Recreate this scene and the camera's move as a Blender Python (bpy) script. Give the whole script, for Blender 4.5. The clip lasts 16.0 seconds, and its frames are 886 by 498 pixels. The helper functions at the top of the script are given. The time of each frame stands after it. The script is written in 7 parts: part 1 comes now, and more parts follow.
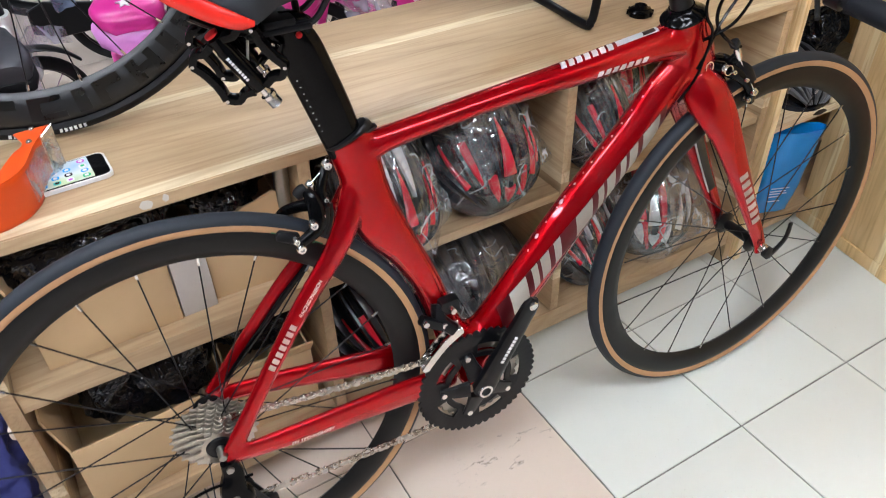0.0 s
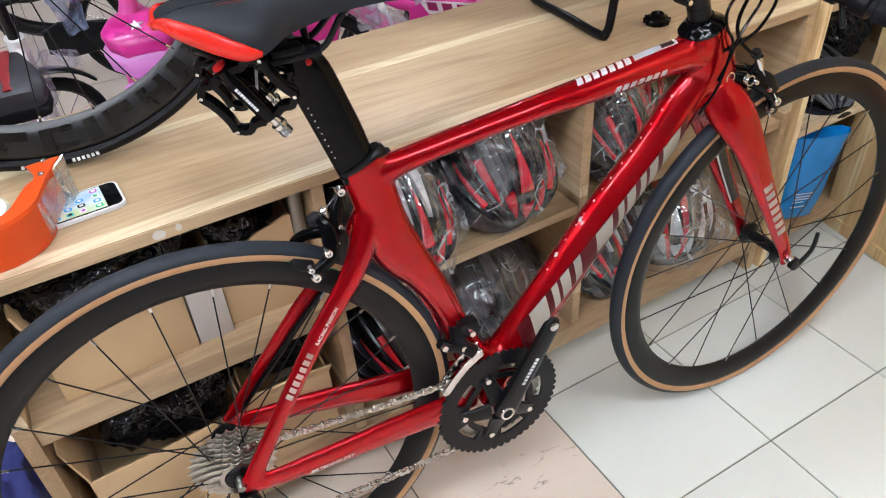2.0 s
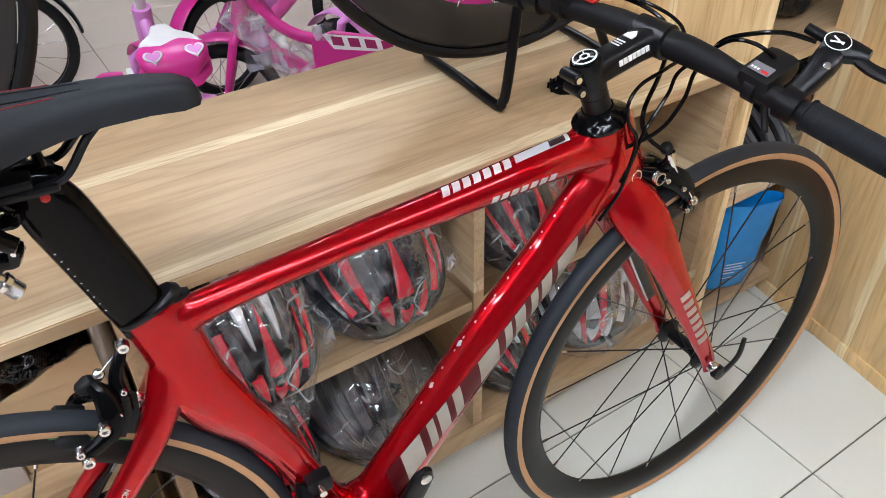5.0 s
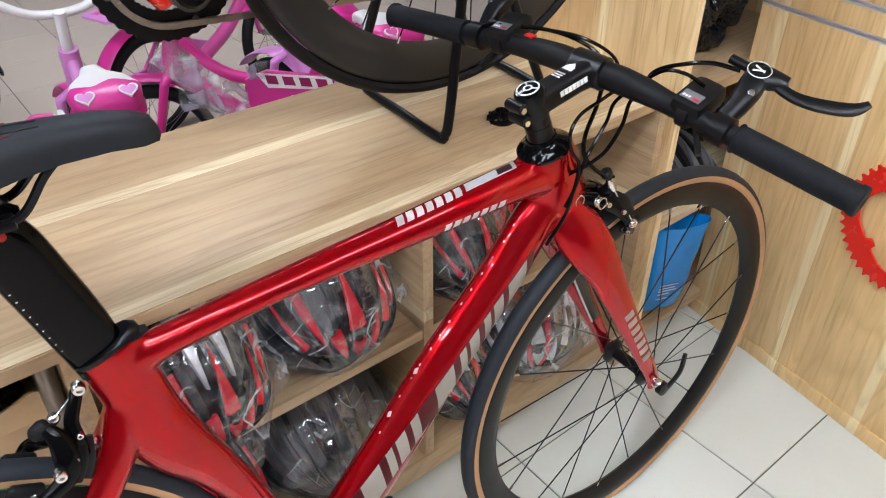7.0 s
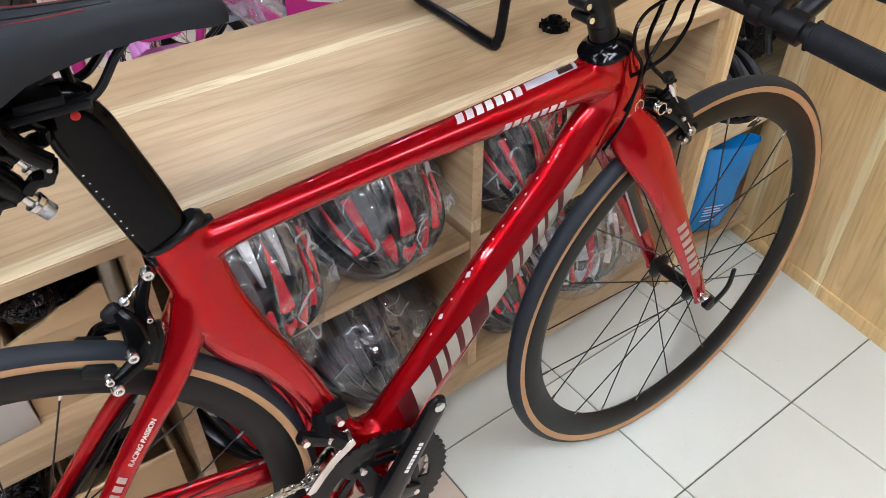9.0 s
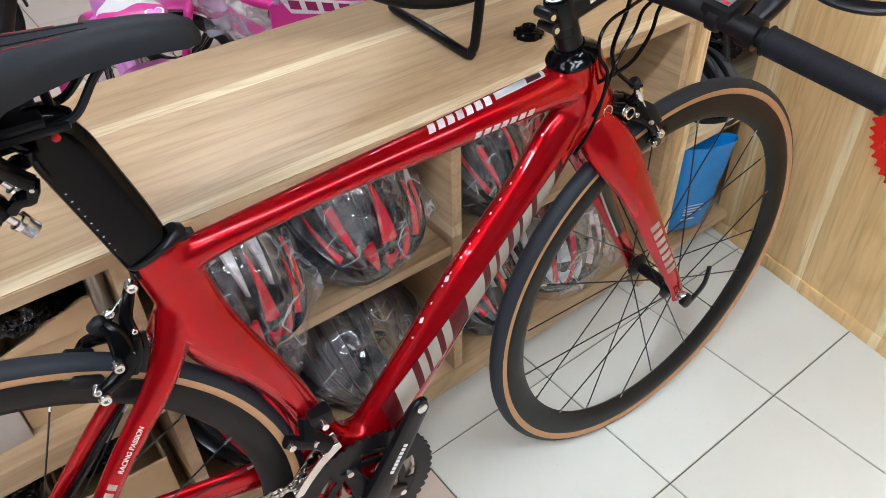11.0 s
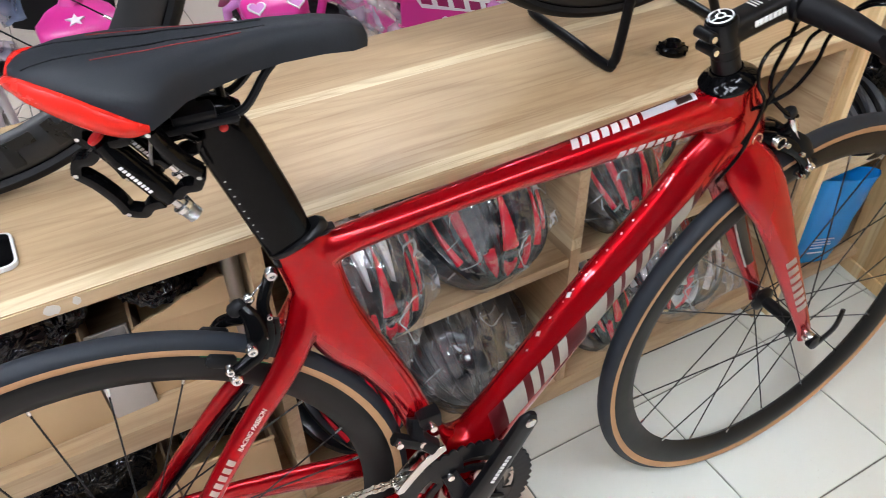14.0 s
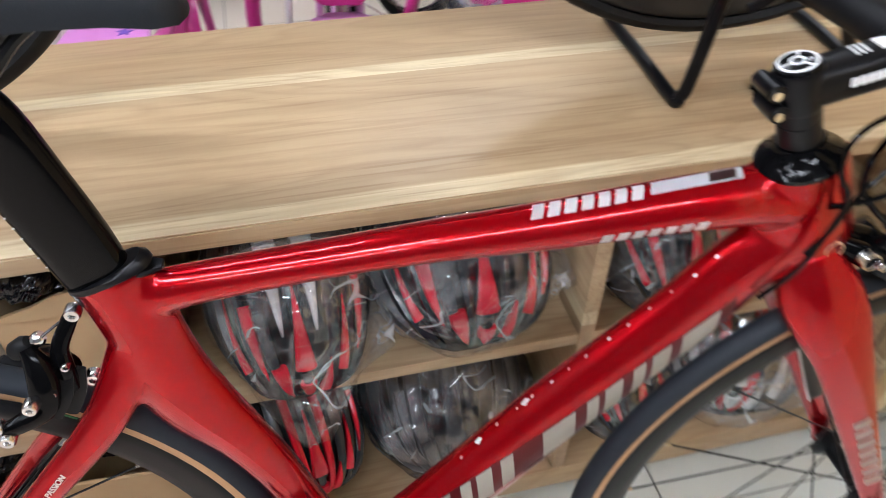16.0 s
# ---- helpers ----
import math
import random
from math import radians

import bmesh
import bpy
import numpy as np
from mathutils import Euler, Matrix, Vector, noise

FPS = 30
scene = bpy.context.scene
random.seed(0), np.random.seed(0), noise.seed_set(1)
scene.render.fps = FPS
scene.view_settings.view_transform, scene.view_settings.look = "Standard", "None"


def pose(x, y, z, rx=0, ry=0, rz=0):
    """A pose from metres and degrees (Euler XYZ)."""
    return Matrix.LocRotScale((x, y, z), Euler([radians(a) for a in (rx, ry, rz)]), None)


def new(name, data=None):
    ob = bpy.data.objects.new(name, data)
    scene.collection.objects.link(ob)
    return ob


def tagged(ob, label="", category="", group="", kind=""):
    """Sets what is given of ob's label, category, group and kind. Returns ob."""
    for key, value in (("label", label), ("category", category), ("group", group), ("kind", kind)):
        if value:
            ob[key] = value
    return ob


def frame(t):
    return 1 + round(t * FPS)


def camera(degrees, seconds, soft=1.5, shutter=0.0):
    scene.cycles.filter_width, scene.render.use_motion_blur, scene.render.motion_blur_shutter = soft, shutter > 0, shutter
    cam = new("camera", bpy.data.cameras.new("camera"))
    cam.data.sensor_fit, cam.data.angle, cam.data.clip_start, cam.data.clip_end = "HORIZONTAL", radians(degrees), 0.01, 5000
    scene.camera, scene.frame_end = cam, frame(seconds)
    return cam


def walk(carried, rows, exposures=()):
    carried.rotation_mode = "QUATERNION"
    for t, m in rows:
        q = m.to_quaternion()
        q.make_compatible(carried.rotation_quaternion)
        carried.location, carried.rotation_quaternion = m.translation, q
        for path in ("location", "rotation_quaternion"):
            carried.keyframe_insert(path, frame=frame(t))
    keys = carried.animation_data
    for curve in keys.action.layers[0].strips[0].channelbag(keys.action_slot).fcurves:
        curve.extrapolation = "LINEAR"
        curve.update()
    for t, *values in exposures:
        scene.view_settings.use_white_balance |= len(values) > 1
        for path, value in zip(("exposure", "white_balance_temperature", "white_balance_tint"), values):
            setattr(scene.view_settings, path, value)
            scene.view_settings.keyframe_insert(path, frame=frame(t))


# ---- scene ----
cam = camera(61.21, 16.0, 0.9, 0.35)
# seconds, eye (metres), yaw to the left from +y, pitch up, roll (degrees)
PATH = [
    (0, -0.0980, -0.8773, 1.1742, -29.71, -38.38, -1.86),
    (0.5, -0.0573, -0.8200, 1.1801, -28.86, -38.56, -2.79),
    (1, -0.0529, -0.8318, 1.1862, -28.96, -38.59, -3.57),
    (1.5, -0.0770, -0.8651, 1.1808, -28.78, -38.60, -3.97),
    (2, -0.0790, -0.8502, 1.1835, -27.91, -38.14, -4.20),
    (2.5, -0.0578, -0.7798, 1.1985, -26.51, -37.59, -3.57),
    (3, 0.0267, -0.7148, 1.1868, -22.38, -37.01, -3.94),
    (3.5, 0.0870, -0.6862, 1.1741, -29.33, -39.02, -2.22),
    (6, 0.1654, -0.7094, 1.1778, -35.43, -36.40, -1.37),
    (6.5, 0.1663, -0.7143, 1.1910, -39.66, -34.95, -0.27),
    (7, 0.1268, -0.6968, 1.1783, -38.99, -35.45, 0.18),
    (7.5, 0.1216, -0.6910, 1.1645, -37.92, -37.44, 0.56),
    (8, 0.1101, -0.6959, 1.1441, -36.81, -39.25, 0.94),
    (8.5, 0.0972, -0.6996, 1.1357, -35.93, -40.43, 0.70),
    (9, 0.0873, -0.6916, 1.1479, -36.51, -40.52, -0.27),
    (11.5, 0.0951, -0.7244, 1.1733, -36.49, -40.22, -1.93),
    (12, 0.0854, -0.7202, 1.1821, -33.47, -40.55, -1.38),
    (12.5, 0.0307, -0.6928, 1.1797, -28.41, -40.89, 0.53),
    (13, 0.0291, -0.6792, 1.1885, -24.75, -40.52, 0.15),
    (13.5, 0.0529, -0.6760, 1.1853, -25.51, -40.18, -0.72),
    (14, 0.0656, -0.6830, 1.1766, -27.95, -40.42, -1.45),
    (14.5, 0.0927, -0.6930, 1.1745, -32.08, -40.79, -1.88),
    (15, 0.1351, -0.6962, 1.1648, -36.69, -41.05, 0.06),
    (15.5, 0.2185, -0.6547, 1.1502, -31.41, -40.96, 1.65),
    (16, 0.3325, -0.5464, 1.0880, -14.95, -42.06, 1.43),
]


def aimed(x, y, z, yaw, pitch, roll):
    return pose(x, y, z, 0, 0, yaw) @ pose(0, 0, 0, 90 + pitch) @ pose(0, 0, 0, 0, 0, roll)


walk(cam, [(t, aimed(*row)) for t, *row in PATH])
# ---- end of camera ----
LED_POWER = 53.0
# unseen ceiling lights, counted and placed to balance brightness and put highlights on tubes
LAMPS = ((-0.35, -1.2, 0), (-1.35, -0.85, 0), (-0.5, 0.75, 0), (1.3, 2.3, 0), (-0.6, -2.6, 0), (0.75, -2.0, 0), (-2.75, -1.0, 90), (-2.75, 0.9, 90))

from mathutils.bvhtree import BVHTree

# ---------------------------------------------------------------- world and light
H = 0.644          # counter height
R = 0.336          # tyre radius of the road wheels
world = bpy.data.worlds.new("world")
world.use_nodes = True
world.node_tree.nodes["Background"].inputs[0].default_value = (0.9, 0.95, 1.0, 1)
world.node_tree.nodes["Background"].inputs[1].default_value = 0.05
scene.world = world


# ---------------------------------------------------------------- mesh helpers
def part(name, bm, material, parent=None, label="", smooth=40):
    """Link a bmesh as one mesh object, under a thing if one is given."""
    me = bpy.data.meshes.new(name)
    bmesh.ops.recalc_face_normals(bm, faces=bm.faces[:])
    bm.to_mesh(me)
    bm.free()
    return mesh_object(name, me, material, parent, label, smooth)


def mesh_object(name, me, material, parent=None, label="", smooth=40):
    if smooth:
        me.polygons.foreach_set("use_smooth", [True] * len(me.polygons))
        me.set_sharp_from_angle(angle=radians(smooth))
    for m in material if isinstance(material, (list, tuple)) else [material]:
        me.materials.append(m)
    ob = new(name, me)
    ob.parent = parent
    if label:
        tagged(ob, label)
    return ob


def thing(name, label, category, m=None, group="", kind=""):
    ob = new(name)
    ob.empty_display_size = 0.05
    if m is not None:
        ob.matrix_basis = m
    return tagged(ob, label, category, group, kind)


def box(bm, lo, hi, bevel=0.0, m=None, slot=0):
    """A bevelled box between two corners."""
    c = [(a + b) / 2 for a, b in zip(lo, hi)]
    d = [abs(b - a) for a, b in zip(lo, hi)]
    mat = Matrix.Translation(c) @ Matrix.Diagonal((*d, 1))
    made = bmesh.ops.create_cube(bm, size=1, matrix=mat)["verts"]
    if bevel:
        edges = list({e for v in made for e in v.link_edges})
        out = bmesh.ops.bevel(bm, geom=edges, offset=bevel, segments=2, profile=0.6, affect="EDGES")
        made = list({v for f in out["faces"] for v in f.verts} | {v for v in made if v.is_valid})
    faces = {f for v in made for f in v.link_faces}
    for f in faces:
        f.material_index = slot
    if m is not None:
        bmesh.ops.transform(bm, matrix=m, verts=made)
    return made


def sweep(bm, pts, a, b=None, n=12, side=(0, 1, 0), power=2.0, cap=True, closed=False, slot=0):
    """A tube along pts: a is its half width along side, b across; power 2 is an ellipse, more is boxier."""
    pts = [Vector(p) for p in pts]
    k = len(pts)
    a = a if isinstance(a, (list, tuple)) else [a] * k
    b = a if b is None else b if isinstance(b, (list, tuple)) else [b] * k
    s0 = Vector(side).normalized()
    rings = []
    for i, p in enumerate(pts):
        if closed:
            t = pts[(i + 1) % k] - pts[i - 1]
        else:
            t = pts[min(i + 1, k - 1)] - pts[max(i - 1, 0)]
        t.normalize()
        s = s0 - t * s0.dot(t)
        if s.length < 1e-4:
            s = t.orthogonal()
        s.normalize()
        if b is a and side == (0, 1, 0):
            s0 = s
        u = t.cross(s)
        ring = []
        for j in range(n):
            g = 2 * math.pi * j / n
            c, d = math.cos(g), math.sin(g)
            c = math.copysign(abs(c) ** (2 / power), c)
            d = math.copysign(abs(d) ** (2 / power), d)
            ring.append(bm.verts.new(p + s * (a[i] * c) + u * (b[i] * d)))
        rings.append(ring)
    faces = []
    for i in range(k if closed else k - 1):
        r, q = rings[i], rings[(i + 1) % k]
        for j in range(n):
            faces.append(bm.faces.new((r[j], r[(j + 1) % n], q[(j + 1) % n], q[j])))
    if cap and not closed:
        faces.append(bm.faces.new(rings[0][::-1]))
        faces.append(bm.faces.new(rings[-1]))
    for f in faces:
        f.material_index = slot
    return rings


def curve_points(ctrl, steps=8):
    """Points on a smooth curve through the given ones (Catmull-Rom)."""
    c = [Vector(p) for p in ctrl]
    out = []
    for i in range(len(c) - 1):
        p0, p1, p2, p3 = c[max(i - 1, 0)], c[i], c[i + 1], c[min(i + 2, len(c) - 1)]
        for s in range(steps):
            t = s / steps
            out.append(0.5 * (2 * p1 + (p2 - p0) * t + (2 * p0 - 5 * p1 + 4 * p2 - p3) * t * t + (3 * p1 - p0 - 3 * p2 + p3) * t ** 3))
    return out + [c[-1]]


def smooth_values(vals, steps=8):
    return [v.x for v in curve_points([(x, 0, 0) for x in vals], steps)]


def lathe(bm, profile, n=48, axis="y", m=None, slot=0, closed=False, caps=True):
    """Turn a profile of (radius, height) about an axis."""
    rings = []
    for r, h in profile:
        ring = []
        for j in range(n):
            g = 2 * math.pi * j / n
            c, s = r * math.cos(g), r * math.sin(g)
            p = Vector((c, h, s)) if axis == "y" else Vector((c, s, h)) if axis == "z" else Vector((h, c, s))
            ring.append(bm.verts.new(m @ p if m is not None else p))
        rings.append(ring)
    k = len(rings)
    for i in range(k if closed else k - 1):
        r, q = rings[i], rings[(i + 1) % k]
        for j in range(n):
            f = bm.faces.new((r[j], r[(j + 1) % n], q[(j + 1) % n], q[j]))
            f.material_index = slot
    if caps and not closed:
        for ring in (rings[0], rings[-1]):
            if (ring[0].co - ring[n // 2].co).length > 1e-4:
                f = bm.faces.new(ring)
                f.material_index = slot
    return rings


def rod(bm, p, q, r, n=8, r2=None, slot=0):
    sweep(bm, [p, q], [r, r2 or r], None, n=n, slot=slot)


def plate(bm, outline, y0, y1, m=None, slot=0, bevel=0.0):
    """Extrude an outline of (x, z) from y0 to y1."""
    put = m if m is not None else Matrix.Identity(4)
    lo = [bm.verts.new(put @ Vector((x, y0, z))) for x, z in outline]
    hi = [bm.verts.new(put @ Vector((x, y1, z))) for x, z in outline]
    n = len(outline)
    faces = [bm.faces.new(lo[::-1]), bm.faces.new(hi)]
    for i in range(n):
        faces.append(bm.faces.new((lo[i], lo[(i + 1) % n], hi[(i + 1) % n], hi[i])))
    for f in faces:
        f.material_index = slot
    if bevel:
        edges = [e for f in faces[:2] for e in f.edges]
        bmesh.ops.bevel(bm, geom=edges, offset=bevel, segments=1, affect="EDGES")


def marks(name, boxes, material, parent, m=None, label=""):
    """Small flat printed pieces, each a part of its own."""
    for lo, hi in boxes:
        bm = bmesh.new()
        box(bm, lo, hi, 0.0, m)
        part(name, bm, material, parent, label, 0)


def fused(ob, voxel=0.0022, rounds=6):
    """Melt the overlapping shells of a part into one smooth moulded skin."""
    mod = ob.modifiers.new("fuse", "REMESH")
    mod.mode, mod.voxel_size = "VOXEL", voxel
    mod = ob.modifiers.new("smooth", "SMOOTH")
    mod.factor, mod.iterations = 0.5, rounds
    bpy.context.view_layer.update()
    me = bpy.data.meshes.new_from_object(ob.evaluated_get(bpy.context.evaluated_depsgraph_get()))
    old = ob.data
    ob.modifiers.clear()
    ob.data = me
    bpy.data.meshes.remove(old)
    me.polygons.foreach_set("use_smooth", [True] * len(me.polygons))
    return ob


def lettering(text, size, material, parent, m, name="lettering", shear=0.0, depth=0.0004, spacing=1.0):
    cu = bpy.data.curves.new(name, "FONT")
    cu.body, cu.size, cu.shear, cu.extrude, cu.space_character = text, size, shear, depth, spacing
    cu.align_x, cu.align_y = "CENTER", "CENTER"
    ob = bpy.data.objects.new(name, cu)
    me = bpy.data.meshes.new_from_object(ob)
    bpy.data.objects.remove(ob)
    bpy.data.curves.remove(cu)
    made = mesh_object(name, me, material, parent, "", 0)
    made.matrix_basis = m
    return made


def facing(at, right, up):
    """A pose whose x runs along right and whose y runs along up."""
    x = Vector(right).normalized()
    y = Vector(up)
    y = (y - x * y.dot(x)).normalized()
    z = x.cross(y)
    m = Matrix((x, y, z)).transposed().to_4x4()
    m.translation = at
    return m


# ---------------------------------------------------------------- materials
def shader(name, color=(0.5, 0.5, 0.5), rough=0.5, metal=0.0, **more):
    m = bpy.data.materials.new(name)
    m.use_nodes = True
    b = m.node_tree.nodes["Principled BSDF"]
    b.inputs["Base Color"].default_value = (*color, 1)
    b.inputs["Roughness"].default_value = rough
    b.inputs["Metallic"].default_value = metal
    for key, v in more.items():
        b.inputs[key.replace("_", " ")].default_value = v
    return m


class Nodes:
    """Short hand for wiring a material."""

    def __init__(self, m):
        self.t = m.node_tree
        self.b = self.t.nodes["Principled BSDF"]

    def add(self, kind, **sets):
        n = self.t.nodes.new(kind)
        for k, v in sets.items():
            n.inputs[k.replace("_", " ")].default_value = v
        return n

    def link(self, a, b):
        self.t.links.new(a, b)

    def place(self, scale, kind="position", turn=(0, 0, 0)):
        if kind == "position":
            out = self.t.nodes.new("ShaderNodeNewGeometry").outputs["Position"]
        else:
            out = self.t.nodes.new("ShaderNodeTexCoord").outputs["Object"]
        mp = self.t.nodes.new("ShaderNodeMapping")
        mp.inputs["Scale"].default_value = scale
        mp.inputs["Rotation"].default_value = [radians(a) for a in turn]
        self.link(out, mp.inputs[0])
        return mp.outputs[0]

    def noise(self, where, scale=1.0, detail=4.0, rough=0.55, distort=0.0):
        n = self.add("ShaderNodeTexNoise", Scale=scale, Detail=detail, Roughness=rough, Distortion=distort)
        self.link(where, n.inputs["Vector"])
        return n.outputs["Fac"]

    def ramp(self, fac, *stops):
        n = self.t.nodes.new("ShaderNodeValToRGB")
        e = n.color_ramp.elements
        while len(e) < len(stops):
            e.new(0.5)
        for el, (p, c) in zip(e, stops):
            el.position = p
            el.color = (*c, 1) if len(c) == 3 else c
        self.link(fac, n.inputs[0])
        return n.outputs[0]

    def math(self, op, a, b=0.0, clamp=False):
        n = self.t.nodes.new("ShaderNodeMath")
        n.operation, n.use_clamp = op, clamp
        for i, v in enumerate((a, b)):
            if isinstance(v, (int, float)):
                n.inputs[i].default_value = v
            else:
                self.link(v, n.inputs[i])
        return n.outputs[0]

    def mix(self, fac, a, b, blend="MIX"):
        n = self.t.nodes.new("ShaderNodeMix")
        n.data_type, n.blend_type = "RGBA", blend
        for i, v in ((0, fac), (6, a), (7, b)):
            if isinstance(v, (int, float)):
                n.inputs[i].default_value = v
            elif isinstance(v, tuple):
                n.inputs[i].default_value = (*v, 1)
            else:
                self.link(v, n.inputs[i])
        return n.outputs[2]

    def bump(self, height, strength=0.2, distance=0.001):
        n = self.add("ShaderNodeBump", Strength=strength, Distance=distance)
        self.link(height, n.inputs["Height"])
        self.link(n.outputs[0], self.b.inputs["Normal"])
        return n

    def colour(self, c):
        self.link(c, self.b.inputs["Base Color"])

    def rough(self, fac, lo, hi):
        n = self.add("ShaderNodeMapRange", To_Min=lo, To_Max=hi)
        self.link(fac, n.inputs[0])
        self.link(n.outputs[0], self.b.inputs["Roughness"])


def oak(name, grain, across, period=0.235, shift=0.0, tone=(0.44, 0.298, 0.165), pale=(0.72, 0.60, 0.39), dark=(0.30, 0.18, 0.09), pores=0.34, broad=9.0, vary=0.22):
    """Oak-print laminate: grain and across are the axes 0..2 that the boards run along and lie side by side."""
    m = shader(name, tone, 0.42)
    k = Nodes(m)
    sc = [broad, broad, broad]
    sc[grain] = broad * 0.1
    fine = k.noise(k.place(tuple(6.3 if i == grain else 63.0 for i in range(3))), 1.0, 5, 0.65, 0.2)
    wide = k.noise(k.place(tuple(sc)), 1.0, 4, 0.6, 1.2)
    pos = k.t.nodes.new("ShaderNodeSeparateXYZ")
    k.link(k.place((1, 1, 1)), pos.inputs[0])
    wob = k.noise(k.place(tuple(1.2 if i == grain else 0.2 for i in range(3))), 1.0, 2)
    v = k.math("ADD", pos.outputs[across], k.math("MULTIPLY", k.math("SUBTRACT", wob, 0.5), 0.012))
    v = k.math("ADD", k.math("DIVIDE", v, period), shift)
    board = k.math("FLOOR", v)
    fr = k.math("FRACT", v)
    seed = k.add("ShaderNodeTexWhiteNoise")
    seed.noise_dimensions = "1D"
    k.link(board, seed.inputs["W"])
    body = k.ramp(wide, (0.25, tuple(c * 0.80 for c in tone)), (0.42, tuple(c * 0.96 for c in tone)), (0.56, tuple(c * 1.05 for c in tone)), (0.72, tuple(c * 0.93 for c in tone)))
    body = k.mix(k.math("MULTIPLY", seed.outputs["Value"], vary), body, pale)
    sap = k.ramp(fr, (0.0, (1, 1, 1)), (0.09, (0.95, 0.95, 0.95)), (0.105, (0.1, 0.1, 0.1)), (0.30, (0, 0, 0)), (0.985, (0, 0, 0)))
    col = k.mix(sap, body, pale)
    col = k.mix(k.ramp(fine, (0.35, (pores, pores, pores)), (0.6, (0, 0, 0))), col, dark)
    # growth rings: thin darker lines that follow the warped figure
    slow = [2.6, 2.6, 2.6]
    slow[grain] = 0.34
    figure = k.noise(k.place(tuple(v * 2.2 for v in slow)), 1.0, 2, 0.5, 0.5)
    lines = k.math("FRACT", k.math("MULTIPLY", figure, 26.0))
    lines = k.ramp(lines, (0.0, (0.30, 0.30, 0.30)), (0.30, (0.04, 0.04, 0.04)), (0.80, (0.0, 0.0, 0.0)), (1.0, (0.30, 0.30, 0.30)))
    col = k.mix(lines, col, dark)
    pore = k.noise(k.place(tuple(6.0 if i == grain else 170.0 for i in range(3))), 1.0, 2, 0.5)
    where_pores = k.ramp(wide, (0.35, (1, 1, 1)), (0.60, (0.25, 0.25, 0.25)))
    col = k.mix(k.math("MULTIPLY", k.ramp(pore, (0.56, (0, 0, 0)), (0.64, (0.6, 0.6, 0.6))), where_pores), col, dark)
    k.colour(col)
    k.rough(fine, 0.36, 0.5)
    k.bump(fine, 0.06, 0.0006)
    return m


OAK_TOP = oak("oak laminate along the counter", 0, 1, 0.246, 0.0)
OAK_X = oak("oak laminate on edges and shelves", 0, 2, 0.21, 0.4)
OAK_DEEP = oak("oak laminate on dividers", 1, 2, 0.23, 0.2)
OAK_WALL = oak("oak laminate on upright panels", 2, 1, 0.2, 0.15, (0.82, 0.545, 0.25), (0.95, 0.78, 0.48), (0.55, 0.32, 0.12), 0.24, 5.0, 0.5)


def red_paint():
    m = shader("candy red lacquer", (0.42, 0.004, 0.010), 0.22, 0.66, Coat_Weight=1.0, Coat_Roughness=0.010, Coat_IOR=1.34, Specular_IOR_Level=0.05)
    k = Nodes(m)
    where = k.place((1, 1, 1), "object")
    flake = k.noise(where, 900, 2)
    cloud = k.noise(where, 7, 3)
    k.colour(k.mix(k.math("MULTIPLY", cloud, 0.5), (0.42, 0.0014, 0.006), (0.35, 0.0012, 0.005)))
    k.rough(flake, 0.195, 0.220)
    return m


def speckled(name, color, rough, metal=0.0, amount=0.25, scale=60, bump=0.05, **more):
    """A plain paint, rubber or plastic with slight unevenness."""
    m = shader(name, color, rough, metal, **more)
    k = Nodes(m)
    where = k.place((1, 1, 1), "object")
    n1, n2 = k.noise(where, scale, 4), k.noise(where, scale * 6, 3)
    k.colour(k.mix(k.math("MULTIPLY", n1, amount), color, tuple(c * 0.5 for c in color)))
    k.rough(n1, max(rough - 0.06, 0.02), min(rough + 0.08, 1))
    if bump:
        k.bump(n2, bump, 0.0004)
    return m


RED = red_paint()
FORK_INLAY = speckled("dark grey fork inlay", (0.030, 0.028, 0.026), 0.3)
CREAM = speckled("cream decal film", (0.62, 0.58, 0.50), 0.4)
MAROON = speckled("maroon decal film", (0.15, 0.012, 0.016), 0.30, 0.2)
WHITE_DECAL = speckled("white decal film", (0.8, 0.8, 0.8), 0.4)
SILVER_DECAL = speckled("silver decal film", (0.74, 0.75, 0.78), 0.35, 0.1)
GREY_DECAL = speckled("faded dark decal", (0.055, 0.02, 0.02), 0.4)
GLOSS_BLACK = speckled("gloss black lacquer", (0.0022, 0.0022, 0.0026), 0.10, 0, 0.2, 20, 0, Specular_IOR_Level=0.13)
SATIN_BLACK = speckled("satin black metal", (0.005, 0.005, 0.006), 0.30, 0, Specular_IOR_Level=0.22)
MATT_BLACK = speckled("matt black plastic", (0.006, 0.006, 0.007), 0.5, Specular_IOR_Level=0.18)
RIM_BLACK = speckled("dark carbon rim", (0.009, 0.0085, 0.0085), 0.40, 0, 0.5, 25, Specular_IOR_Level=0.2)
RUBBER = speckled("tyre rubber", (0.016, 0.020, 0.027), 0.6, 0, 0.45, 30, 0.2, Specular_IOR_Level=0.3)
RUBBER_BLACK = speckled("black tyre rubber", (0.008, 0.008, 0.009), 0.6, 0, 0.4, 30, 0.3, Specular_IOR_Level=0.2)
TAN = speckled("tan tyre sidewall", (0.46, 0.255, 0.125), 0.65, 0, 0.3, 120)
CHROME = speckled("bright steel", (0.72, 0.72, 0.72), 0.16, 1.0)
SPROCKET = speckled("nickel-plated steel", (0.50, 0.47, 0.42), 0.30, 1.0, 0.4)
STEEL = speckled("dull steel", (0.33, 0.315, 0.29), 0.30, 1.0, 0.5)
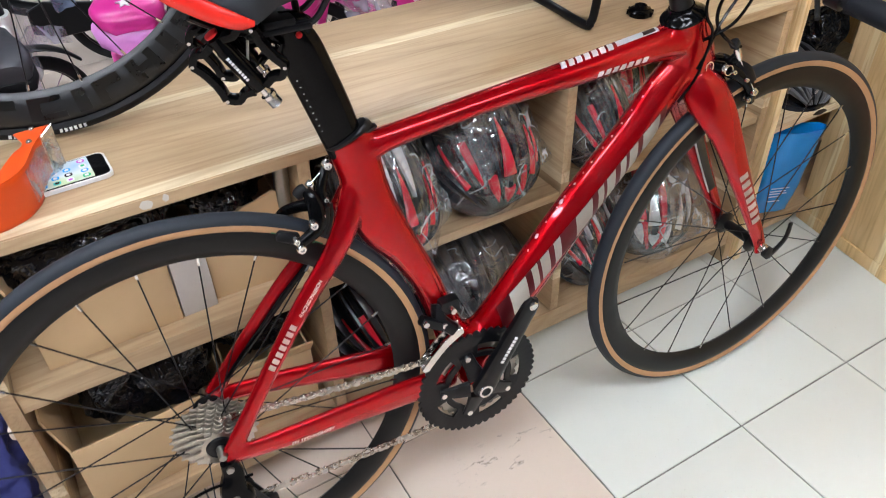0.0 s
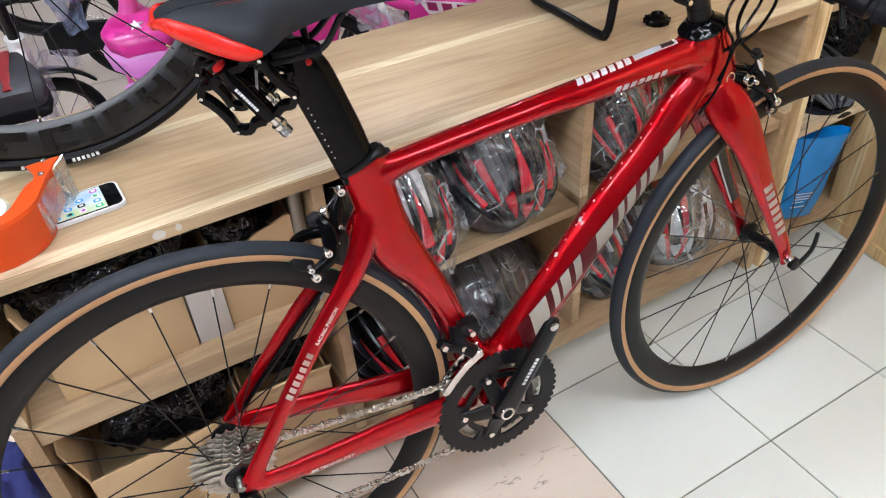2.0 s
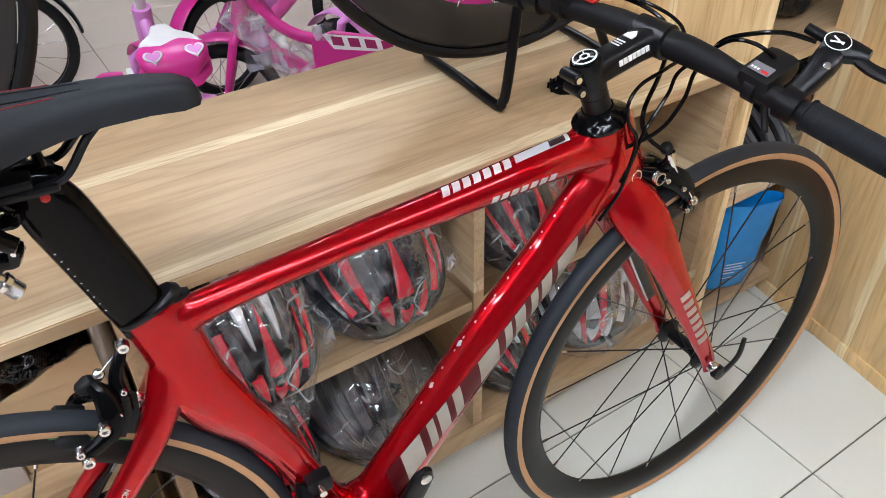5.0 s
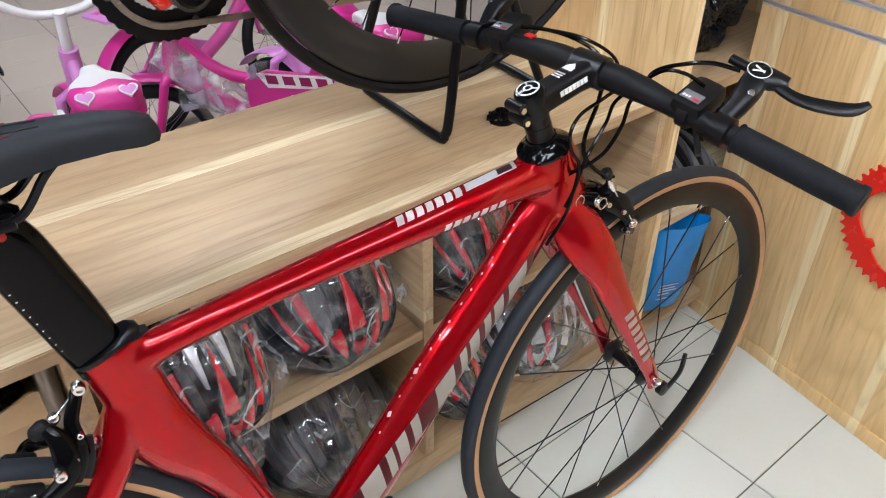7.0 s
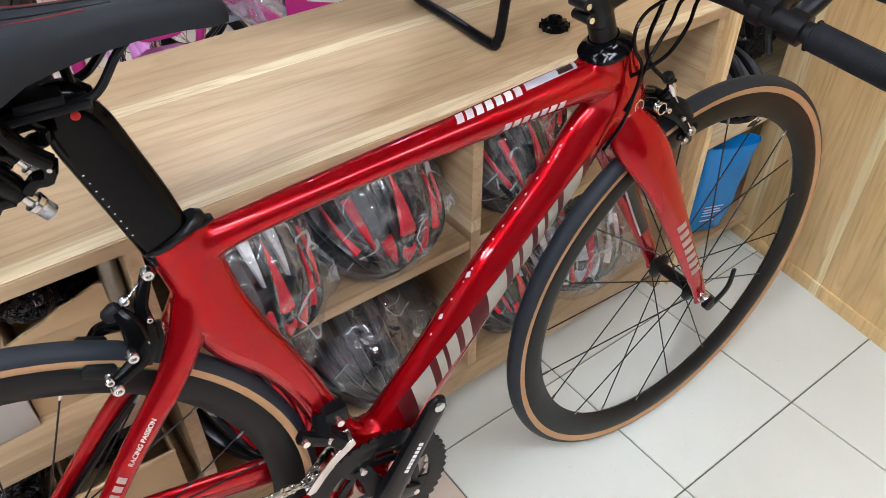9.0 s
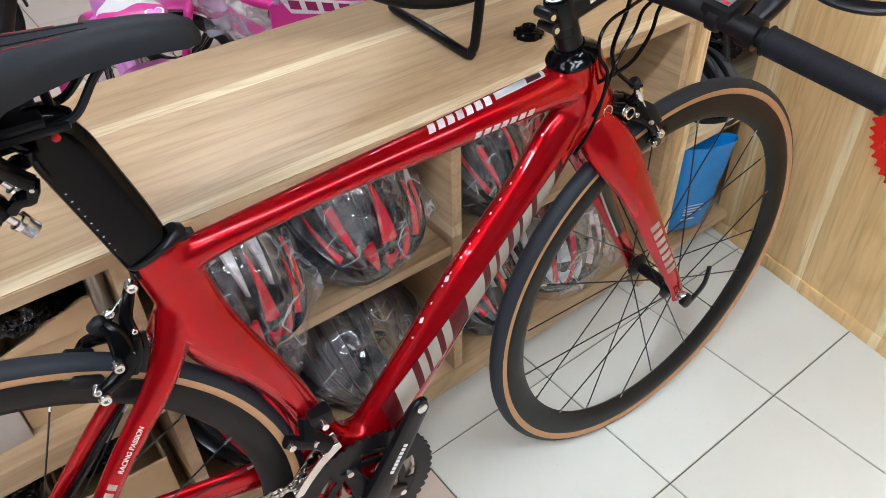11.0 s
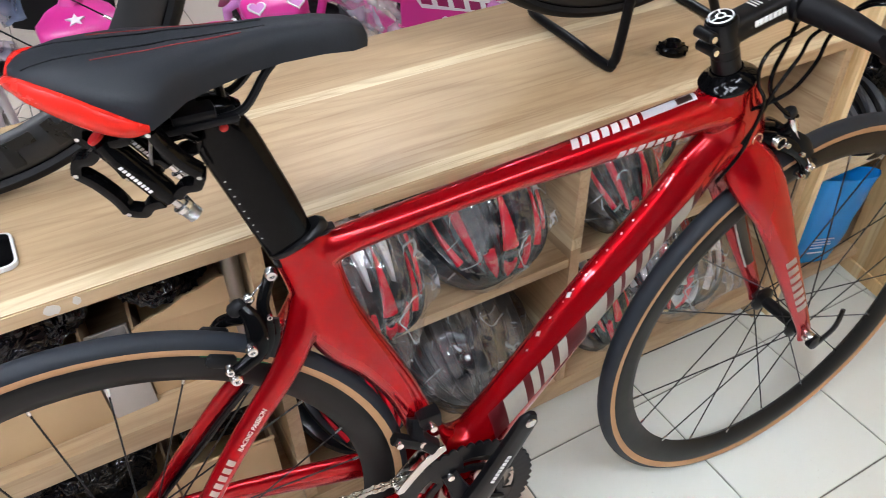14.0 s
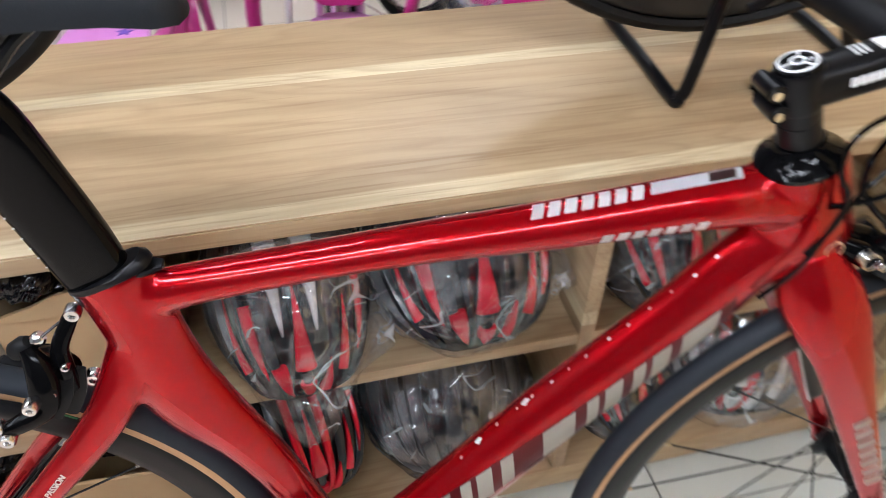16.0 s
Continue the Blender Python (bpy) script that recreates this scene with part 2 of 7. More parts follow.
SADDLE_SKIN = speckled("dark grey saddle leatherette", (0.012, 0.0145, 0.019), 0.55, 0, 0.3, 90, 0.35, Specular_IOR_Level=0.28)
RED_GLOSS = speckled("glossy red plastic", (0.70, 0.02, 0.012), 0.25, 0, 0.15)
RED_PART = speckled("red painted metal", (0.62, 0.01, 0.015), 0.35, 0.1)
ORANGE = speckled("orange plastic", (0.74, 0.075, 0.006), 0.35, 0, 0.2, 15, 0.05)
TAPE = speckled("pale packing tape", (0.62, 0.56, 0.42), 0.25, 0, 0.2)
PINK = speckled("magenta plastic", (0.62, 0.03, 0.26), 0.3, 0, 0.15)
LILAC = speckled("lilac plastic", (0.66, 0.25, 0.60), 0.35, 0, 0.15)
ROSE = speckled("rose painted metal", (0.72, 0.10, 0.38), 0.3, 0, 0.15)
WHITE_PLASTIC = speckled("white plastic", (0.78, 0.77, 0.76), 0.4, 0, 0.12)
BLUE_FILM = speckled("blue shiny film", (0.005, 0.24, 0.66), 0.22, 0, 0.25, 8, 0)
CLEAR_GREY = speckled("pale blue plastic wrap", (0.30, 0.40, 0.55), 0.3)
NAVY = speckled("dark blue cloth", (0.015, 0.02, 0.12), 0.8)


def cardboard():
    m = shader("brown cardboard", (0.42, 0.27, 0.14), 0.8)
    k = Nodes(m)
    where = k.place((1, 1, 1))
    a, b = k.noise(where, 12, 4), k.noise(k.place((40, 40, 260)), 1, 3)
    k.colour(k.mix(a, (0.60, 0.42, 0.235), (0.50, 0.335, 0.175)))
    k.bump(b, 0.15, 0.0008)
    return m


CARD = cardboard()
PALE_PATCH = speckled("pale matt patch", (0.56, 0.53, 0.48), 0.7)
PALE_CARD = speckled("pale grey card", (0.52, 0.47, 0.42), 0.7)


def foil(name, tint, gloss, haze, scale=16, white=(0.85, 0.85, 0.86)):
    """Thin crumpled film: mostly clear, with a glossy share, milky haze and highlights painted along creases."""
    m = bpy.data.materials.new(name)
    m.use_nodes = True
    k = Nodes(m)
    t = k.t
    clear = t.nodes.new("ShaderNodeBsdfTransparent")
    clear.inputs[0].default_value = (*tint, 1)
    shine = t.nodes.new("ShaderNodeBsdfGlossy")
    shine.inputs["Roughness"].default_value = 0.06
    milk = t.nodes.new("ShaderNodeBsdfDiffuse")
    milk.inputs[0].default_value = (*white, 1)
    where = k.place((1, 1, 1), "object")
    # wrinkle lines: thin ridges where a warped noise crosses its middle value
    ridge_a = k.math("ABSOLUTE", k.math("SUBTRACT", k.noise(k.place((1, 1, 0.28), "object", (0, 20, 0)), scale * 0.50, 1, 0.5, 0.5), 0.5))
    ridge_b = k.math("ABSOLUTE", k.math("SUBTRACT", k.noise(k.place((0.28, 1, 1), "object", (25, 0, 40)), scale * 0.9, 1, 0.5, 0.4), 0.5))
    patchy = k.noise(where, scale * 0.35, 2)
    big, fine = k.noise(where, scale * 0.9, 1, 0.5, 1.0), k.noise(where, scale * 4, 3)
    bump = k.add("ShaderNodeBump", Strength=0.8, Distance=0.006)
    k.link(k.math("ADD", k.math("ADD", k.math("MULTIPLY", ridge_a, 1.8), k.math("ADD", big, k.math("MULTIPLY", ridge_b, 0.6))), k.math("MULTIPLY", fine, 0.008)), bump.inputs["Height"])
    k.link(bump.outputs[0], shine.inputs["Normal"])
    first, second = t.nodes.new("ShaderNodeMixShader"), t.nodes.new("ShaderNodeMixShader")
    first.inputs[0].default_value = gloss
    k.link(clear.outputs[0], first.inputs[1])
    k.link(shine.outputs[0], first.inputs[2])
    # white diffuse lines along the ridges paint in wrinkle highlights
    line = k.math("MAXIMUM", k.ramp(ridge_a, (0.0, (0.34,) * 3), (0.030, (0.0,) * 3)), k.ramp(ridge_b, (0.0, (0.26,) * 3), (0.024, (0.0,) * 3)))
    line = k.math("MULTIPLY", line, k.ramp(patchy, (0.36, (0.05,) * 3), (0.54, (1.0,) * 3)))
    k.link(k.math("ADD", line, k.math("MULTIPLY", k.ramp(big, (0.45, (0.2,) * 3), (0.70, (2.5,) * 3)), haze), True), second.inputs[0])
    k.link(first.outputs[0], second.inputs[1])
    k.link(milk.outputs[0], second.inputs[2])
    k.link(second.outputs[0], t.nodes["Material Output"].inputs[0])
    return m


BAG = foil("clear polythene bag", (0.985, 0.985, 0.985), 0.11, 0.060, 30)
WRAP_THIN = foil("thin crumpled film", (0.97, 0.96, 0.965), 0.20, 0.09, 30)
BAG_SMOKE = foil("smoky polythene bag", (0.74, 0.74, 0.76), 0.11, 0.12, 26, (0.5, 0.5, 0.5))
WRAP = foil("milky bubble wrap", (0.95, 0.95, 0.96), 0.10, 0.26, 14)
BLUE_SHEET = foil("bluish packing sheet", (0.70, 0.76, 0.86), 0.10, 0.30, 12, (0.36, 0.44, 0.60))
SHEET_FILM = foil("milky packing sheet", (0.88, 0.88, 0.93), 0.10, 0.22, 12, (0.62, 0.62, 0.72))
TAPE_FILM = foil("clear packing tape", (0.97, 0.97, 0.97), 0.16, 0.05, 40)
BLACK_BAG = speckled("black bin-liner film", (0.006, 0.006, 0.008), 0.10, 0, 0.2, 30, 0)
_k = Nodes(BLACK_BAG)
_k.bump(_k.noise(_k.place((1, 1, 1), "object"), 17, 3, 0.5, 1.4), 1.0, 0.03)


SCUFF = (0.425, -0.185 * 2.2, 0.0)


def tile_glaze(name, one, two, stain):
    m = shader(name, one, 0.16)
    k = Nodes(m)
    where = k.place((1, 1, 1))
    cloud, speck, dirt = k.noise(where, 2.2, 5), k.noise(where, 190, 2), k.noise(where, 9, 6, 0.7, 0.6)
    info = k.t.nodes.new("ShaderNodeObjectInfo")
    base = k.mix(info.outputs["Random"], one, two)
    base = k.mix(k.ramp(cloud, (0.35, (0, 0, 0)), (0.75, (0.35, 0.35, 0.35))), base, stain)
    base = k.mix(k.ramp(speck, (0.70, (0, 0, 0)), (0.74, (0.35, 0.35, 0.35))), base, (0.35, 0.32, 0.28))
    base = k.mix(k.ramp(dirt, (0.70, (0, 0, 0)), (0.80, (0.35, 0.35, 0.35))), base, (0.24, 0.21, 0.17))
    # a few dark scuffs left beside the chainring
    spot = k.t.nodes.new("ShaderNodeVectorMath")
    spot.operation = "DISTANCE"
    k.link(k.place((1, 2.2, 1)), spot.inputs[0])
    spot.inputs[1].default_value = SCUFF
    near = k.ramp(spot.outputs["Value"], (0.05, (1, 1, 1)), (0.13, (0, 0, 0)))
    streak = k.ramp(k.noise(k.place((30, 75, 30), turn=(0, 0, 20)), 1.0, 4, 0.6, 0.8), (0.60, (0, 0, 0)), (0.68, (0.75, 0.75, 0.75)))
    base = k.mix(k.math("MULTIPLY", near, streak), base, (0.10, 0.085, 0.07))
    k.colour(base)
    k.rough(cloud, 0.12, 0.28)
    k.bump(k.noise(where, 14, 3), 0.03, 0.001)
    return m


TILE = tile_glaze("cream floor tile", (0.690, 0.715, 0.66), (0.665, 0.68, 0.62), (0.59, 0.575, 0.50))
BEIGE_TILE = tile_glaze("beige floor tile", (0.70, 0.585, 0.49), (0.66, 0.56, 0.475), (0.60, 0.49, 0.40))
GROUT = speckled("dark grout", (0.13, 0.12, 0.105), 0.9, 0, 0.5, 40)
DARK_WALL = speckled("dark unseen wall that dims reflections", (0.10, 0.10, 0.105), 0.5, 0, 0.3, 4)
PLASTER = speckled("grey wall paint", (0.20, 0.20, 0.205), 0.8, 0, 0.12, 6)
CEILING = speckled("white ceiling paint", (0.40, 0.40, 0.40), 0.8, 0, 0.12, 6)
ALU = speckled("brushed aluminium", (0.66, 0.61, 0.60), 0.42, 0.15)


def glowing(name, color, strength):
    m = shader(name, (0.8, 0.8, 0.8), 0.5)
    b = m.node_tree.nodes["Principled BSDF"]
    b.inputs["Emission Color"].default_value = (*color, 1)
    b.inputs["Emission Strength"].default_value = strength
    return m

# ---------------------------------------------------------------- room
def room():
    bm = bmesh.new()
    box(bm, (-3.5, -3.0, -0.12), (4.0, 4.5, -0.004))
    floor = part("floor", bm, GROUT, smooth=0)
    tagged(floor, "cream glazed floor tiles with dark joints", "floor", kind="structure")
    for name, lo, hi in (("wall_north", (-3.5, 4.5, 0), (4.0, 4.62, 2.9)), ("wall_south", (-3.5, -3.12, 0), (4.0, -3.0, 2.9)),
                         ("wall_east", (4.0, -3.12, 0), (4.12, 4.62, 2.9)), ("wall_west", (-3.62, -3.12, 0), (-3.5, 4.62, 2.9))):
        bm = bmesh.new()
        box(bm, lo, hi)
        # the wall behind the camera is unseen; darkened so glossy paint reflects less
        dark = name == "wall_south"
        tagged(part(name, bm, DARK_WALL if dark else PLASTER, smooth=0), "dark unseen wall that dims reflections" if dark else "plain grey painted wall", "wall", kind="structure")
    bm = bmesh.new()
    box(bm, (-3.62, -3.12, 2.9), (4.12, 4.62, 3.0))
    tagged(part("ceiling", bm, CEILING, smooth=0), "plain white ceiling", "ceiling", kind="structure")
    return floor


FLOOR = room()
LED = glowing("cool white diffuser", (0.91, 0.982, 1.105), LED_POWER)
CASE = speckled("white lamp housing", (0.75, 0.75, 0.75), 0.5)


def ceiling_light(x, y, turn):
    lamp = thing("ceiling_light", "unseen long white ceiling light with a lit diffuser", "ceiling light", pose(x, y, 2.9, 0, 0, turn), "ceiling lights")
    bm = bmesh.new()
    box(bm, (-0.62, -0.10, -0.05), (0.62, 0.10, 0.0), 0.006)
    part("frame", bm, CASE, lamp)
    bm = bmesh.new()
    box(bm, (-0.60, -0.08, -0.062), (0.60, 0.08, -0.0505), 0.003)
    part("diffuser", bm, LED, lamp, "glowing white diffuser")


for lx, ly, lt in LAMPS:
    ceiling_light(lx, ly, lt)


# ---------------------------------------------------------------- counter with open compartments
def counter():
    top = thing("counter_top", "long oak-laminate counter top with pale sapwood streaks", "counter top", pose(0.455, 0.2, H))
    bm = bmesh.new()
    box(bm, (-0.755, -0.2, -0.020), (0.745, 0.205, 0.0), 0.0012)
    part("board", bm, OAK_TOP, top)
    bm = bmesh.new()
    box(bm, (-0.755, -0.2022, -0.0192), (0.745, -0.2002, -0.0012), 0.0004)
    part("edge_band", bm, OAK_X, top)
    # two pale patches on the edge band
    for x0, wide, low in ((-0.498, 0.019, -0.0185), (-0.467, 0.009, -0.0150)):
        rng = random.Random(int(wide * 1000))
        rim = [(x0 + wide * (0.5 + 0.5 * math.cos(g) * rng.uniform(0.75, 1.1)), low * (0.55 + 0.42 * math.sin(g) * rng.uniform(0.7, 1.05))) for g in [2 * math.pi * q / 14 for q in range(14)]]
        bm = bmesh.new()
        plate(bm, rim, -0.2029, -0.2023)
        part("edge_patch", bm, PALE_PATCH, top, "pale patch on the edge band", 0)
    unit = thing("shelf_unit", "open oak-laminate shelf unit with six compartments", "shelf unit", pose(0.455, 0.2, 0))
    ox, oy = 0.455, 0.2

    def panel(name, lo, hi, mat):
        b = bmesh.new()
        box(b, (lo[0] - ox, lo[1] - oy, lo[2]), (hi[0] - ox, hi[1] - oy, hi[2]), 0.001)
        return part(name, b, mat, unit)

    up = H - 0.021
    panel("side_panel", (-0.292, 0, 0), (-0.270, 0.395, up), OAK_DEEP)
    panel("side_panel", (1.180, 0, 0), (1.200, 0.395, up), OAK_DEEP)
    for x in (0.172, 0.655):
        panel("divider", (x, 0.002, 0.101), (x + 0.019, 0.38, up), OAK_DEEP)
    panel("back_panel", (-0.269, 0.383, 0.101), (1.179, 0.395, up), OAK_X)
    panel("bottom_shelf", (-0.269, 0.0, 0.055), (1.179, 0.382, 0.100), OAK_X)
    panel("plinth", (-0.269, 0.065, 0.0), (1.179, 0.083, 0.054), OAK_X)
    panel("shelf", (-0.269, 0.004, 0.368), (0.171, 0.382, 0.404), OAK_X)
    panel("shelf", (0.192, 0.004, 0.380), (0.654, 0.382, 0.398), OAK_X)
    panel("shelf", (0.675, 0.004, 0.380), (1.179, 0.382, 0.398), OAK_X)


counter()


def tall_unit():
    u = thing("tall_shelf", "tall oak-laminate corner shelf with dark open compartments", "shelf", pose(1.35, 0.2, 0))

    def panel(name, lo, hi, mat):
        b = bmesh.new()
        box(b, (lo[0] - 1.35, lo[1] - 0.2, lo[2]), (hi[0] - 1.35, hi[1] - 0.2, hi[2]), 0.001)
        part(name, b, mat, u)

    panel("side_panel", (1.212, -0.012, 0), (1.230, 0.42, 2.1), OAK_WALL)
    panel("side_panel", (1.760, 0.10, 0), (1.778, 0.42, 2.1), OAK_WALL)
    panel("back_panel", (1.231, 0.405, 0.0), (1.759, 0.42, 2.1), OAK_WALL)
    for z in (0.066, 0.352, 0.628, 0.98, 1.35):
        panel("shelf", (1.231, 0.0, z - 0.018), (1.759, 0.404, z), OAK_X)
    panel("top_panel", (1.231, 0.0, 2.08), (1.759, 0.404, 2.1), OAK_X)


tall_unit()


def slat_wall():
    w = thing("slat_wall", "upright oak-laminate display panel with aluminium slots", "display panel",
              facing(Vector((1.490, 0.03, 0)), (-0.1676, -0.9859, 0), (0, 0, 1)) @ pose(0, 0, 0, -90))
    # local x along the panel, local y away from its face, local z up
    bm = bmesh.new()
    box(bm, (0, 0.0, 0.034), (1.7, 0.03, 0.738), 0.001)
    part("lower_board", bm, OAK_WALL, w)
    bm = bmesh.new()
    box(bm, (0, -0.004, 0), (1.7, 0.03, 0.033), 0.001)
    part("skirting", bm, OAK_WALL, w)
    for i in range(6):
        z = 0.738 + 0.047 * i
        bm = bmesh.new()
        box(bm, (0, 0.006, z), (1.7, 0.03, z + 0.0095), 0.001)
        box(bm, (0, -0.0015, z + 0.0075), (1.7, 0.006, z + 0.0098), 0.0004)
        box(bm, (0, -0.0015, z), (1.7, 0.006, z + 0.002), 0.0004)
        part("slot_rail", bm, ALU, w, "dull aluminium slot rail")
        bm = bmesh.new()
        box(bm, (0, 0.0, z + 0.010), (1.7, 0.03, z + 0.047 if i < 5 else 2.1), 0.001)
        part("board", bm, OAK_WALL, w)
    return w


SLAT = slat_wall()


# ---------------------------------------------------------------- wheels
def wheel(parent, m, rim, tread, sidewall, spokes=20, deep=0.040, tyre=0.0128, hub_r=0.013, rad=R, name="wheel", spoke_mat=None):
    """A spoked road wheel about its own y axis. Returns the wheel's tyre, the part that carries the rest."""
    rc = rad - tyre
    w = new(name)
    w.parent, w.matrix_basis = parent, m
    arc = [(rc + tyre * math.cos(g), tyre * math.sin(g)) for g in [radians(a) for a in range(-84, 85, 14)]]
    bm = bmesh.new()
    lathe(bm, [(rc - 0.004, -0.009)] + arc + [(rc - 0.004, 0.009)], 96, caps=False)
    part("tread", bm, tread, w)
    if sidewall:
        for s in (-1, 1):
            bm = bmesh.new()
            prof = [(rc + (tyre + 0.0004) * math.cos(radians(a)), s * (tyre + 0.0004) * math.sin(radians(a))) for a in (82, 96, 110, 125, 140)]
            lathe(bm, prof + [(rc - 0.008, s * 0.007)], 96, caps=False)
            part("sidewall", bm, sidewall, w)
    ri = rc - 0.0075
    bm = bmesh.new()
    prof = [(ri + 0.002, -0.0085), (ri, -0.0105), (ri - 0.008, -0.0118), (ri - deep * 0.55, -0.0112), (ri - deep * 0.88, -0.006), (ri - deep, 0),
            (ri - deep * 0.88, 0.006), (ri - deep * 0.55, 0.0112), (ri - 0.008, 0.0118), (ri, 0.0105), (ri + 0.002, 0.0085)]
    lathe(bm, prof, 96, closed=True)
    part("rim", bm, rim, w)
    bm = bmesh.new()
    lathe(bm, [(0.0045, -0.050), (0.008, -0.050), (0.010, -0.040), (0.021, -0.036), (0.021, -0.032), (hub_r * 0.75, -0.026),
               (hub_r * 0.75, 0.026), (0.021, 0.032), (0.021, 0.036), (0.010, 0.040), (0.008, 0.050), (0.0045, 0.050)], 24)
    part("hub", bm, SATIN_BLACK, w)
    for i in range(spokes):
        g = 2 * math.pi * i / spokes
        s = -1 if i % 2 else 1
        lean = (0.55 if (i // 2) % 2 else -0.55)
        a = Vector((0.020 * math.cos(g + lean * 1.6), s * 0.034, 0.020 * math.sin(g + lean * 1.6)))
        b = Vector(((ri - deep + 0.003) * math.cos(g), s * 0.002, (ri - deep + 0.003) * math.sin(g)))
        bm = bmesh.new()
        rod(bm, a, b, 0.0011, 5)
        sp = part("spoke", bm, spoke_mat or SATIN_BLACK, w)
        bm = bmesh.new()
        d = (a - b).normalized()
        rod(bm, b - d * 0.002, b + d * 0.011, 0.0019, 6)
        part("nipple", bm, CHROME, sp, "bright nipple")
    return w


# ---------------------------------------------------------------- red road bicycle
AZ = 0.336


def P(u, w, v=0.0):
    """A point of the bicycle: ahead of and above the rear axle, and to its right."""
    return Vector((u, -v, w + AZ))


def red_bicycle():
    fwd = Vector((math.cos(radians(-5)), math.sin(radians(-5)), 0))
    right = Vector((math.cos(radians(3)) * math.cos(radians(-95)), math.cos(radians(3)) * math.sin(radians(-95)), math.sin(radians(3))))
    up = right.cross(fwd)
    m = Matrix((fwd, -right, up)).transposed().to_4x4()
    m.translation = Vector((-0.049, -0.122, 0.336)) - up * AZ
    bike = thing("road_bicycle", "glossy red road bicycle with tan-wall tyres and a flat bar", "bicycle", m)

    # frame: one welded carbon shell
    bm = bmesh.new()
    n = 20
    st = [(0.2505, 0.3845), (0.257, 0.360), (0.264, 0.318), (0.270, 0.276), (0.285, 0.236), (0.311, 0.190), (0.337, 0.132), (0.356, 0.070), (0.374, 0.010), (0.392, -0.050)]
    sb = [0.031, 0.031, 0.0305, 0.034, 0.033, 0.0255, 0.0215, 0.0215, 0.025, 0.031]
    sa = [0.013, 0.014, 0.016, 0.019, 0.019, 0.018, 0.018, 0.019, 0.023, 0.030]
    sweep(bm, curve_points([P(*p) for p in st], 5), smooth_values([v * 1.12 for v in sa], 5), smooth_values(sb, 5), n, power=1.9)
    tt = [(0.262, 0.356), (0.300, 0.366), (0.394, 0.378), (0.480, 0.386), (0.565, 0.391), (0.660, 0.399), (0.730, 0.402), (0.775, 0.395)]
    tb = [0.024, 0.017, 0.0145, 0.0155, 0.0185, 0.0215, 0.025, 0.034]
    ta = [0.014, 0.015, 0.0165, 0.018, 0.020, 0.0225, 0.024, 0.024]
    sweep(bm, curve_points([P(*p) for p in tt], 5), smooth_values(ta, 5), smooth_values(tb, 5), n, power=2.0)
    dt = [(0.790, 0.375), (0.745, 0.338), (0.692, 0.273), (0.608, 0.183), (0.521, 0.081), (0.462, 0.014), (0.425, -0.030), (0.395, -0.058)]
    db = [0.030, 0.034, 0.034, 0.036, 0.037, 0.036, 0.036, 0.034]
    da = [0.022, 0.022, 0.023, 0.025, 0.027, 0.030, 0.033, 0.034]
    sweep(bm, curve_points([P(*p) for p in dt], 6), smooth_values([v * 1.03 for v in da], 6), smooth_values(db, 6), n, power=1.85)
    sweep(bm, curve_points([P(0.366, 0.060), P(0.384, 0.012), P(0.408, -0.008), P(0.440, 0.004), P(0.476, 0.040)], 5), smooth_values([0.014, 0.022, 0.026, 0.023, 0.014], 5), smooth_values([0.010, 0.018, 0.024, 0.020, 0.012], 5), 16)
    ht = [(0.757, 0.436), (0.770, 0.400), (0.785, 0.355), (0.799, 0.322)]
    sweep(bm, curve_points([P(*p) for p in ht], 5), smooth_values([0.025, 0.024, 0.024, 0.020], 5), smooth_values([0.036, 0.040, 0.041, 0.030], 5), n, power=2.2)
    lathe(bm, [(0.021, -0.036), (0.024, -0.034), (0.024, 0.034), (0.021, 0.036)], 24, m=Matrix.Translation(P(0.395, -0.064)))
    for s in (1, -1):
        lean = [(0.262, 0.345, 0.001), (0.246, 0.305, 0.004), (0.229, 0.268, 0.014), (0.204, 0.235, 0.023), (0.174, 0.204, 0.030), (0.137, 0.163, 0.037), (0.065, 0.070, 0.052), (0.012, -0.004, 0.062)]
        sweep(bm, curve_points([P(u, w, s * v) for u, w, v in lean], 5), smooth_values([0.008, 0.013, 0.0125, 0.0100, 0.0085, 0.0078, 0.0070, 0.0060], 5),
              smooth_values([0.015, 0.0175, 0.0185, 0.0170, 0.0155, 0.0142, 0.0125, 0.0150], 5), 14, power=2.0)
        base = [(0.365, -0.050, 0.026), (0.320, -0.044, 0.036), (0.240, -0.034, 0.044), (0.120, -0.020, 0.056), (0.020, -0.010, 0.062), (0.004, -0.006, 0.063)]
        sweep(bm, curve_points([P(u, w, s * v) for u, w, v in base], 5), smooth_values([0.012, 0.010, 0.009, 0.008, 0.006, 0.005], 5),
              smooth_values([0.026, 0.025, 0.024, 0.0195, 0.0145, 0.012], 5), 14, power=2.4)
    frame_ob = fused(part("frame", bm, RED, bike, "candy red aero frame with cream lettering"), 0.0024, 14)

    # black band on the inner face of the left seat stay
    bm = bmesh.new()
    lean = [(0.196, 0.226, 0.0125), (0.141, 0.161, 0.0255), (0.105, 0.114, 0.0340), (0.067, 0.066, 0.0425), (0.036, 0.026, 0.0490)]
    sweep(bm, curve_points([P(u, w, -v) for u, w, v in lean], 5), 0.0022, smooth_values([0.003, 0.0050, 0.0050, 0.0045, 0.003], 5), 10, power=2.4)
    part("stay_band", bm, GLOSS_BLACK, bike, "gloss black band on the inner stay")

    # fork
    bm = bmesh.new()
